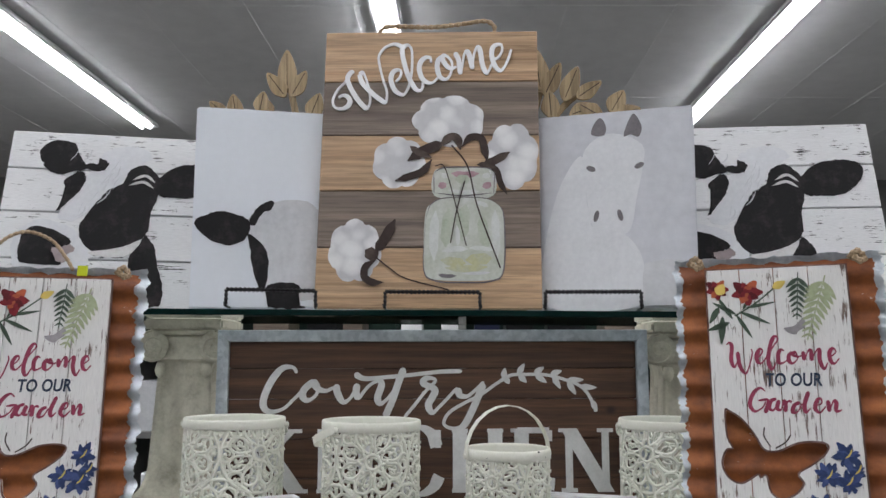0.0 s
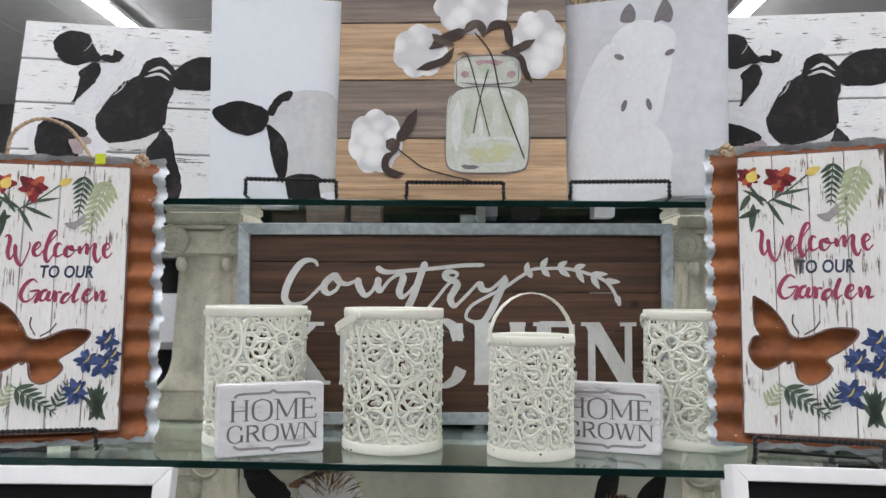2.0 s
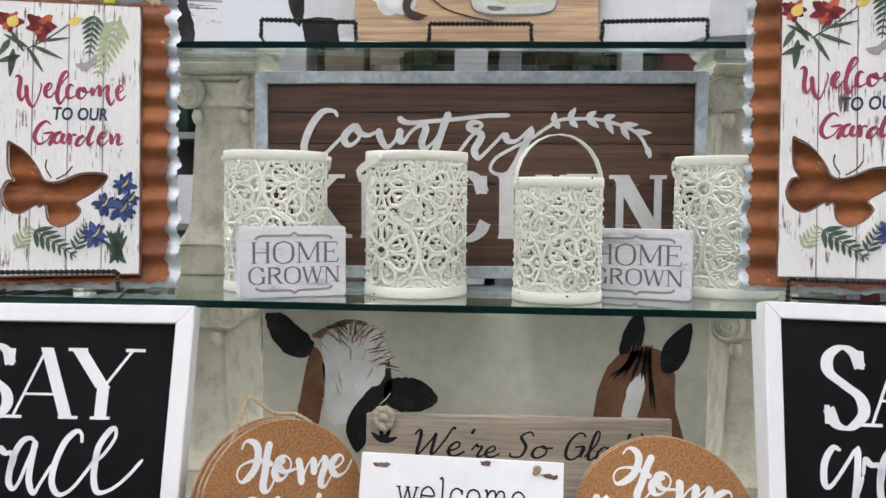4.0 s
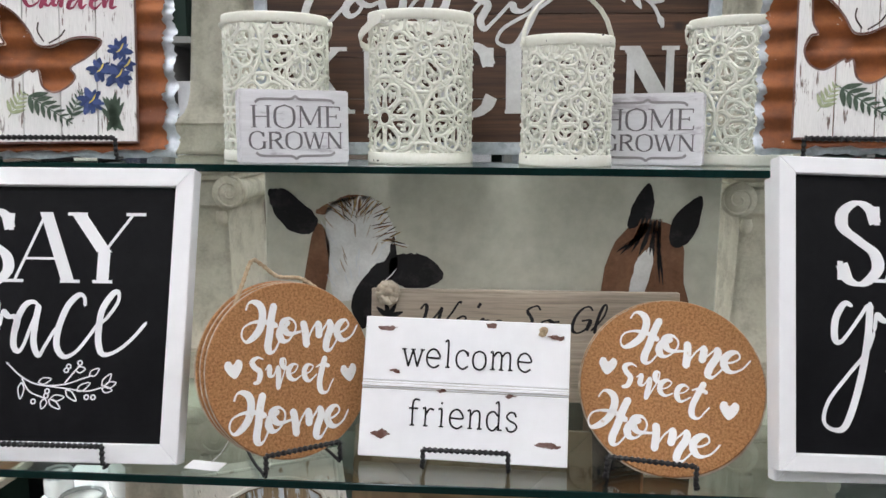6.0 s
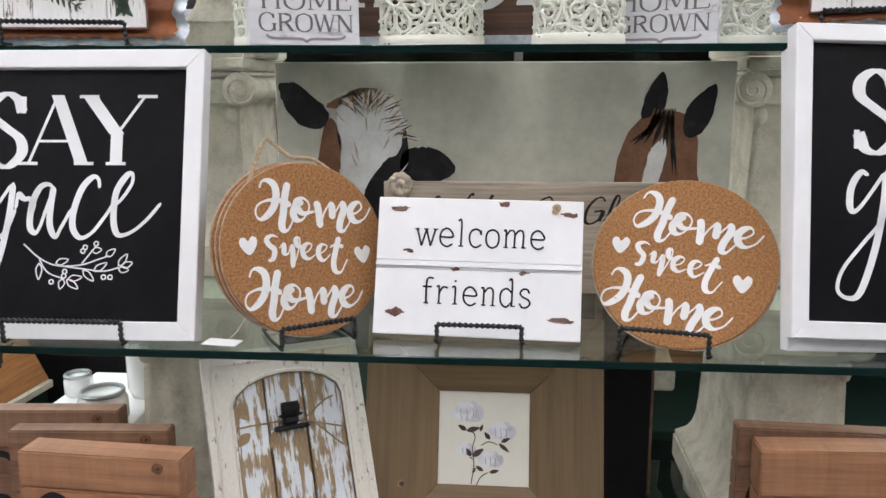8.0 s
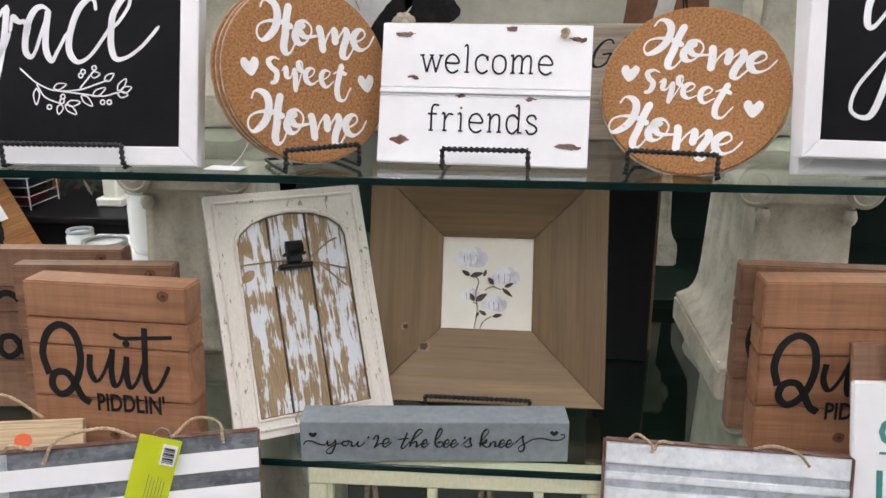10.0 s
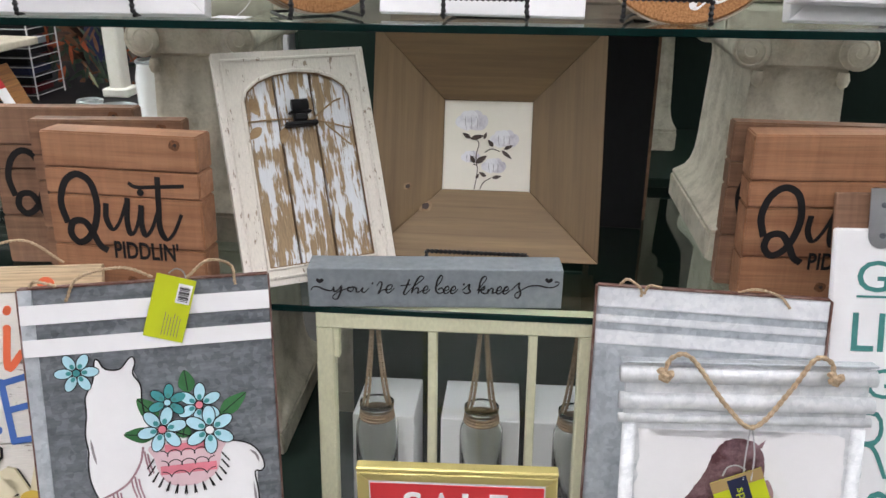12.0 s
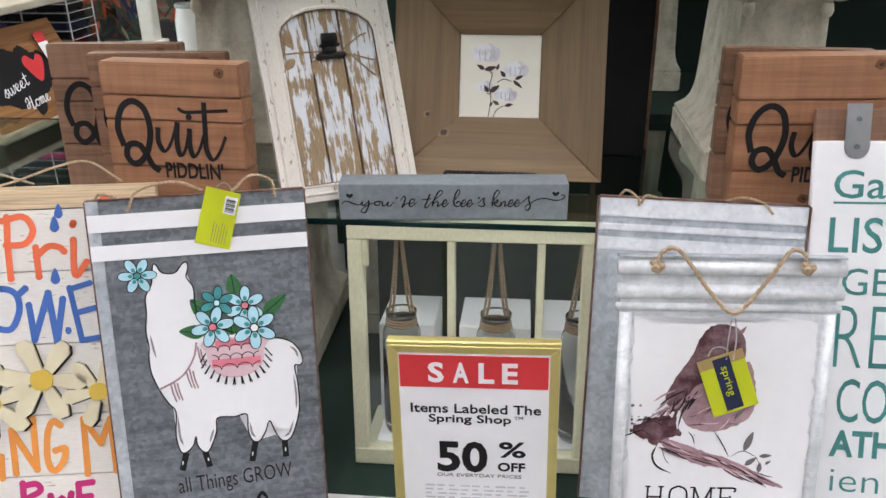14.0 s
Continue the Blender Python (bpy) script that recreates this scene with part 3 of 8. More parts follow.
def writer(t, mat, pen, thin=0.4, y=-0.0009, depth=0.0007, label="", sx=0.001, sz=0.001, dx=0.0, dz=0.0, turn=0.0):
    """Gives a function that paints one handwritten letter, its strokes given in millimetres on the board's front."""
    c, s = math.cos(radians(turn)), math.sin(radians(turn))

    def letter(*strokes, by=(0, 0), w=1.0):
        bm = bmesh.new()
        for k, st in enumerate(strokes):
            pts = []
            for a, b in st:
                u, v = (a + by[0]) * sx, (b + by[1]) * sz
                pts.append((dx + u * c - v * s, dz + u * s + v * c))
            quill(bm, pts, pen * w, thin, y, depth, k)
        return part("letter", bm, mat, t, label)

    return letter


# Slab-serif capitals and small letters: advance, strokes as (weight, points), and where serifs sit.
ROMAN = {
    "H": (0.88, [(1, (.17, 0), (.17, 1)), (1, (.71, 0), (.71, 1)), (.4, (.17, .5), (.71, .5))], [(.17, 0), (.17, 1), (.71, 0), (.71, 1)]),
    "O": (0.94, [(1, (.47, 1.02), (.16, .86), (.09, .5), (.16, .14), (.47, -.02), (.78, .14), (.85, .5), (.78, .86), (.47, 1.02))], []),
    "M": (1.08, [(.5, (.16, 0), (.16, 1)), (1, (.16, 1), (.54, .12)), (.45, (.54, .12), (.92, 1)), (1, (.92, 0), (.92, 1))], [(.16, 0), (.92, 0), (.10, 1), (.98, 1)]),
    "E": (0.78, [(1, (.17, 0), (.17, 1)), (.4, (.10, .97), (.66, .97), (.66, .80)), (.4, (.17, .52), (.52, .52)), (.4, (.10, .03), (.68, .03), (.70, .22)), (.4, (.52, .42), (.52, .62))], [(.12, 0), (.12, 1)]),
    "G": (0.94, [(.9, (.78, .74), (.70, .92), (.46, 1.02), (.18, .86), (.09, .5), (.18, .14), (.46, -.02), (.70, .06), (.80, .22)), (1, (.80, .02), (.80, .44)), (.4, (.78, .72), (.78, .98))], [(.80, .44)]),
    "R": (0.88, [(1, (.17, 0), (.17, 1)), (.5, (.17, .97), (.42, .97)), (.9, (.42, .97), (.66, .90), (.68, .64), (.42, .5)), (.5, (.42, .5), (.17, .5)), (1, (.44, .5), (.76, 0))], [(.17, 0), (.17, 1), (.80, 0)]),
    "W": (1.16, [(1, (.10, 1), (.34, 0)), (.45, (.34, 0), (.58, .95)), (1, (.58, .95), (.82, 0)), (.45, (.82, 0), (1.06, 1))], [(.10, 1), (.58, 1), (1.06, 1)]),
    "N": (0.94, [(.5, (.16, 0), (.16, 1)), (1, (.16, 1), (.78, 0)), (.5, (.78, 0), (.78, 1))], [(.16, 0), (.12, 1), (.78, 1)]),
    "S": (0.74, [(.95, (.60, .76), (.52, .94), (.34, 1.02), (.15, .90), (.14, .70), (.36, .53), (.58, .37), (.62, .16), (.42, -.02), (.22, .02), (.12, .22)), (.4, (.62, .74), (.62, .98)), (.4, (.10, .02), (.10, .26))], []),
    "A": (0.92, [(.22, (.10, 0), (.45, 1)), (1, (.45, 1), (.80, 0)), (.2, (.22, .34), (.67, .34))], [(.10, 0), (.82, 0)]),
    "Y": (0.92, [(1, (.10, 1), (.46, .44)), (.22, (.46, .44), (.80, 1)), (1, (.46, .46), (.46, 0))], [(.10, 1), (.82, 1), (.46, 0)]),
    "K": (0.92, [(1, (.17, 0), (.17, 1)), (.4, (.17, .40), (.70, 1)), (1, (.36, .60), (.76, 0))], [(.17, 0), (.17, 1), (.70, 1), (.80, 0)]),
    "I": (0.42, [(1, (.21, 0), (.21, 1))], [(.21, 0), (.21, 1)]),
    "T": (0.86, [(1, (.43, 0), (.43, 1)), (.4, (.08, .78), (.08, .97), (.78, .97), (.78, .78))], [(.43, 0)]),
    "C": (0.86, [(.9, (.74, .72), (.66, .92), (.46, 1.02), (.18, .86), (.09, .5), (.18, .14), (.46, -.02), (.68, .08), (.78, .26)), (.4, (.76, .70), (.76, .98))], []),
    "w": (0.86, [(.8, (.08, .66), (.26, 0)), (.8, (.26, 0), (.43, .62)), (.8, (.43, .62), (.60, 0)), (.8, (.60, 0), (.78, .66))], [(.08, .66), (.43, .66), (.78, .66)]),
    "e": (0.66, [(.8, (.11, .36), (.56, .36), (.50, .58), (.34, .68), (.16, .58), (.09, .34), (.16, .10), (.36, -.01), (.56, .09))], []),
    "l": (0.44, [(.9, (.10, .97), (.22, .97), (.22, 0))], [(.22, 0)]),
    "c": (0.62, [(.8, (.52, .50), (.46, .62), (.32, .68), (.15, .58), (.09, .34), (.16, .10), (.34, -.01), (.54, .10)), (.8, (.52, .46), (.52, .64))], []),
    "o": (0.66, [(.8, (.33, .68), (.15, .58), (.09, .33), (.15, .09), (.33, -.01), (.51, .09), (.57, .33), (.51, .58), (.33, .68))], []),
    "m": (1.00, [(.8, (.08, .64), (.17, .64), (.17, 0)), (.8, (.17, .46), (.32, .66), (.48, .58), (.48, 0)), (.8, (.48, .46), (.64, .66), (.80, .58), (.80, 0))], [(.17, 0), (.48, 0), (.82, 0)]),
    "n": (0.70, [(.8, (.08, .64), (.18, .64), (.18, 0)), (.8, (.18, .46), (.34, .66), (.52, .58), (.52, 0))], [(.18, 0), (.53, 0)]),
    "f": (0.50, [(.8, (.20, 0), (.20, .78), (.28, .97), (.46, .95)), (.8, (.06, .64), (.40, .64))], [(.20, 0)]),
    "r": (0.56, [(.8, (.08, .64), (.18, .64), (.18, 0)), (.8, (.18, .40), (.32, .64), (.50, .62))], [(.20, 0)]),
    "i": (0.44, [(.8, (.10, .64), (.22, .64), (.22, 0)), (1.2, (.22, .84), (.22, .92))], [(.22, 0)]),
    "d": (0.70, [(.8, (.50, .52), (.34, .67), (.15, .58), (.09, .33), (.15, .09), (.32, -.01), (.50, .16)), (.8, (.40, .97), (.52, .97), (.52, 0))], [(.56, 0)]),
    "s": (0.58, [(.8, (.46, .52), (.38, .66), (.22, .66), (.12, .52), (.22, .38), (.42, .28), (.48, .13), (.36, 0), (.20, 0), (.10, .14))], []),
}


def roman(parent, name, words, x, z, width, height, pen, mat, y=-0.0009, depth=0.0007, serif=0.13, label="", gap=0.0, uniform=False):
    """Seriffed lettering from ROMAN, fitted into width x height about (x, z)."""
    bm = bmesh.new()
    total = sum(ROMAN[c][0] + gap for c in words) - gap
    at = 0.0
    for ch in words:
        adv, strokes, feet = ROMAN[ch]
        P = lambda p: (x + ((at + p[0]) / total - 0.5) * width, z + (p[1] - 0.5) * height)
        for i, (wt, *pts) in enumerate(strokes):
            curved = len(pts) > 4 and not (ch in "EWMT")
            q = [P(p) for p in pts]
            if curved or uniform:
                ribbon(q, pen * (0.8 if uniform else wt), y - 0.00003 * i, depth, bm, 6 if len(q) > 2 else 1, 1.0, swell=1.0 if uniform else 0.32)
            else:
                for a, b in zip(q, q[1:]):
                    dx, dz = b[0] - a[0], b[1] - a[1]
                    if abs(dz) > 0.3 * height and abs(dx) > 0.02 * height:
                        hw = pen * wt * 0.5 * math.hypot(dx, dz) / abs(dz)
                        blob([(a[0] - hw, a[1]), (a[0] + hw, a[1]), (b[0] + hw, b[1]), (b[0] - hw, b[1])], y - 0.00003 * i, depth, False, bm=bm)
                    else:
                        ribbon([a, b], pen * wt, y - 0.00003 * i, depth, bm, 1)
        for fx, fz in feet:
            c = P((fx, fz))
            w = serif * height
            s = pen * (0.26 if not uniform else 0.62) / 2 * (1 if fz < 0.3 else -1)
            ribbon([(c[0] - w, c[1] + s), (c[0] + w, c[1] + s)], abs(s) * 2, y - 0.00014, depth, bm, 1)
        at += adv + gap
    return part(name, bm, mat, parent, label)


def easel(x, y, z, width=0.16, rise=0.032, yaw=0.0, label="black twisted-wire display easel standing on a glass shelf", reach=0.02):
    """A wire plate stand: twisted front rail with two dropped legs, feet that run back, and a rear prop."""
    t = thing("display_easel", pose(x, y, z, 0, 0, yaw), label, "easel", "wire easels")
    h = width / 2
    part("front_rail", tube([(-h, 0, rise), (h, 0, rise)], 0.0034, None, 6, 1, False, False, 0.30, 0.0072), WIRE, t)
    for s in (-1, 1):
        part("leg", tube([(s * h, 0, rise), (s * h, 0, 0.012), (s * (h + 0.002), 0.004, 0.005)], 0.0032, None, 6, 1, False, False, 0.28, 0.0072), WIRE, t)
        part("foot", tube([(s * h, 0.002, 0.004), (s * h, 0.05, 0.004), (s * h * 0.9, 0.10, 0.004)], 0.0023, None, 6, 3), WIRE, t)
    part("rear_prop", tube([(-h * 0.9, 0.10, 0.004), (h * 0.9, 0.10, 0.004)], 0.0023, None, 6, 1, False, False), WIRE, t)
    return t


def rope(parent, name, pts, r=0.0028, label=""):
    return part(name, tube(pts, r, None, 7, 8, False, True, 0.22, r * 3.0), TWINE, parent, label)

# ---------------------------------------------------------------- the store around the display
bm = bmesh.new()
box(-11, 11, -9, 13, -0.1, 0.0, 0, bm)
structure("floor", bm, FLOOR_TILE, "pale polished store floor", "floor")
bm = bmesh.new()
box(-11, 11, -9, 13, CEILING, CEILING + 0.1, 0, bm)
for i in range(25):
    x = -10.8 + i * 0.9
    box(x - 0.012, x + 0.012, -9, 13, CEILING - 0.003, CEILING, 0, bm)
for i in range(9):
    y = -8 + i * 2.4
    box(-11, 11, y - 0.015, y + 0.015, CEILING - 0.002, CEILING, 0, bm)
structure("ceiling", bm, CEILING_WHITE, "grey-white panelled store ceiling with thin seams", "ceiling")
for name, a in (("wall_north", (-11, 11, 13, 13.2)), ("wall_south", (-11, 11, -9.2, -9)), ("wall_east", (11, 11.2, -9.2, 13.2)), ("wall_west", (-11.2, -11, -9.2, 13.2))):
    structure(name, box(*a, 0, CEILING, 0), WALL_PAINT, "plain pale painted store wall", "wall")

for lx in LAMP_ROWS:
    t = thing("strip_light", pose(lx, 1.2, CEILING), "long fluorescent strip light fixed under the store ceiling", "ceiling light", "strip lights")
    part("housing", box(-0.11, 0.11, -8.6, 8.6, -0.07, -0.013, 0.004), WHITE, t)
    for s in (-1, 1):
        part("tube", tube([(s * 0.05, -8.5, -0.095), (s * 0.05, 8.5, -0.095)], 0.019, None, 8, 1, False, False), TUBE, t, "glowing white tube")
        part("reflector", box(s * 0.11, s * 0.13, -8.6, 8.6, -0.058, -0.050, 0.002) if s > 0 else box(-0.13, -0.11, -8.6, 8.6, -0.058, -0.050, 0.002), WHITE, t)

# ---------------------------------------------------------------- glass shelves, deck and columns
SHELF = {"top": (1.786, 1.37, 1.76), "upper": (1.390, 1.18, 1.76), "middle": (1.001, 1.03, 1.76), "lower": (0.587, 1.035, 1.615)}
for z, front, rear in SHELF.values():
    t = thing("glass_shelf", pose(0, 0, z), "thick clear glass shelf with a dark green polished front edge", "shelf", "glass shelves")
    pane = part("pane", box(-1.7, 1.7, front + 0.004, rear - 0.003, 0, 0.0095, 0), GLASS, t)
    pane.visible_shadow = False
    part("front_edge", box(-1.7, 1.7, front, front + 0.004, -0.0003, 0.010, 0.001), EDGE_GLASS, t, "dark green polished glass edge")
    part("back_edge", box(-1.7, 1.7, rear - 0.003, rear, -0.0003, 0.010, 0.001), EDGE_GLASS, t, "dark green glass edge")

deck = thing("base_deck", pose(0, 0, 0), "dark green base deck of the display with a pale front ledge", "display base")
part("deck_board", box(-1.8, 1.8, 0.90, 1.72, 0, 0.130, 0.003), GREEN_DARK, deck)
part("front_ledge", box(-1.8, 1.8, 0.55, 0.898, 0, 0.134, 0.003), LEDGE, deck, "pale grey painted ledge")


def column(x, y, z, h, label, rx=0.055, ry=0.055, foot=1.50, yaw=0.0):
    """A fluted plaster column on a tall plinth: hollow flare, tapering shaft, neck ring and a scrolled capital."""
    t = thing("plaster_column", pose(x, y, z, 0, 0, yaw), label, "column", "shelf columns")
    grow = (foot - 1) * rx
    plinth = 0.058

    def ring(bm, e, zz, groove):
        out = []
        for side in range(4):
            n = 12 if side % 2 == 0 or ry < rx * 1.3 else 20
            for k in range(n):
                u = -1 + 2 * k / n
                dip = groove * (0.0, 0.7, 1.0, 0.7)[k % 4]
                p = [(u * (rx + e), -(ry + e) + dip), (rx + e - dip, u * (ry + e)), (-u * (rx + e), ry + e - dip), (-(rx + e) + dip, -u * (ry + e))][side]
                out.append(bm.verts.new((p[0], p[1], zz)))
        return out

    bm = bmesh.new()
    levels = [(grow * 0.90, plinth, 0.0), (grow * 0.72, plinth + 0.006, 0.0), (grow * 0.45, plinth + 0.016, 0.0), (grow * 0.26, plinth + 0.030, 0.001), (grow * 0.12, plinth + 0.052, 0.003), (0.002, plinth + 0.085, 0.006), (-0.001, h * 0.55, 0.007), (-0.004, h - 0.105, 0.007), (-0.004, h - 0.092, 0.002), (-0.002, h - 0.080, 0.0)]
    rows = [ring(bm, e, zz, g) for e, zz, g in levels]
    for c, d in zip(rows, rows[1:]):
        for i in range(len(c)):
            j = (i + 1) % len(c)
            bm.faces.new((c[i], c[j], d[j], d[i]))
    part("shaft", bm, STONE, t, smooth=True)
    g = grow
    bm = box(-rx - g, rx + g, -ry - g, ry + g, 0, plinth - 0.006, 0.004, None, 2)
    box(-rx - g * 0.94, rx + g * 0.94, -ry - g * 0.94, ry + g * 0.94, plinth - 0.006, plinth, 0.002, bm)
    part("plinth", bm, STONE, t)
    c = 0.020
    bm = box(-rx - c, rx + c, -ry - c, ry + c, h - 0.020, h, 0.004, None, 2)
    box(-rx - c * 0.6, rx + c * 0.6, -ry - c * 0.6, ry + c * 0.6, h - 0.030, h - 0.020, 0.003, bm)
    box(-rx - 0.005, rx + 0.005, -ry - 0.005, ry + 0.005, h - 0.080, h - 0.030, 0.005, bm)
    part("capital", bm, STONE, t)
    big = 0.030
    for sx in (-1, 1):
        cx, cz = sx * (rx + 0.004), h - 0.052
        bm = bmesh.new()
        for yy in (-1, 1):
            pts = []
            for k in range(24):
                a = radians(90 - sx * k * 30)
                rad = big * (1 - k / 27)
                pts.append((cx + rad * math.cos(a), yy * (ry + 0.0118), cz + rad * math.sin(a)))
            tube(pts, 0.0026, bm, 6, 2)
        part("volute", bm, STONE, t, smooth=True)
        prof = [(0.0, -ry - 0.013), (big * 0.98, -ry - 0.013), (big, -ry - 0.008), (big * 0.92, -ry + 0.004), (big * 0.70, -ry * 0.5), (big * 0.64, 0.0), (big * 0.70, ry * 0.5), (big * 0.92, ry - 0.004), (big, ry + 0.008), (big * 0.98, ry + 0.013), (0.0, ry + 0.013)]
        bm = lathe(prof, 22)
        bmesh.ops.transform(bm, matrix=pose(cx, 0, cz, -90, 0, 0), verts=bm.verts)
        bmesh.ops.recalc_face_normals(bm, faces=bm.faces)
        part("scroll_roll", bm, STONE, t, smooth=True)
        part("drop", lathe([(0.0, h - 0.112), (0.008, h - 0.106), (0.011, h - 0.096), (0.008, h - 0.084)], 10, None, sx * (rx - 0.012), -ry - 0.006), STONE, t, smooth=True)
    return t


LC = "weathered ivory plaster column with a scrolled capital"
column(-0.519, 1.592, 1.4006, 0.3845, LC + " between two glass shelves")
column(0.435, 1.592, 1.4006, 0.3845, LC + " between two glass shelves")
column(-0.583, 1.580, 1.0116, 0.3775, LC + " between two glass shelves", 0.0940, 0.115)
column(0.470, 1.580, 1.0116, 0.3775, LC + " between two glass shelves", 0.0850, 0.115)
column(-0.553, 1.455, 0.5976, 0.4025, LC + " behind stained wooden blocks", 0.078, 0.145)
column(0.442, 1.455, 0.5976, 0.4025, LC + " behind stained wooden blocks", 0.078, 0.145)
column(-0.56, 1.47, 0.131, 0.455, LC + " standing on the base deck", 0.078, 0.145)
column(0.46, 1.47, 0.131, 0.455, LC + " standing on the base deck", 0.078, 0.145)
column(-0.33, 1.52, 0.131, 0.455, LC + " standing on the base deck", 0.040, 0.050)

# ---------------------------------------------------------------- top shelf
ZT = 1.7965


def plank_board(name, m, w, h, cuts, mats, depth, label, category, group="", gap=0.0016):
    """A board of level planks; cuts are their borders from the bottom up. Each plank is a part."""
    t = thing(name, m, label, category, group)
    zs = [0] + list(cuts) + [h]
    for i, (a, b) in enumerate(zip(zs, zs[1:])):
        part("plank", box(-w / 2, w / 2, 0, depth, a + gap / 2, b - gap / 2, 0.0012), mats[i % len(mats)], t)
    part("backing", box(-w / 2 + 0.02, w / 2 - 0.02, depth, depth + 0.008, 0.02, h - 0.02, 0), BROWN_INK, t)
    return t


def cotton(t, x, z, rx, rz, seed):
    """A painted cotton boll: overlapping white lobes."""
    rnd = random.Random(seed)
    pts = []
    for i in range(7):
        a = 2 * math.pi * i / 7 + 0.4 * seed
        for k, s in ((-0.28, 0.98), (0.0, 1.03), (0.28, 0.98), (0.449, 0.91)):
            pts.append((x + rx * s * math.cos(a + k), z + rz * s * math.sin(a + k)))
    bm = blob(pts, -0.0012, 0.001)
    part("cotton_boll", bm, COTTON, t, "painted white cotton boll")


t = plank_board("welcome_board", lean(-0.0541, 1.4194, 1.8009, -0.9, 6.2, -0.1) @ Matrix.Diagonal((1.0095, 1, 1.016, 1)), 0.399, 0.528, (0.109, 0.214, 0.320, 0.426), (OAK, WALNUT), 0.016,
                "wooden plank sign lettered Welcome with painted cotton stems in a jar", "sign")
L = writer(t, PAPER, 0.0092, 0.50, -0.0037, 0.003, "raised white brush letter", 0.001 / 1.0095, 0.001 / 1.016)
L(((-173, 399), (-166, 404), (-158, 403), (-151, 394), (-155, 382), (-168, 377), (-180, 382), (-183, 396), (-175, 415), (-165, 427), (-158, 437), (-156, 447), (-151, 453), (-146, 449)),
  ((-151, 451), (-157, 440), (-152, 422), (-136, 395), (-118, 375)), ((-118, 375), (-113, 391), (-115, 414), (-123, 440), (-129, 451), (-135, 446)), ((-135, 448), (-129, 430), (-108, 407), (-83, 387)),
  ((-83, 387), (-82, 410), (-90, 437), (-97, 465), (-99, 484), (-89, 501), (-72, 509), (-58, 505), (-52, 500)))
L(((-66, 431), (-58, 441), (-56, 452), (-63, 456), (-72, 450), (-75, 435), (-67, 414), (-53, 405), (-45, 412), (-39, 429)))
L(((-40, 425), (-36, 452), (-36, 491), (-41, 505), (-48, 506), (-55, 497), (-50, 468), (-41, 440), (-30, 419), (-22, 413), (-16, 417), (-14, 433)))
L(((0, 470), (-1, 480), (-10, 481), (-19, 472), (-22, 458), (-16, 438), (-5, 429), (5, 430), (14, 440)))
L(((26, 484), (15, 477), (12, 462), (17, 442), (28, 436), (37, 446), (40, 468), (33, 481), (24, 485), (22, 477), (31, 462), (40, 458), (49, 462)))
L(((45, 491), (52, 477), (54, 462), (56, 446)), ((56, 446), (60, 467), (63, 487), (69, 494), (73, 483), (77, 465), (79, 457)), ((79, 457), (80, 479), (85, 498), (90, 502), (94, 490), (97, 467), (104, 449), (109, 452), (115, 467)))
L(((117, 477), (126, 479), (134, 492), (134, 504), (128, 507), (118, 502), (115, 486), (120, 465), (130, 453), (139, 461), (147, 480), (152, 497)))
cotton(t, 0.034, 0.347, 0.066, 0.050, 1)
cotton(t, -0.056, 0.267, 0.048, 0.049, 2)
cotton(t, 0.150, 0.279, 0.048, 0.063, 3)
cotton(t, -0.131, 0.103, 0.047, 0.057, 4)
part("jar_body", blob([(-0.007, 0.07), (-0.007, 0.165), (0.005, 0.19), (0.03, 0.199), (0.095, 0.199), (0.12, 0.19), (0.133, 0.165), (0.132, 0.07), (0.112, 0.051), (0.013, 0.051)], -0.001), JAR_TINT, t, "painted pale green glass jar")
part("jar_neck", blob([(0.009, 0.205), (0.008, 0.248), (0.03, 0.256), (0.10, 0.256), (0.118, 0.248), (0.116, 0.205), (0.06, 0.198)], -0.0012), JAR_TINT, t, "painted glass jar neck")
rnd = random.Random(3)
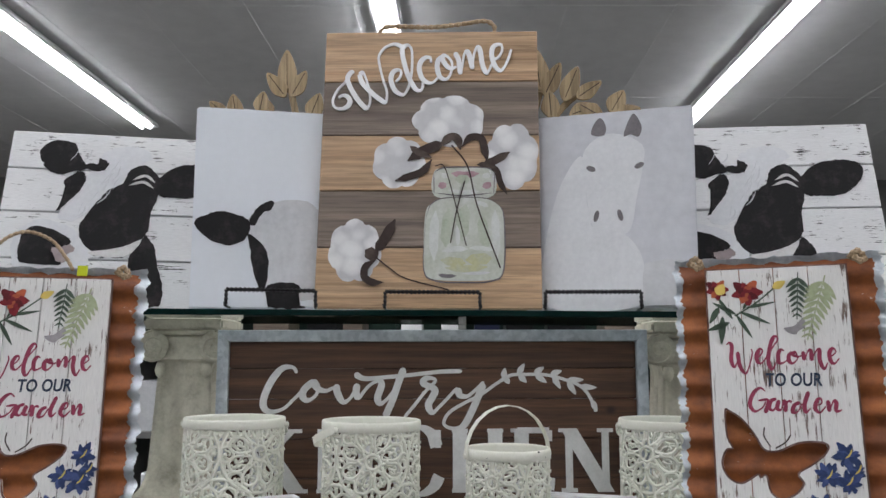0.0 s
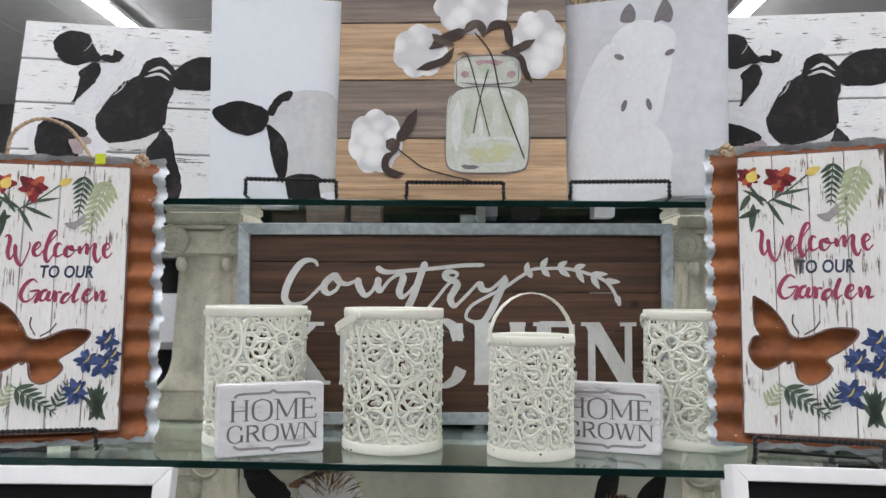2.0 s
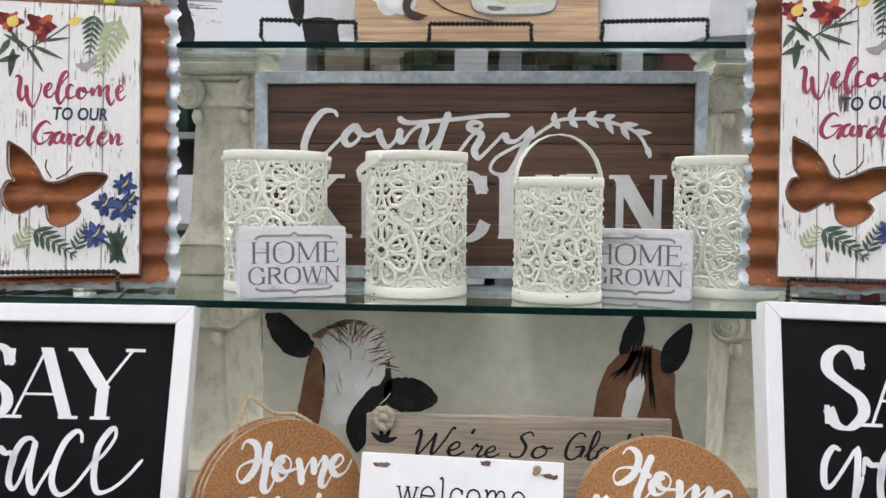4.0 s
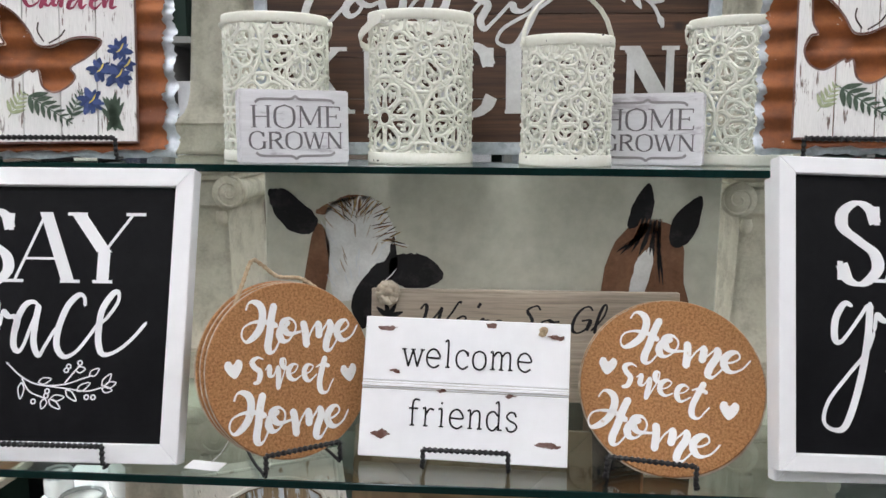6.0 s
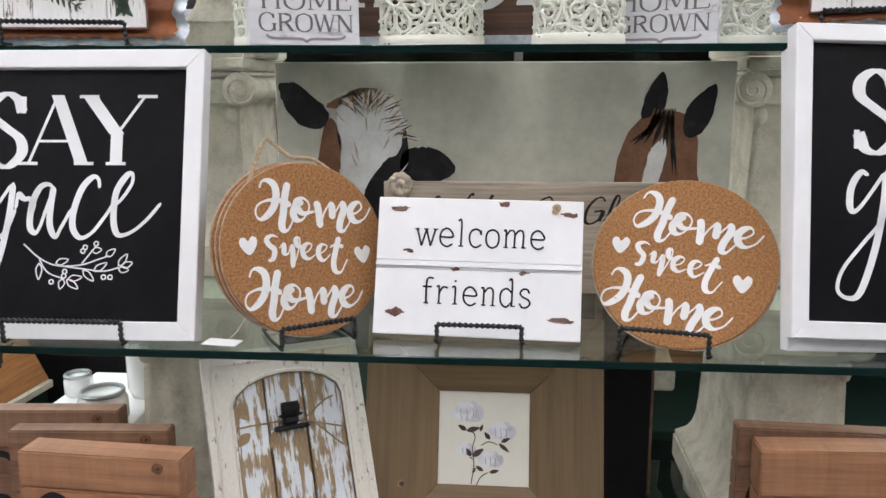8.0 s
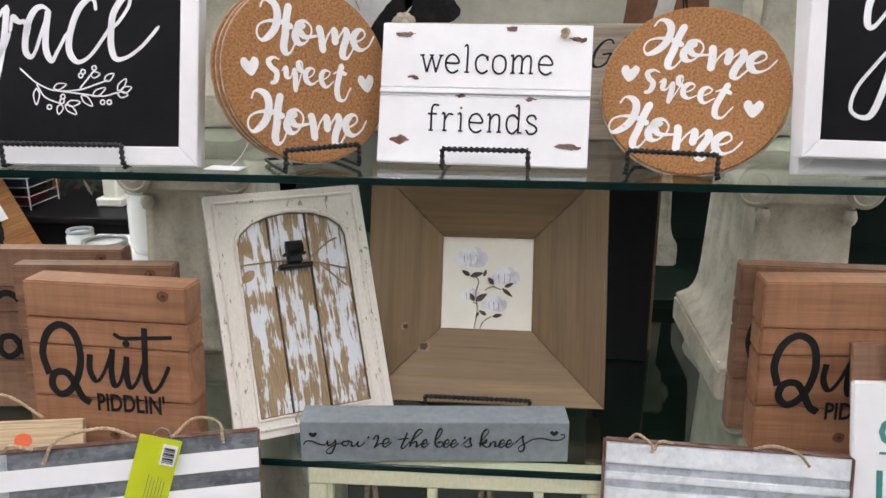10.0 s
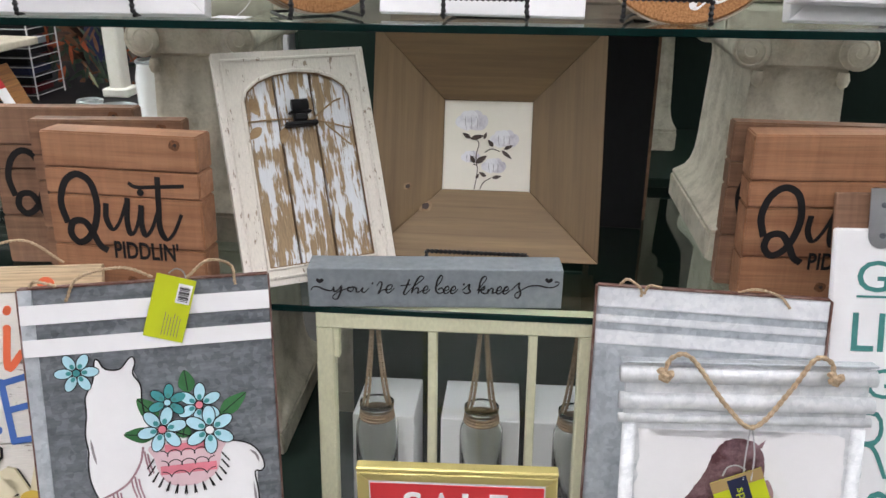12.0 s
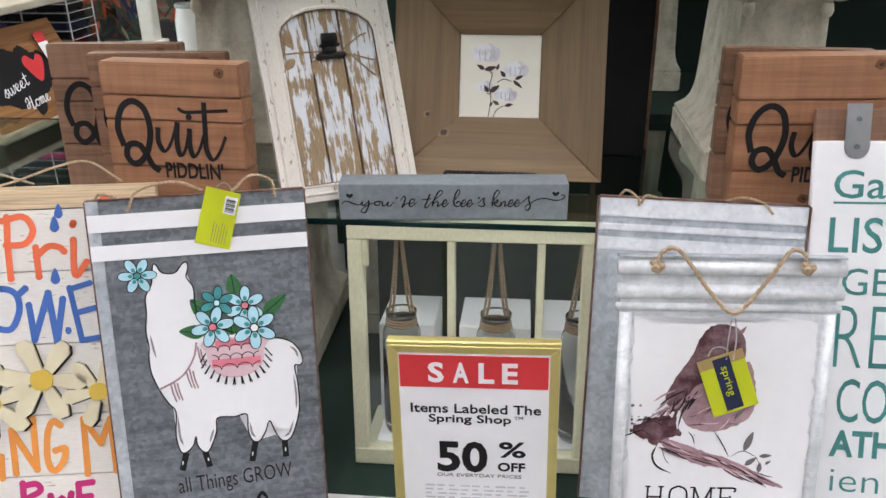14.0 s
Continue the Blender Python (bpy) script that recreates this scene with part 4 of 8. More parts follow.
for i, (x0, z0, x1, z1, w, mat) in enumerate(((0.012, 0.176, 0.010, 0.085, 0.016, JAR_LIGHT), (0.118, 0.178, 0.122, 0.090, 0.014, JAR_LIGHT), (0.036, 0.180, 0.030, 0.110, 0.022, JAR_GREEN), (0.066, 0.188, 0.060, 0.120, 0.024, JAR_GREEN), (0.094, 0.170, 0.104, 0.105, 0.018, JAR_GREEN),
                                            (0.022, 0.086, 0.066, 0.080, 0.016, JAR_YELLOW), (0.066, 0.086, 0.112, 0.090, 0.020, JAR_YELLOW), (0.030, 0.072, 0.104, 0.074, 0.012, JAR_YELLOW), (0.024, 0.102, 0.070, 0.106, 0.010, JAR_LIGHT), (0.072, 0.108, 0.116, 0.104, 0.008, JAR_LIGHT), (0.050, 0.150, 0.052, 0.112, 0.008, JAR_LIGHT), (0.084, 0.192, 0.106, 0.184, 0.008, JAR_LIGHT),
                                            (0.040, 0.246, 0.090, 0.246, 0.012, ROSE), (0.046, 0.236, 0.074, 0.234, 0.016, JAR_GREEN), (0.016, 0.222, 0.030, 0.220, 0.012, ROSE), (0.096, 0.220, 0.112, 0.222, 0.012, ROSE), (0.022, 0.240, 0.034, 0.240, 0.010, JAR_LIGHT), (0.096, 0.238, 0.110, 0.240, 0.010, JAR_LIGHT), (0.034, 0.214, 0.090, 0.212, 0.007, JAR_LIGHT),
                                            (0.018, 0.060, 0.050, 0.058, 0.007, GREY_INK), (0.060, 0.062, 0.110, 0.064, 0.005, SMOKE))):
    q = [(x0, z0), ((x0 + x1) / 2 + rnd.uniform(-0.003, 0.003), (z0 + z1) / 2 + rnd.uniform(-0.003, 0.003)), (x1, z1)]
    part("jar_stroke", ribbon(q, w, -0.0015 - 0.00002 * i, 0.0004, None, 6, taper=True), mat, t, "soft painted brush stroke")
bm = bmesh.new()
for pts, w in (([(-0.006, 0.16), (-0.008, 0.07), (0.013, 0.049), (0.06, 0.046), (0.112, 0.049), (0.133, 0.07), (0.134, 0.165), (0.122, 0.19)], 0.0026),
               ([(-0.006, 0.16), (0.004, 0.188), (0.03, 0.2), (0.095, 0.2), (0.122, 0.19)], 0.0016), ([(0.008, 0.248), (0.03, 0.257), (0.10, 0.257), (0.118, 0.248)], 0.0024),
               ([(0.012, 0.209), (0.06, 0.204), (0.114, 0.209)], 0.0024), ([(0.008, 0.248), (0.009, 0.205)], 0.0018), ([(0.118, 0.248), (0.116, 0.205)], 0.0018)):
    ribbon(pts, w, -0.0021, 0.0005, bm, taper=True)
part("jar_outline", bm, GREY_INK, t, "dark painted outline of the jar")
for pts, w in (([(0.040, 0.30), (0.069, 0.259), (0.087, 0.183), (0.127, 0.072)], 0.0026), ([(0.010, 0.260), (0.027, 0.258), (0.046, 0.194), (0.067, 0.112)], 0.0020), ([(0.064, 0.232), (0.049, 0.173), (0.039, 0.117)], 0.0020),
               ([(-0.092, 0.090), (-0.070, 0.073), (-0.039, 0.053), (0.037, 0.033)], 0.0024)):
    part("painted_stem", ribbon(pts, w, -0.0024, 0.0004), BROWN_INK, t, "dark painted stem")
for i, (pts, w) in enumerate((([(-0.040, 0.270), (-0.016, 0.286), (0.006, 0.296), (0.028, 0.304)], 0.020), ([(-0.036, 0.298), (-0.020, 0.286), (0.004, 0.276)], 0.012), ([(-0.062, 0.232), (-0.036, 0.240), (-0.012, 0.250), (0.004, 0.272)], 0.014), ([(0.018, 0.296), (0.036, 0.314), (0.050, 0.312), (0.056, 0.290)], 0.016),
                              ([(0.058, 0.296), (0.074, 0.314), (0.094, 0.312), (0.100, 0.290), (0.106, 0.266)], 0.014), ([(0.096, 0.262), (0.118, 0.270), (0.146, 0.286)], 0.015), ([(0.108, 0.262), (0.122, 0.250), (0.128, 0.228), (0.140, 0.206)], 0.011), ([(0.086, 0.262), (0.104, 0.262), (0.124, 0.256)], 0.010),
                              ([(-0.094, 0.100), (-0.078, 0.124), (-0.060, 0.160)], 0.019), ([(-0.112, 0.104), (-0.100, 0.096), (-0.090, 0.088)], 0.022), ([(-0.092, 0.086), (-0.110, 0.074), (-0.112, 0.056), (-0.098, 0.046), (-0.078, 0.046)], 0.013))):
    part("painted_leaf", ribbon(pts, w, -0.0027 - 0.00003 * i, 0.0004, None, 6, taper=True), (BROWN_INK, DARK_LEAF)[i % 2], t, "dark brown painted leaf")
rope(t, "hanging_rope", [(-0.10, 0.006, 0.530), (-0.08, 0.004, 0.541), (0.0, 0.002, 0.538), (0.06, 0.003, 0.545), (0.10, 0.006, 0.552), (0.118, 0.010, 0.545), (0.12, 0.012, 0.530)], 0.0042, "thick jute hanging rope")


def canvas(name, m, w, h, label, mat=CANVAS):
    t = thing(name, m, label, "canvas print", "canvas prints")
    part("stretched_canvas", box(-w / 2, w / 2, 0, 0.034, 0, h, 0.003, None, 2), mat, t)
    return t


t = canvas("canvas_print", lean(-0.3187, 1.4255, 1.7991, 13.8, 6.3, -0.9) @ Matrix.Diagonal((1.005, 1, 1.028, 1)), 0.302, 0.366, "white canvas print painted with a few plain black and white shapes")
part("pale_patch", blob([(-0.05, 0.159), (-0.016, 0.19), (0.05, 0.194), (0.078, 0.15), (0.07, 0.06), (0.06, 0.018), (-0.01, 0.018), (-0.031, 0.061), (-0.049, 0.111)], -0.0008, wobble=0.002), SMOKE, t)
for pts in ([(-0.147, 0.153), (-0.12, 0.168), (-0.095, 0.171), (-0.055, 0.157), (-0.058, 0.125), (-0.092, 0.111), (-0.131, 0.128)],
            [(-0.054, 0.155), (-0.035, 0.185), (-0.012, 0.193), (-0.015, 0.178), (-0.03, 0.17), (-0.045, 0.148)],
            [(-0.054, 0.132), (-0.024, 0.106), (-0.019, 0.07), (-0.028, 0.030), (-0.045, 0.065), (-0.05, 0.101)],
            [(-0.022, 0.038), (0.0, 0.046), (0.035, 0.042), (0.032, 0.012), (0.045, 0.0015), (-0.012, 0.0015), (-0.02, 0.015)]):
    part("dark_patch", blob(pts, -0.0013, wobble=0.0025), DARK_FUR, t, "black painted patch")

t = canvas("canvas_print", lean(0.2603, 1.4058, 1.8035, -17.2, 7.8), 0.300, 0.369, "misty white canvas print of a faint pale grey shape", CANVAS_SHADE)
part("pale_patch", blob([(-0.045, 0.29), (0.0, 0.325), (0.06, 0.3), (0.06, 0.25), (0.05, 0.2), (0.038, 0.14), (0.006, 0.128), (-0.028, 0.15), (-0.04, 0.22)], -0.0008), MIST, t)
part("pale_patch", blob([(-0.05, 0.285), (-0.09, 0.22), (-0.115, 0.10), (-0.11, 0.004), (0.054, 0.004), (0.06, 0.08), (0.03, 0.13), (-0.03, 0.15), (-0.04, 0.22)], -0.0006), MIST, t)
for pts in ([(-0.03, 0.325), (-0.026, 0.345), (-0.014, 0.357), (-0.004, 0.34), (-0.008, 0.322)], [(0.028, 0.318), (0.036, 0.345), (0.047, 0.360), (0.060, 0.335), (0.055, 0.315), (0.04, 0.32)]):
    part("grey_patch", blob(pts, -0.0013), GREY_INK, t)
for x, z in ((-0.031, 0.258), (0.055, 0.259)):
    part("grey_patch", blob(oval(x, z, 0.009, 0.005, 25 if x > 0 else -25, 8), -0.0013), GREY_INK, t)
for x in (-0.021, 0.021):
    part("grey_patch", blob(oval(x, 0.167, 0.0045, 0.011, 15 if x > 0 else -15, 8), -0.0013), GREY_INK, t)
part("horizon_patch", blob([(0.06, 0.003), (0.058, 0.05), (0.062, 0.078), (0.10, 0.084), (0.146, 0.079), (0.146, 0.003)], -0.0009, smooth=False), SMOKE, t)


def patch_board(m, h, cuts, label):
    """A white shiplap board with plain black painted patches."""
    t = plank_board("plank_picture", m, 0.41, h, cuts, (SHABBY_H,), 0.014, label, "plank picture", "white plank pictures", 0.003)
    common = [
        [(0.016, 0.284), (0.045, 0.294), (0.070, 0.270), (0.070, 0.225), (0.060, 0.190), (0.060, 0.160), (0.045, 0.136), (0.013, 0.121), (-0.035, 0.113), (-0.060, 0.140), (-0.062, 0.168), (-0.043, 0.203), (-0.020, 0.237), (0.008, 0.258)],
        [(0.067, 0.262), (0.096, 0.292), (0.137, 0.302), (0.172, 0.298), (0.184, 0.280), (0.169, 0.250), (0.138, 0.230), (0.094, 0.228), (0.070, 0.234)],
        [(0.056, 0.145), (0.073, 0.124), (0.085, 0.077), (0.096, 0.040), (0.090, 0.008), (0.046, 0.010), (0.030, 0.098), (0.047, 0.127)],
        [(-0.151, 0.319), (-0.145, 0.294), (-0.131, 0.274), (-0.106, 0.268), (-0.086, 0.276), (-0.064, 0.284), (-0.079, 0.310), (-0.092, 0.335), (-0.128, 0.340)],
        [(-0.100, 0.256), (-0.098, 0.238), (-0.100, 0.213), (-0.108, 0.189), (-0.086, 0.214), (-0.068, 0.240), (-0.064, 0.268), (-0.076, 0.276)],
        [(-0.066, 0.282), (-0.035, 0.279), (-0.026, 0.296), (-0.043, 0.306), (-0.044, 0.293), (-0.062, 0.294)],
        [(-0.162, 0.115), (-0.159, 0.143), (-0.141, 0.158), (-0.121, 0.156), (-0.096, 0.146), (-0.076, 0.134), (-0.080, 0.122), (-0.107, 0.118), (-0.107, 0.094), (-0.085, 0.083), (-0.145, 0.085), (-0.159, 0.092)],
    ]
    for i, pts in enumerate(common):
        part("dark_patch", blob(pts, -0.0010 - 0.00012 * i, wobble=0.003), DARK_FUR, t, "black painted patch")
    part("pale_patch", blob([(-0.175, 0.115), (-0.168, 0.150), (-0.135, 0.172), (-0.095, 0.166), (-0.066, 0.150), (-0.046, 0.128), (-0.044, 0.080), (-0.10, 0.066), (-0.160, 0.075)], -0.0006, wobble=0.003), MIST, t, "pale grey painted patch")
    part("pink_patch", blob([(-0.104, 0.116), (-0.084, 0.119), (-0.074, 0.124), (-0.066, 0.112), (-0.076, 0.104), (-0.080, 0.088), (-0.094, 0.090), (-0.100, 0.102)], -0.0021, wobble=0.003), PINK_NOSE, t)
    part("pale_patch", blob([(-0.045, 0.297), (-0.035, 0.320), (-0.004, 0.333), (0.033, 0.332), (0.054, 0.312), (0.029, 0.292), (-0.014, 0.236), (-0.066, 0.176), (-0.104, 0.180), (-0.080, 0.226), (-0.064, 0.262)], -0.0007, wobble=0.004), MIST, t, "pale grey painted patch")
    for i, q in enumerate(([(0.022, 0.262), (0.045, 0.272), (0.064, 0.258)], [(0.016, 0.250), (0.042, 0.258), (0.062, 0.246)])):
        part("pale_stroke", ribbon(q, 0.0055, -0.0020 - 0.0001 * i, 0.0004, taper=True), PALE_FUR, t)
    rnd = random.Random(5)
    for i in range(20):
        x, z = rnd.uniform(-0.09, 0.05), rnd.uniform(0.20, 0.325)
        x = min(x, 0.045) if z > 0.29 else -0.075 + (z - 0.20) * 0.75 + rnd.uniform(0, 0.03)
        q = [(x, z), (x - 0.004 + rnd.uniform(-0.004, 0.004), z - 0.012), (x - 0.012 + rnd.uniform(-0.006, 0.006), z - 0.026)]
        part("grey_stroke", ribbon(q, rnd.uniform(0.0010, 0.0020), -0.0014, 0.0003, None, 3, taper=True), SMOKE, t)
    part("pale_crescent", blob([(-0.035, 0.111), (0.013, 0.119), (0.046, 0.135), (0.031, 0.106), (-0.003, 0.100), (-0.036, 0.105)], -0.0022), PALE_FUR, t)
    return t


patch_board(lean(-0.639, 1.45, 1.7985, 11.7, 15), 0.360, (0.095, 0.189, 0.279), "distressed white plank picture with plain black painted patches")
patch_board(lean(0.5707, 1.4447, 1.7986, -4.9, 14.4, -0.3), 0.3806, (0.11, 0.203, 0.292), "distressed white plank picture with plain black painted patches")

t = thing("leaf_cutout", pose(-0.095, 1.545, ZT), "cut plywood leaf branch ornament standing behind the welcome board", "wooden ornament")
bm = box(-0.30, 0.30, 0, 0.012, 0, 0.03, 0.002)
part("base", bm, PLY, t)
rnd = random.Random(8)
for i, stem in enumerate(([(-0.10, 0.02), (-0.19, 0.25), (-0.245, 0.46)], [(0.10, 0.02), (0.20, 0.25), (0.26, 0.46)], [(-0.12, 0.10), (-0.26, 0.28), (-0.35, 0.39)], [(0.12, 0.10), (0.29, 0.28), (0.40, 0.40)], [(0.22, 0.30), (0.29, 0.40), (0.33, 0.44)], [(-0.19, 0.30), (-0.17, 0.38), (-0.16, 0.41)])):
    part("twig", ribbon(stem, 0.013, 0.0007 * i, 0.008), PLY, t)
for i, (x, z, ln, wd, a) in enumerate(((-0.247, 0.445, 0.082, 0.036, 92), (-0.25, 0.43, 0.062, 0.030, 128), (-0.238, 0.43, 0.060, 0.030, 62), (-0.20, 0.385, 0.055, 0.034, 70), (-0.175, 0.375, 0.055, 0.034, 40), (-0.28, 0.385, 0.05, 0.034, 115), (-0.30, 0.395, 0.045, 0.03, 80), (-0.345, 0.385, 0.05, 0.03, 100), (-0.365, 0.39, 0.045, 0.024, 140),
                        (0.255, 0.44, 0.090, 0.042, 98), (0.262, 0.43, 0.075, 0.034, 65), (0.30, 0.42, 0.075, 0.036, 68), (0.325, 0.425, 0.06, 0.030, 35), (0.31, 0.39, 0.06, 0.034, 20), (0.275, 0.385, 0.055, 0.035, 95), (0.24, 0.385, 0.065, 0.036, 118), (0.39, 0.395, 0.052, 0.036, 60), (0.375, 0.385, 0.055, 0.03, 150), (0.40, 0.39, 0.05, 0.03, 15))):
    part("leaf", blob(leaf_shape(x, z, ln, wd, a), -0.003 - 0.0007 * i, 0.006), PLY, t)
    c, s = math.cos(radians(a)), math.sin(radians(a))
    part("leaf_vein", ribbon([(x + 0.1 * ln * c, z + 0.1 * ln * s), (x + 0.9 * ln * c, z + 0.9 * ln * s)], 0.0016, -0.0034 - 0.0007 * i, 0.0004, None, 1), BROWN_INK, t)

easel(-0.045, 1.395, ZT, 0.164)
easel(-0.320, 1.372, ZT, 0.150, 0.032, 8)
easel(0.228, 1.372, ZT, 0.160, 0.032, -6)
easel(-0.640, 1.395, ZT, 0.150, 0.034, 8)
easel(0.600, 1.395, ZT, 0.150, 0.034, -5)

# ---------------------------------------------------------------- upper shelf
ZU = 1.4002


def fern(t, x, z, length, turn, mat, pairs=9, spread=0.42):
    c, s = math.cos(radians(turn)), math.sin(radians(turn))
    bm = ribbon([(x, z), (x + length * c, z + length * s)], length * 0.02, -0.0011)
    for i in range(1, pairs):
        k = i / pairs
        ln = length * spread * (1 - k * 0.72)
        for sg in (-1, 1):
            blob(leaf_shape(x + length * k * c, z + length * k * s, ln, ln * 0.27, turn + sg * 46), -0.0012, 0.0004, bm=bm, steps=3)
    part("painted_fern", bm, mat, t, "green printed fern frond")


def corrugated(x0, x1, z0, z1, y, swell, pitch, rnd, ragged, cols=26, n=120):
    """A sheet with level ribs and torn edges."""
    bm = bmesh.new()
    grid = []
    for i in range(n + 1):
        z = z0 + (z1 - z0) * i / n
        wave = swell * math.sin(2 * math.pi * z / pitch)
        a, b = x0 + rnd.uniform(-ragged, ragged), x1 + rnd.uniform(-ragged, ragged)
        shift = 0.0025 * math.sin(2 * math.pi * z / pitch + 0.6)
        row = []
        for j in range(cols + 1):
            torn = rnd.uniform(-ragged, ragged) if i in (0, n) else 0
            row.append(bm.verts.new((a + (b - a) * j / cols + shift * (1 if j > cols / 2 else -1), y + wave, z + torn)))
        grid.append(row)
    for r, s in zip(grid, grid[1:]):
        for j in range(cols):
            bm.faces.new((r[j], r[j + 1], s[j + 1], s[j]))
    return bm


def pierced(bm, outline):
    """Cuts an opening of the given outline (x right, z up) through a board."""
    made = []
    for k, b in enumerate((bm, blob(outline, -0.02, 0.04))):
        me = bpy.data.meshes.new("board_source")
        if k:
            q = b.verts[:]
            half = len(q) // 2
            b.faces.new(q[half:][::-1])
            bmesh.ops.recalc_face_normals(b, faces=b.faces)
        b.to_mesh(me)
        b.free()
        made.append(new("board_source", me))
    md = made[0].modifiers.new("opening", "BOOLEAN")
    md.operation, md.solver, md.object = "DIFFERENCE", "EXACT", made[1]
    bpy.context.view_layer.update()
    me = bpy.data.meshes.new_from_object(made[0].evaluated_get(bpy.context.evaluated_depsgraph_get()))
    for ob in made:
        src = ob.data
        bpy.data.objects.remove(ob)
        bpy.data.meshes.remove(src)
    out = bmesh.new()
    out.from_mesh(me)
    bpy.data.meshes.remove(me)
    return out


def garden_sign(m, label, tag):
    """Rusty corrugated sheet on a ragged zinc sheet, with a white board panel, a cut-out and printed flowers."""
    t = thing("garden_sign", m, label, "sign", "garden signs")
    w, h = 0.204, 0.421
    rnd = random.Random(tag)
    part("zinc_sheet", corrugated(-0.152, 0.156, -0.020, 0.446, 0.026, 0.0050, 0.042, rnd, 0.0025), ZINC, t, "ragged pale zinc backing sheet", True)
    part("corrugated_sheet", corrugated(-0.141, 0.141, -0.013, 0.434, 0.0135, 0.0052, 0.042, rnd, 0.0032), RUST_SHEET, t, "rust-brown corrugated metal sheet", True)
    wing = [(-0.083, 0.197), (-0.077, 0.197), (-0.060, 0.185), (-0.043, 0.162), (-0.032, 0.142), (-0.013, 0.140), (0.015, 0.152), (0.041, 0.154), (0.054, 0.149), (0.048, 0.136), (0.031, 0.122), (0.012, 0.109), (0.018, 0.096), (0.008, 0.082), (-0.011, 0.073), (-0.026, 0.082), (-0.031, 0.105), (-0.039, 0.102), (-0.043, 0.106), (-0.065, 0.093), (-0.083, 0.101), (-0.091, 0.121), (-0.084, 0.140), (-0.075, 0.143), (-0.082, 0.160)]
    for q in ((-w / 2 - 0.002, w / 2 + 0.002, -0.002, 0.0), (-w / 2 - 0.002, w / 2 + 0.002, h, h + 0.002), (-w / 2 - 0.002, -w / 2 - 0.0002, 0, h), (w / 2 + 0.0002, w / 2 + 0.002, 0, h)):
        part("panel_rim", box(q[0], q[1], 0.0, 0.007, q[2], q[3], 0), RUST_EDGE, t)
    xs = [-w / 2, -0.052, -0.002, 0.048, w / 2]
    for k, (a, b) in enumerate(zip(xs, xs[1:])):
        board = box(a + 0.0006, b - 0.0006, -0.0002, 0.007, 0, h, 0.0008)
        part("board", board if k == 3 and b < 0.05 else pierced(board, wing), SHABBY, t)
    loop = [(v.x, v.y) for v in spline(wing, True, 4)]
    part("burnt_edge", ribbon([(-0.015 + (x + 0.015) * 1.018, 0.132 + (z - 0.132) * 1.018) for x, z in loop + loop[:1]], 0.0028, -0.0005, 0.0004, None, 1), RUST_EDGE, t, "scorched dark edge of the cut-out")
    L = writer(t, CRIMSON, 0.0060, 0.34, label="crimson brush letter")
    L(((-77, 300), (-72, 303), (-69, 296), (-71, 276), (-67, 265), (-61, 277), (-60, 289)), ((-61, 289), (-59, 268), (-52, 255), (-46, 264), (-40, 285), (-41, 293)))
    L(((-35, 278), (-28, 283), (-25, 290), (-29, 292), (-34, 283), (-33, 273), (-27, 271), (-19, 281)))
    L(((-19, 281), (-8, 298), (-2, 307), (-6, 312), (-12, 302), (-17, 281), (-17, 269), (-13, 261), (-5, 274)))
    L(((6, 289), (1, 291), (-3, 284), (-3, 273), (1, 270), (10, 275)))
    L(((18, 287), (12, 282), (12, 273), (17, 270), (24, 278), (21, 287), (18, 283), (25, 280), (31, 282)))
    L(((32, 288), (33, 274)), ((33, 275), (39, 288), (43, 289), (43, 273)), ((43, 276), (51, 289), (55, 290), (54, 275), (59, 261), (65, 271)))
    L(((67, 278), (73, 282), (77, 287), (73, 292), (68, 285), (69, 273), (74, 269), (81, 277)))
    L(((-25, 228), (-32, 233), (-42, 225), (-48, 209), (-42, 198), (-31, 203), (-25, 213)), ((-36, 214), (-22, 214), (-27, 195)))
    L(((-10, 217), (-18, 213), (-21, 203), (-15, 200), (-8, 212)), ((-7, 215), (-10, 202), (-4, 200)))
    L(((-4, 201), (0, 214), (2, 208), (1, 197)), ((2, 206), (6, 213), (11, 212)))
    L(((22, 212), (14, 207), (11, 197), (18, 198), (25, 210)), ((35, 228), (28, 208), (29, 197), (36, 203)))
    L(((43, 207), (51, 210), (51, 217), (46, 215), (42, 203), (48, 197), (57, 206)))
    L(((60, 215), (61, 198)), ((61, 200), (68, 214), (71, 211), (70, 199), (78, 201)))
    text(t, "lettering", "TO OUR", 0.016, 0.2455, 0.078, 0.0205, NAVY_INK, 0.10, 0.024, 0, label="dark blue lettering reading TO OUR")
    for q in ([(-0.023, 0.146), (-0.031, 0.161), (-0.030, 0.174)], [(-0.016, 0.144), (-0.002, 0.153), (0.006, 0.164)]):
        part("feeler", ribbon(q, 0.0020, -0.0015), BROWN_INK, t)
    # flowers and ferns
    for cx, cz, rr, n2 in ((-0.042, 0.382, 0.027, 17), (-0.087, 0.388, 0.021, 12)):
        for i in range(n2):
            a = 137.5 * i
            k = rr * (1.0 - 0.045 * i) * rnd.uniform(0.85, 1.1)
            part("petal", blob(leaf_shape(cx, cz, k, k * 0.62, a), -0.0011 - 0.00006 * i, 0.0003, steps=3, wobble=0.002), (PETAL_RED, PETAL_DEEP, PETAL_RED, PETAL_ORANGE)[i % 4], t, "printed dark red petal")
    part("yellow_bud", blob(leaf_shape(-0.004, 0.388, 0.022, 0.012, 28), -0.0012), PETAL_YELLOW, t)
    part("yellow_bud", blob(leaf_shape(-0.086, 0.380, 0.020, 0.016, 60), -0.0021), PETAL_YELLOW, t)
    bm = bmesh.new()
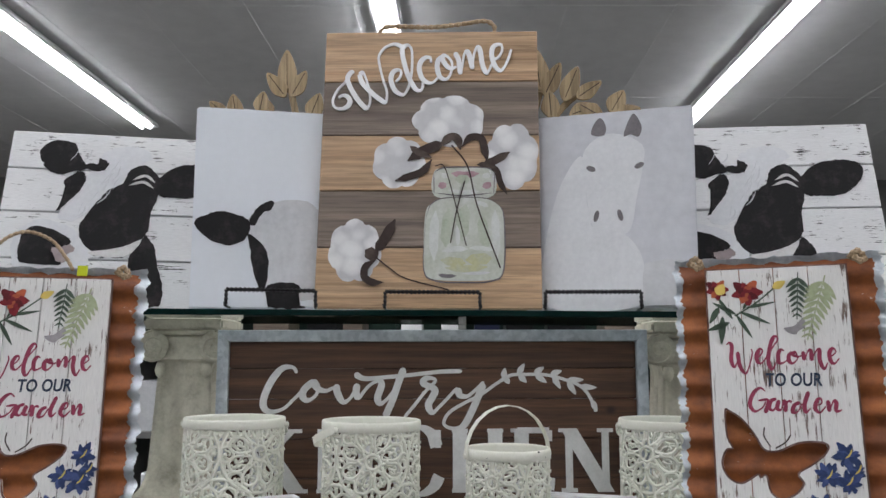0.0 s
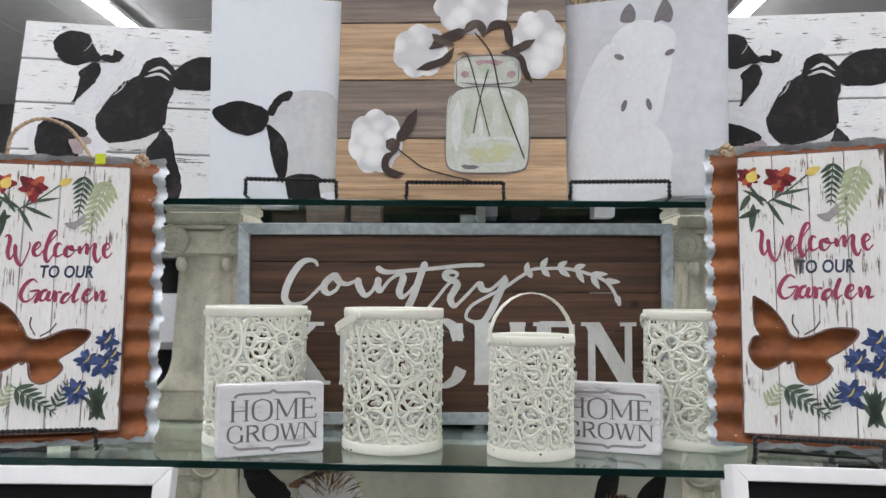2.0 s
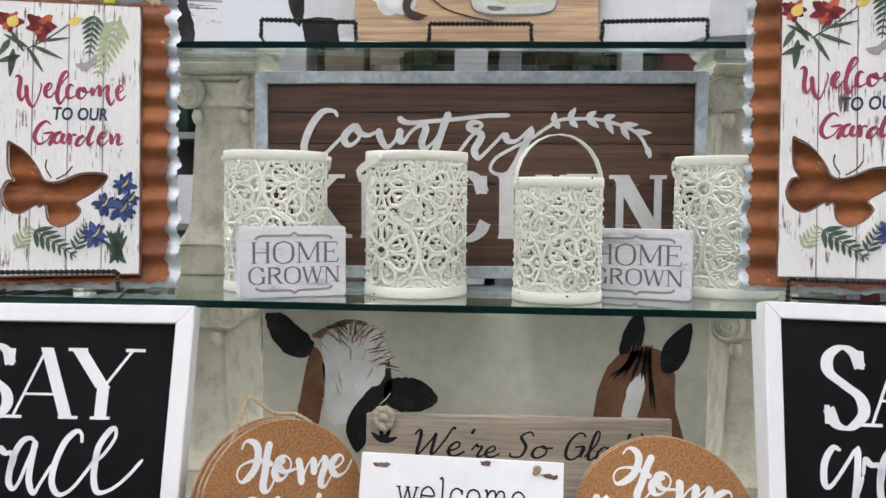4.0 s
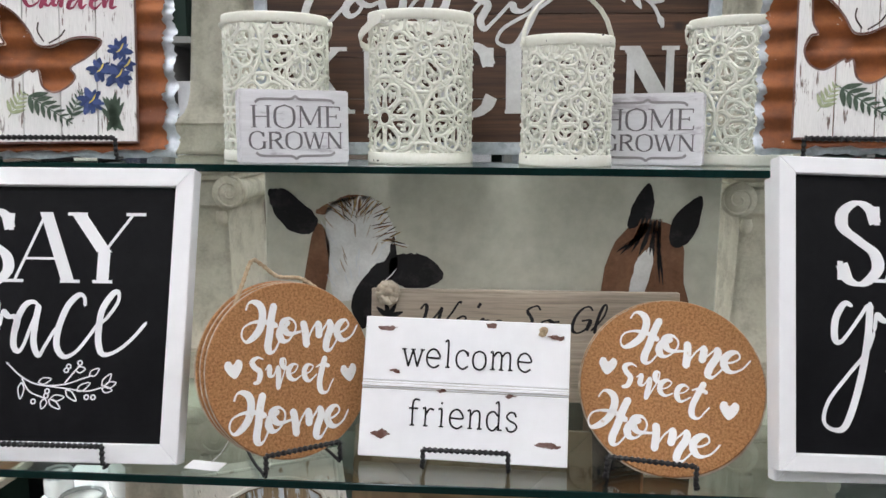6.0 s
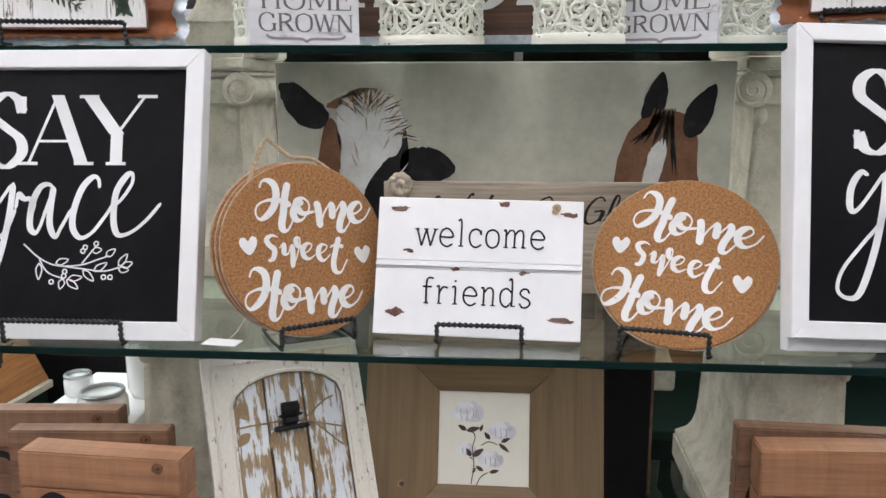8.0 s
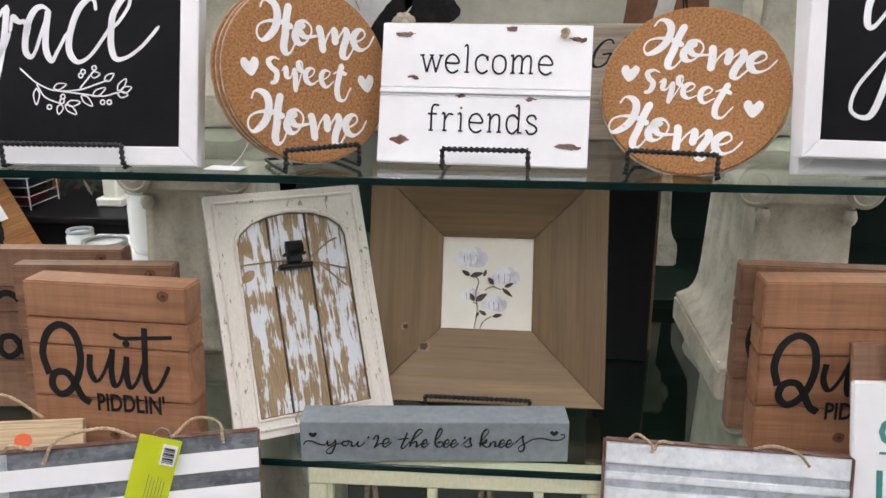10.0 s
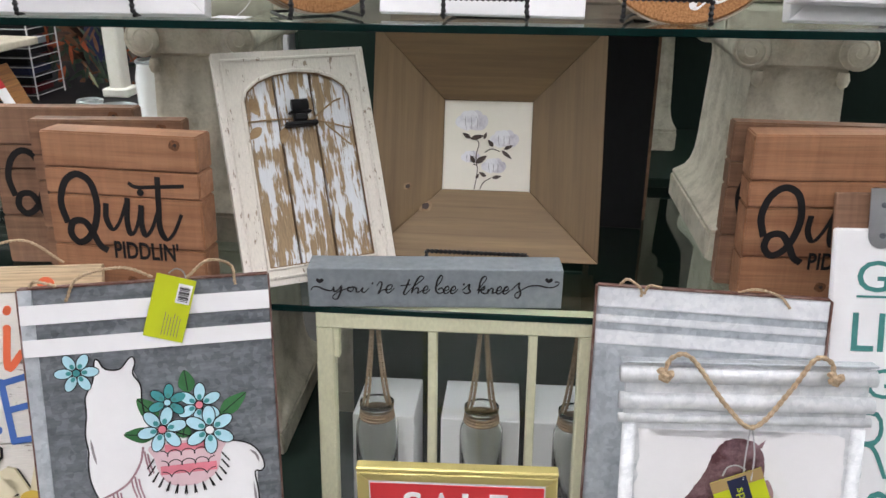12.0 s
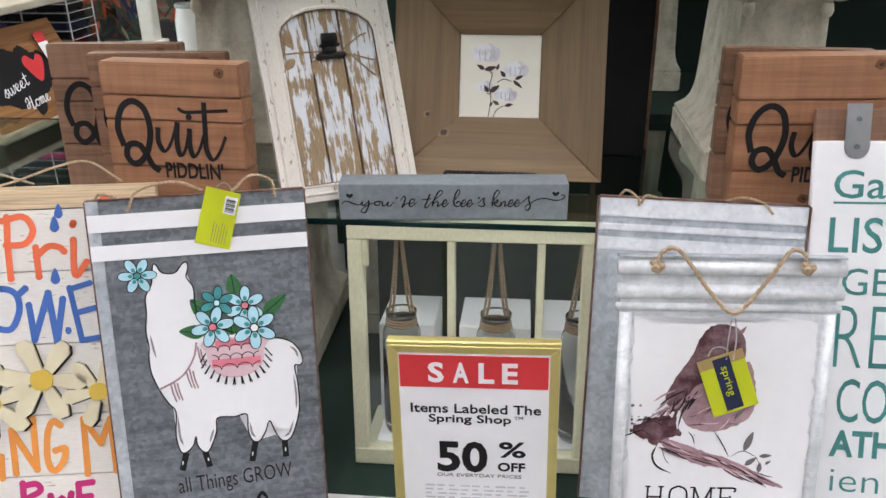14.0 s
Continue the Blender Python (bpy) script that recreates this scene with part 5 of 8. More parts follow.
    ribbon([(-0.062, 0.345), (-0.03, 0.365), (-0.002, 0.388)], 0.0022, -0.0011, bm=bm)
    for x, z, ln, wd, a in ((-0.055, 0.352, 0.05, 0.006, -25), (-0.06, 0.348, 0.045, 0.006, -60), (-0.045, 0.358, 0.045, 0.005, 10), (-0.05, 0.354, 0.035, 0.005, 60), (-0.06, 0.348, 0.04, 0.007, 150), (-0.07, 0.335, 0.035, 0.009, 200), (-0.065, 0.34, 0.045, 0.006, 120), (-0.085, 0.36, 0.03, 0.009, 240), (-0.08, 0.345, 0.045, 0.010, 265)):
        blob(leaf_shape(x, z, ln, wd, a), -0.0012, 0.0004, bm=bm, steps=3)
    part("painted_leaf", bm, LEAF, t, "dark green printed leaves")
    fern(t, 0.034, 0.412, 0.075, -95, LEAF, 8, 0.34)
    fern(t, 0.072, 0.405, 0.105, -108, LEAF_PALE, 10, 0.34)
    fern(t, -0.052, 0.072, 0.080, -35, LEAF, 8, 0.36)
    fern(t, -0.072, 0.035, 0.045, 60, LEAF_PALE, 6, 0.5)
    fern(t, 0.010, 0.030, 0.05, 70, LEAF, 6, 0.4)
    for cx, cz, sz in ((0.040, 0.060, 0.025), (0.052, 0.106, 0.022), (0.080, 0.136, 0.023), (0.078, 0.098, 0.024), (0.090, 0.114, 0.014)):
        for i in range(9):
            k = sz * rnd.uniform(0.65, 1.05)
            part("petal", blob(leaf_shape(cx, cz, k, k * 0.48, i * 40 + cx * 900 + rnd.uniform(-14, 14)), -0.0012 - 0.00007 * i, 0.0003, steps=3, wobble=0.002), (PETAL_BLUE, PETAL_BLUE, PETAL_PALE)[i % 3], t, "printed deep blue petal")
        part("flower_heart", ribbon([(cx - 0.004, cz - 0.004), (cx + 0.002, cz + 0.001), (cx + 0.006, cz + 0.010)], 0.0022, -0.0020, taper=True), PETAL_YELLOW, t)
    bm = bmesh.new()
    for i in range(7):
        blob(leaf_shape(0.060 + 0.004 * i, 0.015 + 0.004 * (i % 3), 0.05, 0.010, 60 + 12 * i), -0.0010, 0.0003, bm=bm, steps=3)
    part("painted_leaf", bm, LEAF, t)
    part("pale_motif", blob([(0.008, 0.324), (0.022, 0.327), (0.030, 0.334), (0.037, 0.340), (0.038, 0.326), (0.028, 0.319), (0.024, 0.314), (0.014, 0.317)], -0.0011), MID_GREY, t, "small grey printed wings")
    for s in (-1, 1):
        part("twine_knot", tube([(s * 0.118 - 0.010, 0.004, 0.432), (s * 0.118, -0.006, 0.440), (s * 0.118 + 0.010, -0.004, 0.430), (s * 0.118 + 0.004, -0.008, 0.424), (s * 0.118 - 0.008, -0.006, 0.434)], 0.005, None, 6, 5, False, True, 0.25, 0.008), TWINE, t, "knotted jute twine")
    return t


t = garden_sign(lean(0.4813, 1.2052, 1.4451, -19.2, 9.5, -1.2), "rusty corrugated garden sign lettered Welcome to our Garden on an easel", 1)
t = garden_sign(lean(-0.6492, 1.2234, 1.4280, 15.9, 11.5, -0.5), "rusty corrugated garden sign with a twine loop, standing on an easel", 2)
rope(t, "hanging_loop", [(-0.085, 0.0, 0.435), (-0.075, -0.004, 0.475), (-0.04, 0.0, 0.500), (0.0, 0.004, 0.490), (0.025, 0.006, 0.462), (0.04, 0.006, 0.437)], 0.0030, "jute hanging loop")
part("lime_card", box(0.046, 0.062, 0.006, 0.007, 0.428, 0.446, 0.0003), LIME, t, "corner of a lime tag")
easel(-0.650, 1.200, ZU, 0.165, 0.034, 15)
easel(0.470, 1.187, ZU, 0.165, 0.042, -17)


def filigree(radius, z0, z1, around, bm=None):
    """Pierced scrollwork round a cylinder: rosettes, paired scrolls and linking bars, as flat bent strips."""
    bm = bm or bmesh.new()
    tw = 2 * math.pi / around
    th = tw * radius
    rows = int((z1 - z0) / (0.79 * th)) + 1

    def strip(pts, w, closed=False, steps=5):
        q = spline(pts, closed, steps)
        n = len(q)
        prev = first = None
        for i, v in enumerate(q):
            t = (q[(i + 1) % n] - q[i - 1]) if closed else (q[min(i + 1, n - 1)] - q[max(i - 1, 0)])
            t.normalize()
            nr = Vector((-t.y, t.x)) * w / 2
            ring = []
            for p, r in ((v + nr, radius + 0.0008), (v, radius + 0.0022), (v - nr, radius + 0.0008), (v, radius - 0.0012)):
                a = p.x / radius
                ring.append(bm.verts.new((r * math.sin(a), -r * math.cos(a), p.y)))
            if prev:
                for k in range(4):
                    bm.faces.new((prev[k], prev[(k + 1) % 4], ring[(k + 1) % 4], ring[k]))
            else:
                first = ring
            prev = ring
        if closed:
            for k in range(4):
                bm.faces.new((prev[k], prev[(k + 1) % 4], first[(k + 1) % 4], first[k]))

    def bead(u, v, r):
        a = u / radius
        c = Vector(((radius + 0.001) * math.sin(a), -(radius + 0.001) * math.cos(a), v))
        bmesh.ops.create_icosphere(bm, subdivisions=1, radius=r, matrix=Matrix.Translation(c))

    for i in range(around):
        for j in range(-1, rows + 1):
            cx, cz = (i + 0.5 * (j % 2)) * tw * radius, z0 + (j * 0.79 + 0.44) * th
            ra, rb = tw * radius * 0.5, th * 0.5

            def P(r, a, side=0.0):
                """A point of the medallion: r from its middle, at angle a, moved sideways."""
                c, v = math.cos(radians(a)), math.sin(radians(a))
                return (cx + (r * c - side * v) * ra, cz + (r * v + side * c) * rb)

            def lay(pts, w, closed=False, steps=3):
                run = []
                for p in pts + (pts[:1] if closed else []):
                    if z0 - 0.002 < p[1] < z1 + 0.002:
                        run.append(p)
                    elif len(run) > 1:
                        strip(run, w, False, steps)
                        run = []
                    else:
                        run = []
                if len(run) == len(pts) + 1 and closed:
                    strip(run[:-1], w, True, steps)
                elif len(run) > 1:
                    strip(run, w, False, steps)

            lay([P(0.98, 12 * k) for k in range(30)], 0.0062, True, 1)
            lay([P(0.19, 45 * k) for k in range(8)], 0.0058, True, 2)
            for k in range(8):
                a = 45 * k + 22.5
                lay([P(0.22, a), P(0.42, a, 0.14), P(0.62, a, 0.19), P(0.79, a, 0.11), P(0.82, a), P(0.79, a, -0.11), P(0.62, a, -0.19), P(0.42, a, -0.14)], 0.0050, True, 3)
                lay([P(0.44, a), P(0.58, a, 0.005), P(0.64, a, 0.07), P(0.58, a, 0.09)], 0.0044, False, 3)
                lay([P(0.58, a, 0.005), P(0.64, a, -0.07), P(0.57, a, -0.09)], 0.0044, False, 3)
                b = 45 * k
                lay([P(0.98, b - 9), P(0.84, b - 13), P(0.72, b - 7), P(0.66, b), P(0.72, b + 7), P(0.84, b + 13), P(0.98, b + 9)], 0.0044)
                for r, turn in ((0.36, b), (0.86, b)):
                    u, v = P(r, turn)
                    if z0 < v < z1:
                        bead(u, v, 0.0036)
            for sx, sz in ((1, 0), (0, 1)):
                u, v = cx + ra, cz + 0.46 * rb * (1 if sx else -1)
                if z0 < v < z1:
                    bead(u, v, 0.0036)
    return bm


def lantern(m, radius, h, label, handle="down"):
    t = thing("pierced_lantern", m, label, "lantern", "pierced lanterns")
    part("pierced_wall", filigree(radius, 0.014, h - 0.010, 4), CREAM, t, "cream pierced scrollwork wall", True)
    part("top_rim", lathe([(radius - 0.0015, h - 0.015), (radius + 0.0025, h - 0.015), (radius + 0.0035, h - 0.014), (radius + 0.0035, h - 0.003), (radius + 0.0025, h), (radius - 0.001, h), (radius - 0.0015, h - 0.004), (radius - 0.0015, h - 0.015)], 48), CREAM, t, "plain cream rim band", True)
    part("bottom_rim", lathe([(0.0, 0.003), (radius - 0.002, 0.003), (radius - 0.001, 0.015), (radius + 0.003, 0.016), (radius + 0.0038, 0.015), (radius + 0.0044, 0.002), (radius + 0.0036, 0.0), (0.0, 0.0)], 48), CREAM, t, "plain cream bottom band", True)
    rnd = random.Random(int(radius * 1e4) + len(label))
    for k in range(26):
        a, w = rnd.uniform(-1.5, 1.5), rnd.uniform(0.012, 0.05)
        band = k < 9
        zc = rnd.choice((h - 0.001, h - 0.010, 0.004, 0.012)) if band else rnd.uniform(0.03, h - 0.03)
        r, rise = radius + (0.0044 if band else 0.0026), 0.0 if band else rnd.uniform(-0.012, 0.012)
        if band and zc < 0.02:
            r += 0.0024
        bm = bmesh.new()
        rim = [(q / 4, v) for v in (-1, 1) for q in (range(5) if v < 0 else range(4, -1, -1))]
        for dr in (0.0, -0.0012):
            verts = []
            for u, v in rim:
                aa = a + w * u
                zz = zc + rise * u + 0.004 * (0 if band else math.sin(math.pi * u)) + v * 0.0010 * (0.35 + math.sin(math.pi * u))
                verts.append(bm.verts.new(((r + dr) * math.sin(aa), -(r + dr) * math.cos(aa), zz)))
            bm.faces.new(verts)
        part("chip", bm, BLACK, t, "dark chip in the enamel")
    for s in (-1, 1):
        part("rivet", tube([(s * (radius + 0.002), 0, h - 0.011), (s * (radius + 0.010), 0, h - 0.011)], 0.0042, None, 8, 1, False, False), CREAM, t)
    pts = []
    for k in range(13):
        a = math.pi * k / 12
        d = Vector((-(radius + 0.007) * math.cos(a), 0, (radius + (0.030 if handle == "side" else 0.012)) * math.sin(a)))
        pts.append(d)
    tip = {"up": 0.0, "side": 108.0, "down": 108.0}[handle]
    turn = Matrix.Rotation(radians(tip), 3, "X")
    bm = bmesh.new()
    rows = []
    for i, d in enumerate(pts):
        t2 = (pts[min(i + 1, 12)] - pts[max(i - 1, 0)]).normalized()
        out = Vector((-t2.z, 0, t2.x))
        ring = []
        for o, y in ((0.0008, -0.006), (0.0008, 0.006), (-0.0008, 0.006), (-0.0008, -0.006)):
            ring.append(bm.verts.new(turn @ (d + out * o + Vector((0, y, 0))) + Vector((0, 0, h - 0.011))))
        rows.append(ring)
    for r, s in zip(rows, rows[1:]):
        for k in range(4):
            bm.faces.new((r[k], r[(k + 1) % 4], s[(k + 1) % 4], s[k]))
    part("handle", bm, CREAM, t, "flat cream strap handle")
    return t


LL = "cream-painted pierced metal lantern on a glass shelf"
lantern(pose(-0.366, 1.345, ZU, 0, 0, 180), 0.0785, 0.217, "cream-painted pierced metal lantern with its handle folded back")
lantern(pose(-0.138, 1.315, ZU, 0, 0, -127), 0.0755, 0.217, "cream-painted pierced metal lantern with its handle folded down", "side")
lantern(pose(0.077, 1.275, ZU, 0, 0, 20), 0.0625, 0.180, "smaller cream-painted pierced metal lantern with a raised handle", "up")
lantern(pose(0.352, 1.385, ZU, 0, 0, 185), 0.0785, 0.217, LL + " beside the garden sign")


def home_block(m, label, d):
    t = thing("lettered_block", m, label, "wooden block", "lettered blocks")
    part("block", box(-0.0785, 0.0785, 0, d, 0, 0.104, 0.002, None, 2), GREYWASH, t)
    roman(t, "lettering", "HOME", 0.002, 0.0660, 0.134, 0.0310, 0.0038, GREY_INK, label="grey lettering reading HOME", uniform=False)
    roman(t, "lettering", "GROWN", 0.001, 0.0325, 0.138, 0.0240, 0.0035, GREY_INK, label="grey lettering reading GROWN")
    for z, s in ((0.0905, 1), (0.0105, -1)):
        bm = ribbon([(-0.057, z - 0.005 * s), (-0.048, z - 0.0005 * s), (-0.014, z), (-0.005, z + 0.001 * s), (0, z + 0.004 * s), (0.005, z + 0.001 * s), (0.014, z), (0.048, z - 0.0005 * s), (0.057, z - 0.005 * s)], 0.0036)
        part("flourish", bm, MID_GREY, t, "grey bracket flourish")
    return t


home_block(lean(-0.3085, 1.2318, ZU, 27.0, 1.6, 0.1), "white-washed wooden block lettered HOME GROWN", 0.034)
home_block(lean(0.1968, 1.2943, ZU, -19.6, 0, -0.6), "white-washed wooden block lettered HOME GROWN, half behind a lantern", 0.034)

t = thing("kitchen_sign", lean(-0.0426, 1.4817, 1.4062, 2.0, 0.0, -0.5), "dark wooden Country Kitchen sign in a galvanised metal frame", "sign")
W, H, F = 0.784, 0.360, 0.021
zs = [F, 0.095, 0.165, 0.235, 0.29, H - F]
for a, b in zip(zs, zs[1:]):
    part("plank", box(-W / 2 + F, W / 2 - F, 0.008, 0.022, a + 0.0005, b - 0.0005, 0.001), BARN, t)


def mitre(w, h, f, d0, d1, side, inner=0.0):
    """One side of a mitred frame; its inner edge lies `inner` deeper than its outer edge."""
    o = [(-w / 2, 0), (w / 2, 0), (w / 2, h), (-w / 2, h)]
    i = [(-w / 2 + f, f), (w / 2 - f, f), (w / 2 - f, h - f), (-w / 2 + f, h - f)]
    a, b = side, (side + 1) % 4
    bm = bmesh.new()
    ring = [(o[a], d0), (o[b], d0), (i[b], d0 + inner), (i[a], d0 + inner)]
    f0 = [bm.verts.new((p[0], y, p[1])) for p, y in ring]
    f1 = [bm.verts.new((p[0], d1, p[1])) for p, y in ring]
    bm.faces.new(f0)
    bm.faces.new(f1[::-1])
    for k in range(4):
        bm.faces.new((f0[k], f1[k], f1[(k + 1) % 4], f0[(k + 1) % 4]))
    bmesh.ops.recalc_face_normals(bm, faces=bm.faces)
    bmesh.ops.bevel(bm, geom=bm.edges[:], offset=min(0.0012, f * 0.08), segments=1, affect="EDGES")
    return bm


for k in range(4):
    part("frame_side", mitre(W, H, F, 0.0, 0.026, k), ZINC, t, "galvanised metal frame side")
CKY = 0.0062
L = writer(t, SILVER_PRINT, 0.0128, 0.46, CKY, 0.0016, "pale brush letter")
L(((-248, 282), (-255, 292), (-274, 291), (-292, 271), (-305, 243), (-307, 223), (-295, 213), (-272, 218), (-254, 234), (-238, 250)))
L(((-215, 269), (-233, 254), (-237, 241), (-228, 233), (-214, 241), (-208, 257), (-215, 267), (-212, 256), (-196, 250), (-180, 256)))
L(((-176, 262), (-174, 247), (-163, 230), (-149, 239), (-138, 263)), ((-138, 263), (-140, 248), (-136, 234)))
L(((-136, 234), (-119, 257), (-101, 268), (-94, 261), (-101, 238), (-96, 227), (-83, 236), (-70, 252)))
L(((-53, 291), (-63, 266), (-74, 233), (-88, 202)), ((-143, 281), (-126, 272), (-91, 274), (-44, 278), (13, 284), (53, 285)))
L(((-53, 202), (-34, 224), (-16, 247), (3, 266), (-1, 272), (-13, 272), (-18, 263), (3, 252), (-2, 238), (-9, 224), (-2, 211), (12, 222), (36, 247), (44, 255)))
L(((45, 255), (48, 242), (62, 240), (78, 252), (92, 266)), ((92, 263), (82, 240), (73, 220), (61, 196), (49, 183), (31, 183), (19, 192), (29, 211), (59, 229), (87, 243), (116, 263), (140, 277)))
bm = ribbon([(0.116, 0.263), (0.140, 0.277), (0.172, 0.279), (0.205, 0.278), (0.238, 0.270), (0.266, 0.259), (0.280, 0.246), (0.289, 0.230), (0.296, 0.212)], 0.0058, CKY, 0.0016)
for x, z, ln, a in ((0.128, 0.271, 0.020, 82), (0.132, 0.273, 0.013, -62), (0.154, 0.279, 0.023, 57), (0.156, 0.278, 0.020, -44), (0.184, 0.280, 0.022, 34), (0.186, 0.279, 0.026, -36), (0.214, 0.279, 0.022, 17), (0.218, 0.277, 0.028, -60), (0.242, 0.268, 0.033, 2), (0.245, 0.266, 0.028, -58), (0.265, 0.257, 0.033, -4), (0.289, 0.232, 0.022, -68)):
    blob(leaf_shape(x, z, ln, 0.0105, a), CKY - 0.0002, 0.0014, bm=bm, steps=4)
part("leaf_sprig", bm, SILVER_PRINT, t, "pale leaf sprig")
for ch, x, w in (("K", -0.280, 0.112), ("I", -0.194, 0.050), ("T", -0.122, 0.088), ("C", -0.030, 0.100), ("H", 0.080, 0.104), ("E", 0.182, 0.080), ("N", 0.278, 0.100)):
    roman(t, "letter", ch, x, 0.126, w, 0.112, 0.026, SILVER_PRINT, CKY, 0.0014, 0.13, "large pale seriffed letter")

# ---------------------------------------------------------------- middle shelf
ZM = 1.0112
t = thing("picture_panel", pose(-0.034, 1.412, ZM), "wide cloudy cream picture panel with plain brown and black shapes", "picture")
part("panel", box(-0.375, 0.375, 0, 0.02, 0, 0.371, 0.002), MURAL, t)
for pts, mat in (([(-0.37, 0.331), (-0.355, 0.338), (-0.335, 0.334), (-0.300, 0.305), (-0.285, 0.285), (-0.300, 0.262), (-0.335, 0.268), (-0.358, 0.295)], DARK_FUR),
                 ([(-0.290, 0.278), (-0.270, 0.258), (-0.268, 0.20), (-0.285, 0.13), (-0.315, 0.14), (-0.308, 0.20)], CHESTNUT),
                 ([(-0.270, 0.305), (-0.246, 0.322), (-0.19, 0.322), (-0.154, 0.267), (-0.166, 0.219), (-0.200, 0.165), (-0.258, 0.15), (-0.268, 0.22), (-0.272, 0.26)], PALE_FUR),
                 ([(-0.290, 0.300), (-0.26, 0.318), (-0.22, 0.330), (-0.18, 0.318), (-0.20, 0.322), (-0.245, 0.314), (-0.272, 0.296)], CHESTNUT),
                 ([(-0.162, 0.222), (-0.135, 0.232), (-0.100, 0.226), (-0.074, 0.200), (-0.088, 0.180), (-0.13, 0.172), (-0.163, 0.188)], DARK_FUR),
                 ([(-0.230, 0.150), (-0.195, 0.207), (-0.170, 0.222), (-0.158, 0.262), (-0.152, 0.22), (-0.158, 0.19), (-0.175, 0.16), (-0.21, 0.10)], DARK_FUR)):
    part("painted_patch", blob(pts, -0.0008 - 0.0002 * (mat is DARK_FUR), wobble=0.003), mat, t)
for pts, mat in (([(0.19, 0.10), (0.19, 0.19), (0.205, 0.25), (0.24, 0.288), (0.29, 0.290), (0.318, 0.255), (0.322, 0.19), (0.335, 0.10)], CHESTNUT),
                 ([(0.228, 0.282), (0.234, 0.318), (0.258, 0.355), (0.268, 0.325), (0.262, 0.292), (0.245, 0.285)], DARK_FUR),
                 ([(0.295, 0.265), (0.302, 0.300), (0.322, 0.322), (0.345, 0.334), (0.342, 0.29), (0.325, 0.258), (0.305, 0.25)], DARK_FUR),
                 ([(0.247, 0.232), (0.269, 0.250), (0.268, 0.206), (0.246, 0.14), (0.228, 0.13), (0.239, 0.206)], PALE_FUR)):
    part("painted_patch", blob(pts, -0.0008 - 0.0004 * (mat is not CHESTNUT), wobble=0.002), mat, t)
for i in range(16):
    x = 0.205 + 0.006 * i
    bm = ribbon([(0.262 + 0.0022 * (i - 6), 0.297), (x * 0.5 + 0.135, 0.275 - 0.002 * abs(i - 6)), (x, 0.245 - 0.004 * (i % 4) - (0.05 if i > 11 else 0))], 0.005, -0.0016, taper=True)
    part("painted_streak", bm, DARK_FUR if i % 3 else CHESTNUT, t)
rnd = random.Random(17)
for i in range(70):
    k = i / 69
    cx, cz = -0.262 + 0.112 * k + rnd.uniform(-0.008, 0.008), 0.300 + 0.018 * math.sin(math.pi * min(1, k * 1.25)) - 0.055 * max(0, k - 0.7) / 0.3
    a = radians(150 - 150 * k + rnd.uniform(-22, 22))
    r0, r1 = rnd.uniform(0.012, 0.034), rnd.uniform(0.006, 0.018)
    q = [(cx - r0 * math.cos(a), cz - r0 * math.sin(a)), (cx, cz), (cx + r1 * math.cos(a), cz + r1 * math.sin(a) * 0.8)]
    part("painted_streak", ribbon(q, rnd.uniform(0.0012, 0.0024), -0.0014 - 0.00002 * i, 0.0004, None, 3, taper=True), (PALE_FUR, CHESTNUT, KRAFT, BROWN_INK)[i % 4], t)
for i in range(22):
    x, z = rnd.uniform(-0.262, -0.175), rnd.uniform(0.17, 0.285)
    q = [(x, z), (x + 0.3 * (x + 0.22), z + 0.012), (x + 0.5 * (x + 0.22), z + 0.024)]
    part("painted_streak", ribbon(q, rnd.uniform(0.0016, 0.0032), -0.0012, 0.0003, None, 3, taper=True), SMOKE if i % 3 else BEIGE, t)

t = thing("glad_sign", lean(0.028, 1.352, ZM, 1.6, 8), "pale wooden sign lettered We're So Glad, behind the front signs", "sign")
part("board", box(-0.25, 0.25, 0, 0.014, 0, 0.182, 0.0015), BEIGE, t)
script(t, "lettering", "We'", -0.120, 0.138, 0.098, 0.044, 0.0062, INK, 0, 0.45, plain_w=True)
script(t, "lettering", "re", -0.053, 0.125, 0.046, 0.020, 0.0052, INK, 0, 0.45)
script(t, "lettering", "So", 0.022, 0.136, 0.070, 0.042, 0.0058, INK, 0, 0.45)
script(t, "lettering", "Glad", 0.130, 0.137, 0.105, 0.046, 0.0058, INK, 0, 0.45)
for x in (-0.222, 0.205):
    for a in (20, 60, 100, 140):
        part("painted_leaf", blob(leaf_shape(x, 0.135, 0.026, 0.008, a), steps=3), INK, t)
for i in range(9):
    a = radians(40 * i)
    q = [(-0.222 + 0.006 * math.cos(a), -0.006, 0.176 + 0.006 * math.sin(a)), (-0.222 + 0.015 * math.cos(a + 0.5), -0.012, 0.176 + 0.015 * math.sin(a + 0.5)), (-0.222 + 0.013 * math.cos(a + 1.1), -0.006, 0.176 + 0.013 * math.sin(a + 1.1))]
    part("rosette_fold", tube(q, 0.0062, None, 8, 4), FABRIC, t, "cream fabric rosette fold", True)
part("rosette_heart", tube([(-0.226, -0.012, 0.174), (-0.221, -0.017, 0.180), (-0.217, -0.012, 0.174)], 0.0058, None, 8, 4), FABRIC, t, "", True)

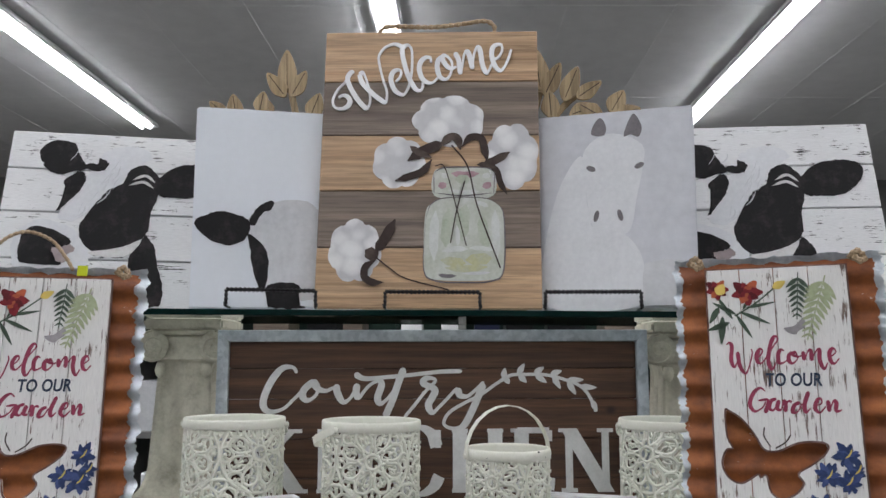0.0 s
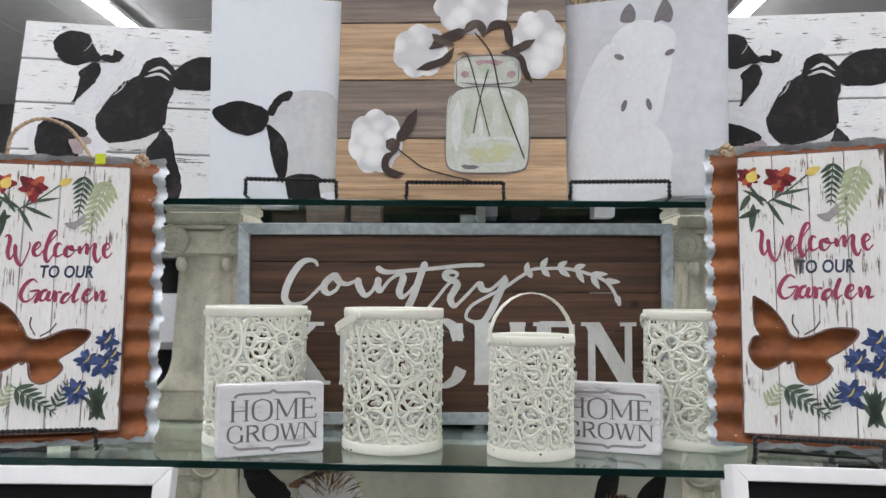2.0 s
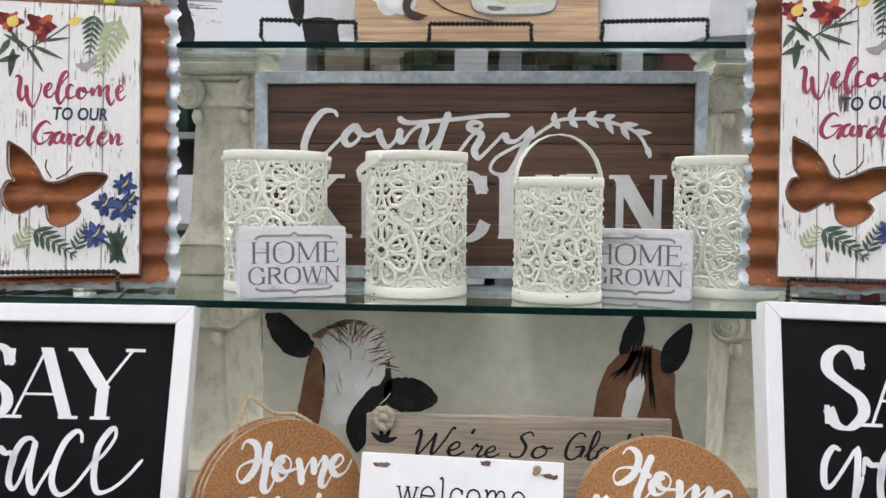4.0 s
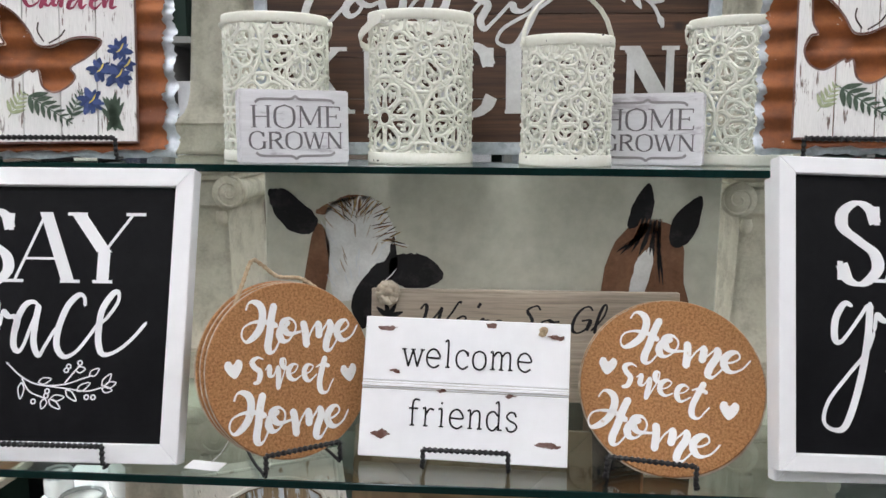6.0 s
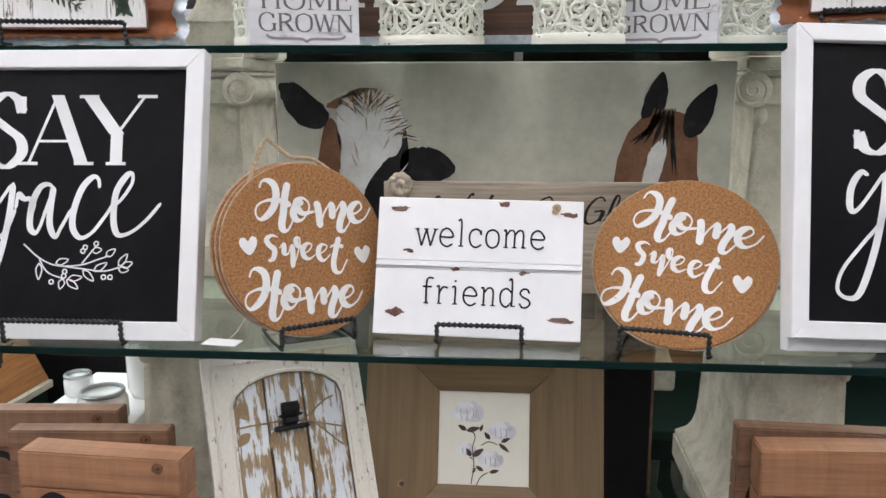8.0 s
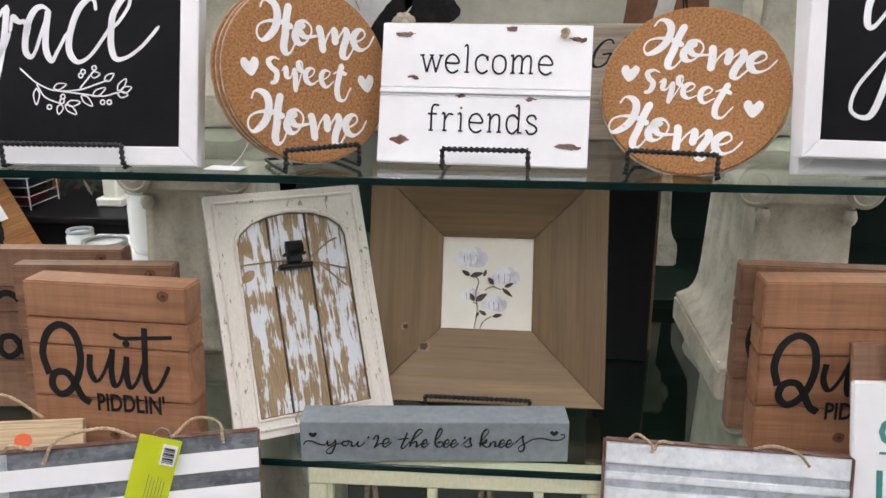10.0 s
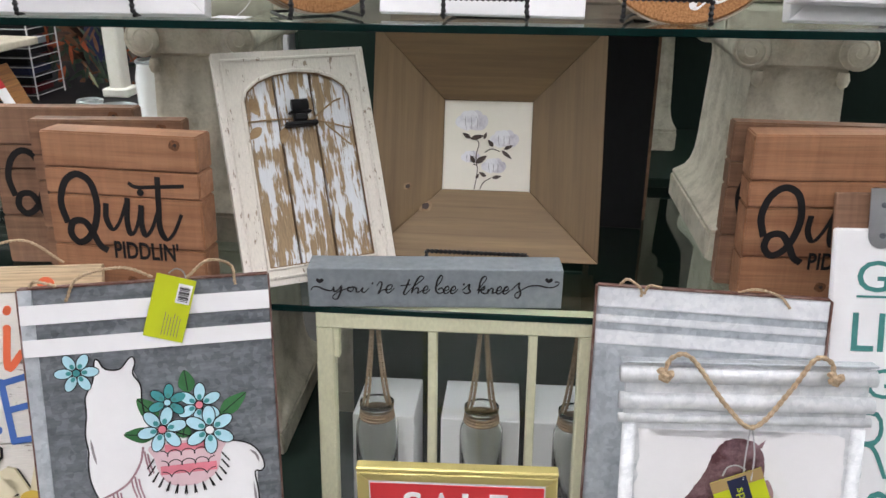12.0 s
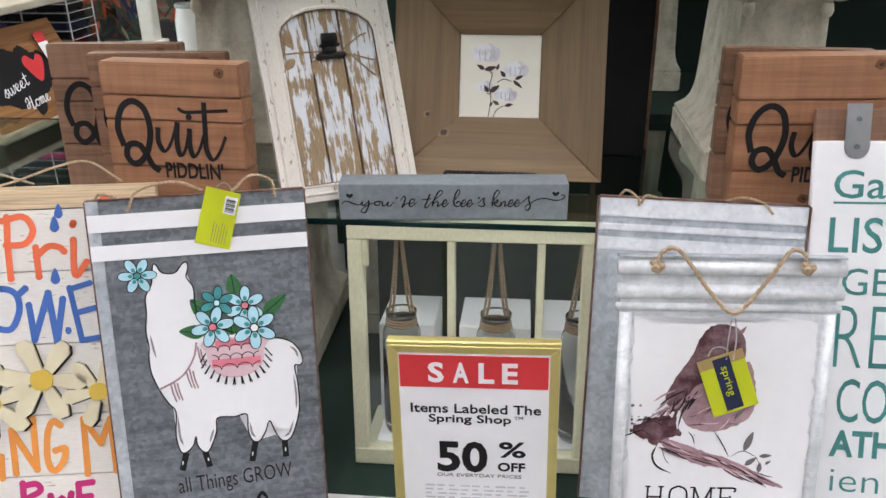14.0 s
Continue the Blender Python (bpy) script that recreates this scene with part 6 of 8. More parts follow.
t = thing("friends_sign", lean(-0.0615, 1.0924, 1.0178, -2.8, 18.8, 0.4), "white wooden sign lettered welcome friends with scuffed brown patches", "sign")
for a, b in ((0.0, 0.0895), (0.101, 0.187)):
    part("board", box(-0.139, 0.139, 0, 0.012, a, b, 0.0012), WHITE, t)
for a, b, y in ((0.0900, 0.0925, 0.001), (0.0930, 0.0970, -0.003), (0.0975, 0.1005, 0.001)):
    part("batten", box(-0.139, 0.139, y, 0.011, a, b, 0.0006), WHITE, t)
roman(t, "lettering", "welcome", 0.002, 0.139, 0.178, 0.036, 0.0031, INK, serif=0.085, label="black typed lettering reading welcome", uniform=True)
roman(t, "lettering", "friends", 0.000, 0.0605, 0.150, 0.036, 0.0031, INK, serif=0.085, label="black typed lettering reading friends", uniform=True)
for x, z, w in ((-0.108, 0.172, 0.013), (0.032, 0.180, 0.010), (0.122, 0.168, 0.014), (-0.094, 0.114, 0.009), (0.062, 0.088, 0.009), (-0.110, 0.030, 0.016), (0.112, 0.026, 0.016), (-0.03, 0.0905, 0.008)):
    rnd = random.Random(int(w * 1e4 + x * 1e3))
    part("worn_patch", blob([(x + w * math.cos(a * 0.7) * rnd.uniform(0.5, 1.1), z + w * 0.34 * math.sin(a * 0.7) * rnd.uniform(0.4, 1.2)) for a in range(9)], -0.0009, wobble=0.002), RUST_EDGE, t, "scuffed brown patch")
part("tuft", tube([(0.104, -0.002, 0.172), (0.100, -0.006, 0.177), (0.106, -0.006, 0.178), (0.103, -0.004, 0.171), (0.098, -0.005, 0.173)], 0.0032, None, 6, 4), TWINE, t, "twine knot")
easel(-0.055, 1.070, ZM, 0.110, 0.030, -2)


def say_sign(m, label, trim=0.0):
    t = thing("grace_sign", m, label, "framed sign", "chalkboard signs")
    W, H = 0.386, 0.394
    for k in range(4):
        bm = mitre(W - 2 * trim, H - 2 * trim, 0.025 - trim, 0.0, 0.028, k)
        bmesh.ops.translate(bm, vec=(0, 0, trim), verts=bm.verts)
        part("frame_side", bm, WHITE, t, "white painted frame side")
    part("panel", box(-W / 2 + 0.02, W / 2 - 0.02, 0.012, 0.018, 0.02, H - 0.02, 0), CHALK, t, "black chalkboard panel")
    for ch, x, w in (("S", -0.084, 0.066), ("A", -0.013, 0.100), ("Y", 0.071, 0.104)):
        roman(t, "letter", ch, x, 0.285, w, 0.097, 0.0165, PAPER, 0.0112, 0.0007, 0.14, "large white seriffed letter")
    L = writer(t, PAPER, 0.0086, 0.52, 0.0112, 0.0007, "white brush letter")
    L(((-93, 206), (-103, 209), (-114, 190), (-115, 165), (-106, 163), (-86, 190), (-74, 209)), ((-71, 212), (-74, 170), (-84, 114), (-101, 62), (-116, 54), (-129, 64), (-123, 89), (-100, 120), (-76, 150), (-66, 176)))
    L(((-66, 176), (-63, 196), (-58, 192), (-53, 189), (-48, 190), (-42, 184), (-45, 168)))
    L(((-15, 206), (-23, 210), (-34, 204), (-43, 182), (-45, 154), (-38, 143), (-31, 151), (-23, 176), (-15, 200)), ((-14, 207), (-17, 179), (-17, 154), (-9, 138), (-1, 151), (12, 176)))
    L(((50, 205), (48, 217), (40, 220), (26, 205), (16, 176), (15, 151), (26, 137), (42, 144), (59, 166), (71, 185)))
    L(((70, 180), (82, 191), (95, 212), (94, 225), (86, 221), (74, 201), (71, 177), (72, 155), (79, 141), (96, 145), (116, 161), (136, 185)))
    bm = bmesh.new()
    for q in ([(-0.052, 0.128), (-0.029, 0.109), (-0.004, 0.099), (0.028, 0.100), (0.053, 0.108), (0.067, 0.113)],
              [(-0.004, 0.099), (0.031, 0.095), (0.060, 0.092), (0.081, 0.097)],
              [(-0.029, 0.107), (-0.017, 0.090), (0.006, 0.081)],
              [(0.030, 0.102), (0.049, 0.126)]):
        ribbon([(x, z) for x, z in q], 0.0019, 0.0112, 0.0006, bm)
    for x, z, ln, a in ((-0.029, 0.102, 0.022, -90), (-0.006, 0.102, 0.018, 17), (0.032, 0.093, 0.021, -43), (0.047, 0.092, 0.021, 32), (0.005, 0.081, 0.014, -106), (0.010, 0.080, 0.020, -37), (0.012, 0.081, 0.019, 8), (0.063, 0.112, 0.016, 38), (0.081, 0.099, 0.020, 55), (0.085, 0.098, 0.016, 22), (0.081, 0.095, 0.014, -5), (0.044, 0.119, 0.013, 11)):
        pts = leaf_shape(x, z, ln, 0.0078, a)
        ribbon(pts + [pts[0]], 0.0016, 0.0111, 0.0006, bm, 3)
    for x, z in [(0.049, 0.129), (0.034, 0.124), (0.031, 0.119), (-0.011, 0.077), (0.007, 0.091), (0.006, 0.085), (0.061, 0.084), (0.070, 0.084)]:
        q = oval(x, z, 0.0030, 0.0030, 0, 7)
        ribbon(q + [q[0]], 0.0018, 0.0111, 0.0006, bm, 3)
    part("leaf_sprig", bm, PAPER, t, "thin white leaf sprig")
    return t


say_sign(lean(-0.6211, 1.0457, 1.0164, 1.5, 16.3, -0.1), "white-framed black sign lettered SAY grace on an easel")
say_sign(lean(0.5132, 1.0413, 1.0379, 4.2, 13.6, 1.7), "white-framed black sign lettered SAY grace, stacked before another", 0.004)
t = thing("spare_frame", lean(0.5250, 1.0738, 1.0168, 4.2, 14.1, 1.1), "white picture frame stacked behind the front sign", "frame")
for k in range(4):
    part("frame_side", mitre(0.386, 0.385, 0.025, 0.0, 0.024, k), WHITE, t)
part("panel", box(-0.155, 0.155, 0.012, 0.018, 0.02, 0.365, 0), CHALK, t)
easel(-0.600, 1.0345, ZM, 0.160, 0.034, 1)
easel(0.560, 1.034, ZM, 0.150, 0.024, 4)


def cork_disc(m, label, lettered=0, r=0.114, d=0.012, size=1.0, shift=(0.0, 0.0), hearts=((-0.085, 0.132), (0.078, 0.098))):
    """A round cork mat; its lettering runs down to the right by `lettered` degrees, 0 for a blank one."""
    t = thing("cork_trivet", m, label, "cork trivet", "cork trivets")
    bm = bmesh.new()
    bmesh.ops.create_cone(bm, cap_ends=True, segments=64, radius1=r, radius2=r, depth=d, matrix=pose(0, d / 2, r, 90, 0, 0))
    bmesh.ops.bevel(bm, geom=[e for e in bm.edges if len(e.link_faces) == 2 and abs(e.verts[0].co.y - e.verts[1].co.y) < 1e-5], offset=0.0012, segments=1, affect="EDGES")
    part("cork_face", bm, CORK, t)
    part("cork_rim", tube([(r * 0.999 * math.cos(2 * math.pi * k / 48), d * 0.6, r + r * 0.999 * math.sin(2 * math.pi * k / 48)) for k in range(48)], d * 0.22, None, 5, 1, True), CORK_EDGE, t, "pale pressed cork rim")
    if lettered:
        L = writer(t, WORN_WHITE, 0.0100, 0.24, label="white brush letter", sx=0.001 * size, sz=0.001 * size, dx=shift[0], dz=r + shift[1], turn=-lettered)
        for by in ((0, 0), (3, -111)):
            L(((-79, 66), (-77, 75), (-71, 78), (-62, 75), (-57, 65), (-57, 49), (-63, 36), (-72, 28), (-79, 34), (-78, 45), (-67, 53), (-51, 56), (-35, 53)), ((-44, 81), (-45, 63), (-44, 42), (-44, 27), (-40, 20), (-34, 23), (-29, 39), (-27, 49)), by=by)
            L(((-20, 61), (-29, 53), (-31, 43), (-25, 36), (-17, 39), (-11, 52), (-13, 61), (-21, 65), (-28, 60), (-28, 53), (-19, 46), (-6, 50), (0, 53)), by=by)
            L(((-3, 65), (2, 54), (8, 32)), ((7, 34), (11, 54), (17, 65), (20, 62), (23, 46)), ((22, 47), (29, 63), (34, 70), (37, 61), (34, 45), (35, 35), (41, 34), (46, 43), (49, 51)), by=by)
            L(((48, 57), (56, 61), (62, 69), (58, 75), (51, 72), (46, 62), (50, 52), (59, 49), (69, 57), (75, 72)), by=by)
        L(((-47, 10), (-55, 11), (-61, 5), (-57, -1), (-49, -6), (-49, -17), (-55, -21)), w=0.72)
        L(((-43, -3), (-38, 3), (-36, -8), (-31, -8), (-27, 3), (-24, -10), (-22, -23), (-19, -11), (-17, 6), (-19, 14), (-23, 12), (-20, 4), (-12, 3)), w=0.72)
        L(((-9, -4), (-3, 1), (-1, 8), (-7, 9), (-12, 2), (-10, -7), (-2, -10), (6, -3)), w=0.72)
        L(((10, -2), (17, 3), (20, 10), (13, 11), (9, 4), (11, -5), (18, -9), (27, 1)), w=0.72)
        L(((35, 25), (33, 9), (32, -9), (36, -20), (44, -20), (48, -10), (51, -2)), ((24, 9), (32, 14), (43, 13)), w=0.80)
        for x, z in hearts:
            part("heart", blob([(x, z - 0.013), (x - 0.011, z), (x - 0.010, z + 0.009), (x - 0.004, z + 0.010), (x, z + 0.005), (x + 0.006, z + 0.011), (x + 0.012, z + 0.007), (x + 0.010, z - 0.003)]), WORN_WHITE, t, "white painted heart")
    return t


cork_disc(lean(0.195, 1.0821, 1.0127, -13.4, 30.4, 3), "round cork trivet lettered Home sweet Home on an easel", 15, 0.1190, 0.012, 1.07, (0.0, -0.005), hearts=((-0.085, 0.134), (0.076, 0.098)))
cork_disc(lean(0.200, 1.0955, 1.0127, -13.4, 30.4), "edge of a second cork trivet in the stack", 0, 0.1175)
CL = lean(-0.271, 1.088, 1.0175, 38, 14, 0)
t = cork_disc(CL, "round cork trivet lettered Home sweet Home with a twine hanger", 16, 0.117, 0.007, 1.06, (0.006, -0.004), ((-0.080, 0.131), (0.081, 0.101)))
rope(t, "hanging_loop", [(-0.070, 0.006, 0.205), (-0.052, 0.008, 0.240), (-0.035, 0.012, 0.268), (-0.022, 0.012, 0.262), (-0.002, 0.010, 0.244), (0.028, 0.006, 0.238), (0.05, 0.004, 0.222)], 0.0028, "jute hanging loop")
for i in range(2):
    cork_disc(lean(-0.2800 - 0.0090 * i, 1.0960 + 0.0070 * i, 1.0165, 38, 14), "cork trivet stacked behind the lettered one", 0, 0.117, 0.007)
easel(-0.262, 1.056, ZM, 0.100, 0.032, 34)
easel(0.177, 1.050, ZM, 0.108, 0.034, -12)
t = thing("price_tag", pose(-0.395, 1.062, ZM + 0.001, 0, 0, -8), "white folded paper tag lying on the glass shelf", "tag")
part("card", box(-0.024, 0.024, -0.013, 0.013, 0, 0.0012, 0.0003), PAPER, t)
part("string", tube([(0.004, 0.008, 0.002), (0.014, 0.016, 0.012), (0.024, 0.022, 0.030), (0.028, 0.026, 0.045)], 0.0006, None, 4, 4), PAPER, t)

# ---------------------------------------------------------------- lower shelf
ZL = 0.5972


def quit_block(m, label, mat, lettered=True, w=0.236, h=0.255, d=0.036, drop=0.0):
    t = thing("plank_block", m, label, "wooden block", "stained wooden blocks")
    zs = [0, 0.083 - drop, 0.161 - drop, 0.201 - drop, h]
    for a, b in zip(zs, zs[1:]):
        part("plank", box(-w / 2, w / 2, 0, d, a + 0.0008, b - 0.0008, 0.0022, None, 2), mat, t)
    for x, z in ((0.085, h - 0.014), (0.0, 0.029)):
        part("knot", blob(oval(x, z, 0.0085, 0.0078, 0, 9, 0.06), -0.0004, 0.0003), KNOT, t, "dark round knot")
        part("knot_heart", blob(oval(x + 0.001, z, 0.0030, 0.0026, 20, 7, 0.12), -0.0008, 0.0003), BROWN_INK, t)
    if lettered:
        G = lambda pts, dx=0.0, dz=0.0: [(x + dx, z + dz - drop) for x, z in pts]
        Q = [(0.95 * x, z) for x, z in ((-0.093, 0.100), (-0.100, 0.131), (-0.090, 0.162), (-0.069, 0.176), (-0.048, 0.164), (-0.041, 0.130), (-0.049, 0.097), (-0.063, 0.077), (-0.079, 0.071), (-0.090, 0.084), (-0.084, 0.102), (-0.066, 0.104), (-0.054, 0.088), (-0.044, 0.068), (-0.032, 0.060))]
        part("letter", ribbon(G(Q, -0.003, 0.016), 0.0104, -0.0007, 0.0005, None, 6), INK, t, "black brush letter Q")
        for k, st in enumerate(([(-0.028, 0.150), (-0.030, 0.126), (-0.021, 0.110), (-0.008, 0.126), (0.006, 0.160)], [(0.006, 0.160), (0.002, 0.124), (0.006, 0.104), (0.016, 0.116), (0.026, 0.150)], [(0.026, 0.150), (0.024, 0.120), (0.029, 0.103), (0.040, 0.116), (0.050, 0.140)], [(0.055, 0.194), (0.053, 0.150), (0.052, 0.116), (0.061, 0.099), (0.074, 0.112), (0.087, 0.139)])):
            part("letter", ribbon(G(st), 0.0090, -0.0008 - 0.00004 * k, 0.0005, None, 6, 0.5), INK, t, "black brush letter")
        part("letter_dot", blob(oval(0.027, 0.169 - drop, 0.0052, 0.0052, 0, 8), -0.0008, 0.0005), INK, t)
        part("stroke", ribbon(G([(0.010, 0.183), (0.022, 0.177), (0.055, 0.179), (0.094, 0.182)]), 0.0056, -0.0010, 0.0005), INK, t)
        text(t, "lettering", "PIDDLIN'", 0.0270, 0.0790 - drop, 0.100, 0.028, INK, 0, 0.022, 0, -0.0006, "black lettering reading PIDDLIN'")
    return t


quit_block(lean(-0.5754, 1.0325, ZL + 0.0012, -2.0, 2.5, 0.6), "red-brown pine plank block lettered Quit Piddlin'", STAINED, d=0.050)
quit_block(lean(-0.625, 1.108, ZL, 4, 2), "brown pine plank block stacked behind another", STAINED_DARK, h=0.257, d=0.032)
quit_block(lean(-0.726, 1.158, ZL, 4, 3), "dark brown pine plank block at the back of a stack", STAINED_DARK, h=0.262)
quit_block(lean(0.4576, 1.1102, ZL + 0.0025, -1.3, 1.0, -1.6), "red-brown pine plank block lettered Quit Piddlin'", STAINED, w=0.240, h=0.262, d=0.050, drop=0.008)
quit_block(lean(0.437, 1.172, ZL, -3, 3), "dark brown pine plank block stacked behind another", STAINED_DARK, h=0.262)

# arched shutter picture with slats and a clip
t = thing("arched_panel", lean(-0.2939, 1.0930, 0.6169, 28.7, 25.6, 0.4) @ Matrix.Diagonal((1.037, 1, 1.086, 1)), "cracked white arched wooden panel with peeling slats and a clip", "clip frame")
W, H = 0.232, 0.335
xs = [-0.084, -0.030, 0.026, 0.084]
for a, b in zip(xs, xs[1:]):
    part("slat", box(a + 0.0015, b - 0.0015, 0.006, 0.014, 0.026, 0.306, 0.0012), PEEL, t)
part("backing", box(-0.086, 0.088, 0.0145, 0.0175, 0.022, 0.308, 0), RUBBED, t, "dark brown backing board")
bm = bmesh.new()
arch = [(-0.080, 0.024), (0.086, 0.024), (0.086, 0.262)]
for k in range(9):
    a = math.pi * k / 8
    arch.append((0.003 + 0.083 * math.cos(a), 0.264 + 0.042 * math.sin(a)))
arch.append((-0.080, 0.262))
outer = [(-W / 2, 0), (W / 2, 0), (W / 2, 0.262)] + [(W / 2, H)] + [(0.003 + 0.113 * math.cos(math.pi * k / 8), H) for k in range(1, 8)] + [(-W / 2, H), (-W / 2, 0.262)]
n = len(arch)
for y0, y1 in ((0.0, 0.018),):
    fi = [bm.verts.new((x, y0 + 0.004, z)) for x, z in arch]
    fo = [bm.verts.new((x, y0, z)) for x, z in outer]
    bi = [bm.verts.new((x, y1, z)) for x, z in arch]
    bo = [bm.verts.new((x, y1, z)) for x, z in outer]
    for i in range(n):
        j = (i + 1) % n
        bm.faces.new((fo[i], fo[j], fi[j], fi[i]))
        bm.faces.new((fi[i], fi[j], bi[j], bi[i]))
        bm.faces.new((fo[j], fo[i], bo[i], bo[j]))
bmesh.ops.recalc_face_normals(bm, faces=bm.faces)
part("surround", bm, ARCH_WHITE, t, "cracked white painted surround")
part("moulding", tube([(x, 0.003, z) for x, z in arch], 0.0032, None, 6, 1, True, False), ARCH_WHITE, t)
part("rubbed_edge", tube([(0.003 + (x - 0.003) * 0.972, 0.0035, 0.16 + (z - 0.16) * 0.982) for x, z in arch], 0.0016, None, 6, 1, True, False), RUBBED, t, "brown rubbed inner edge")
for k, (a, b) in enumerate((((-0.104, 0.011), (0.104, 0.011)), ((0.104, 0.013), (0.104, 0.322)), ((0.104, 0.324), (-0.104, 0.324)), ((-0.104, 0.322), (-0.104, 0.013)))):
    part("bead", tube([(a[0], 0.0008, a[1]), (b[0], 0.0008, b[1])], 0.0024, None, 6, 1, False, False), ARCH_WHITE, t)
for pts in ([(-0.076, 0.0035, 0.235), (-0.03, 0.0045, 0.236), (0.02, 0.0045, 0.232), (0.078, 0.0035, 0.215)], [(0.02, 0.0045, 0.232), (0.055, 0.0045, 0.255), (0.07, 0.004, 0.26)], [(0.04, 0.0045, 0.225), (0.06, 0.0045, 0.205), (0.075, 0.004, 0.19)]):
    part("twig_motif", tube(pts, 0.0013, None, 5, 4), BARE, t)
for x, z, a in ((-0.06, 0.245, 110), (-0.058, 0.226, 215), (-0.022, 0.224, 250)):
    part("leaf_motif", blob(leaf_shape(x, z, 0.026, 0.013, a), 0.0045, 0.0006), BARE, t)
clip = part("clip", box(-0.024, 0.026, -0.012, 0.004, 0.222, 0.229, 0.002), BLACK, t, "black metal bulldog clip")
part("clip_jaw", box(-0.010, 0.012, -0.010, 0.002, 0.229, 0.242, 0.003), BLACK, clip)
part("clip_grip", tube([(-0.011, -0.010, 0.251), (0.013, -0.010, 0.251)], 0.0095, None, 14, 1, False, False), BLACK, clip, "", True)
part("clip_foot", box(-0.016, 0.018, -0.013, 0.0, 0.240, 0.244, 0.0015), BLACK, clip)

# deep wooden frame with a cotton print
t = thing("deep_frame", lean(-0.0531, 1.2137, 0.6117, -0.5, 19.0), "deep taupe wooden frame around a small cotton print, on an easel", "framed picture")
for k in range(4):
    part("frame_side", mitre(0.372, 0.374, 0.113, -0.044, 0.012, k, 0.044), TAUPE_H if k % 2 == 0 else TAUPE_V, t, "taupe stained frame side")
part("print", box(-0.078, 0.078, 0.004, 0.008, 0.112, 0.264, 0), PRINT_CREAM, t, "cream art print")
for i, (x, z, rx, rz) in enumerate(((-0.027, 0.2210, 0.029, 0.026), (0.028, 0.1930, 0.026, 0.022), (-0.027, 0.1640, 0.017, 0.015), (0.012, 0.1490, 0.022, 0.019))):
    for k, (a, ln) in enumerate(((160, 0.72), (20, 0.74), (120, 0.66), (60, 0.68), (90, 0.60))):
        c, v = math.cos(radians(a)), math.sin(radians(a))
        part("cotton_boll", blob(oval(x + rx * 0.42 * c, z + rz * 0.42 * v, rx * ln * 0.80, rz * ln * 0.66, a, 9, 0.05), 0.0032 - 0.00006 * (k + i), 0.0004, steps=4), LILAC if k % 2 else LILAC_PALE, t, "printed lilac-white cotton boll")
    for k in range(3):
        q = [(x + rx * (0.3 * k - 0.3), z - rz * 0.3), (x + rx * (0.36 * k - 0.38), z + rz * 0.2), (x + rx * (0.3 * k - 0.36), z + rz * 0.55)]
        part("petal_line", ribbon(q, 0.0009, 0.0026, 0.0003, None, 4, taper=True), MID_GREY, t)
bm = bmesh.new()
for pts in ([(-0.019, 0.114), (-0.015, 0.145), (-0.018, 0.170), (-0.014, 0.190), (-0.022, 0.200)], [(-0.010, 0.114), (-0.004, 0.126), (0.008, 0.134)], [(-0.004, 0.176), (0.008, 0.182), (0.022, 0.178)], [(-0.016, 0.154), (-0.022, 0.156)]):
    ribbon(pts, 0.0015, 0.0022, 0.0004, bm)
for x, z, ln, wd, a in ((-0.028, 0.198, 0.022, 0.008, 15), (-0.028, 0.199, 0.016, 0.007, 150), (-0.006, 0.198, 0.012, 0.005, 70), (0.010, 0.186, 0.014, 0.007, 130), (0.024, 0.180, 0.022, 0.006, -38), (0.028, 0.182, 0.016, 0.006, 25), (-0.018, 0.158, 0.022, 0.009, 35), (-0.020, 0.158, 0.014, 0.007, 120), (0.000, 0.136, 0.014, 0.006, 150), (0.010, 0.134, 0.016, 0.006, 12), (-0.017, 0.132, 0.010, 0.004, 60)):
    blob(leaf_shape(x, z, ln, wd, a), 0.0023, 0.0004, bm=bm, steps=3)
part("printed_stem", bm, DARK_LEAF, t, "dark brown printed stems")
for x, y, z, r, turn in ((-0.128, -0.0216, 0.115, 0.0075, Matrix.Rotation(radians(21), 4, "Z")), (-0.098, -0.0119, 0.083, 0.0120, Matrix.Rotation(radians(-21), 4, "X"))):
    for name, size, lift, mat in (("knot", 1.0, 0.0008, RUBBED), ("knot_heart", 0.55, 0.0014, BROWN_INK)):
        bm = blob(oval(0, 0, r * size, r * size * 0.8, 20, 9, 0.08), -lift, 0.0006)
        bmesh.ops.transform(bm, matrix=Matrix.Translation((x, y, z)) @ turn, verts=bm.verts)
        part(name, bm, mat, t, "dark round knot")
easel(-0.062, 1.158, ZL, 0.160, 0.046, -1)

t = thing("motto_block", lean(-0.1175, 1.0486, ZL, 4.6, 0), "grey painted wooden block lettered you're the bee's knees", "wooden block")
part("block", box(-0.189, 0.189, 0, 0.050, 0, 0.063, 0.0012), SLATE, t)
L = writer(t, INK, 0.0026, 0.55, label="thin black script letter")
L(((-185, 27), (-181, 33), (-173, 33), (-165, 29), (-155, 27), (-151, 33)), ((-151, 34), (-150, 26), (-144, 29), (-139, 36)), ((-139, 34), (-141, 24), (-146, 14), (-152, 14), (-152, 19), (-143, 26), (-131, 31)))
L(((-123, 33), (-129, 32), (-130, 28), (-125, 26), (-121, 31), (-123, 34), (-117, 32)))
L(((-117, 33), (-117, 26), (-113, 26), (-107, 33)), ((-107, 33), (-109, 27), (-105, 25), (-98, 32)))
L(((-92, 41), (-94, 38)))
L(((-87, 35), (-82, 42), (-79, 40), (-81, 31), (-85, 23), (-78, 29), (-73, 29)))
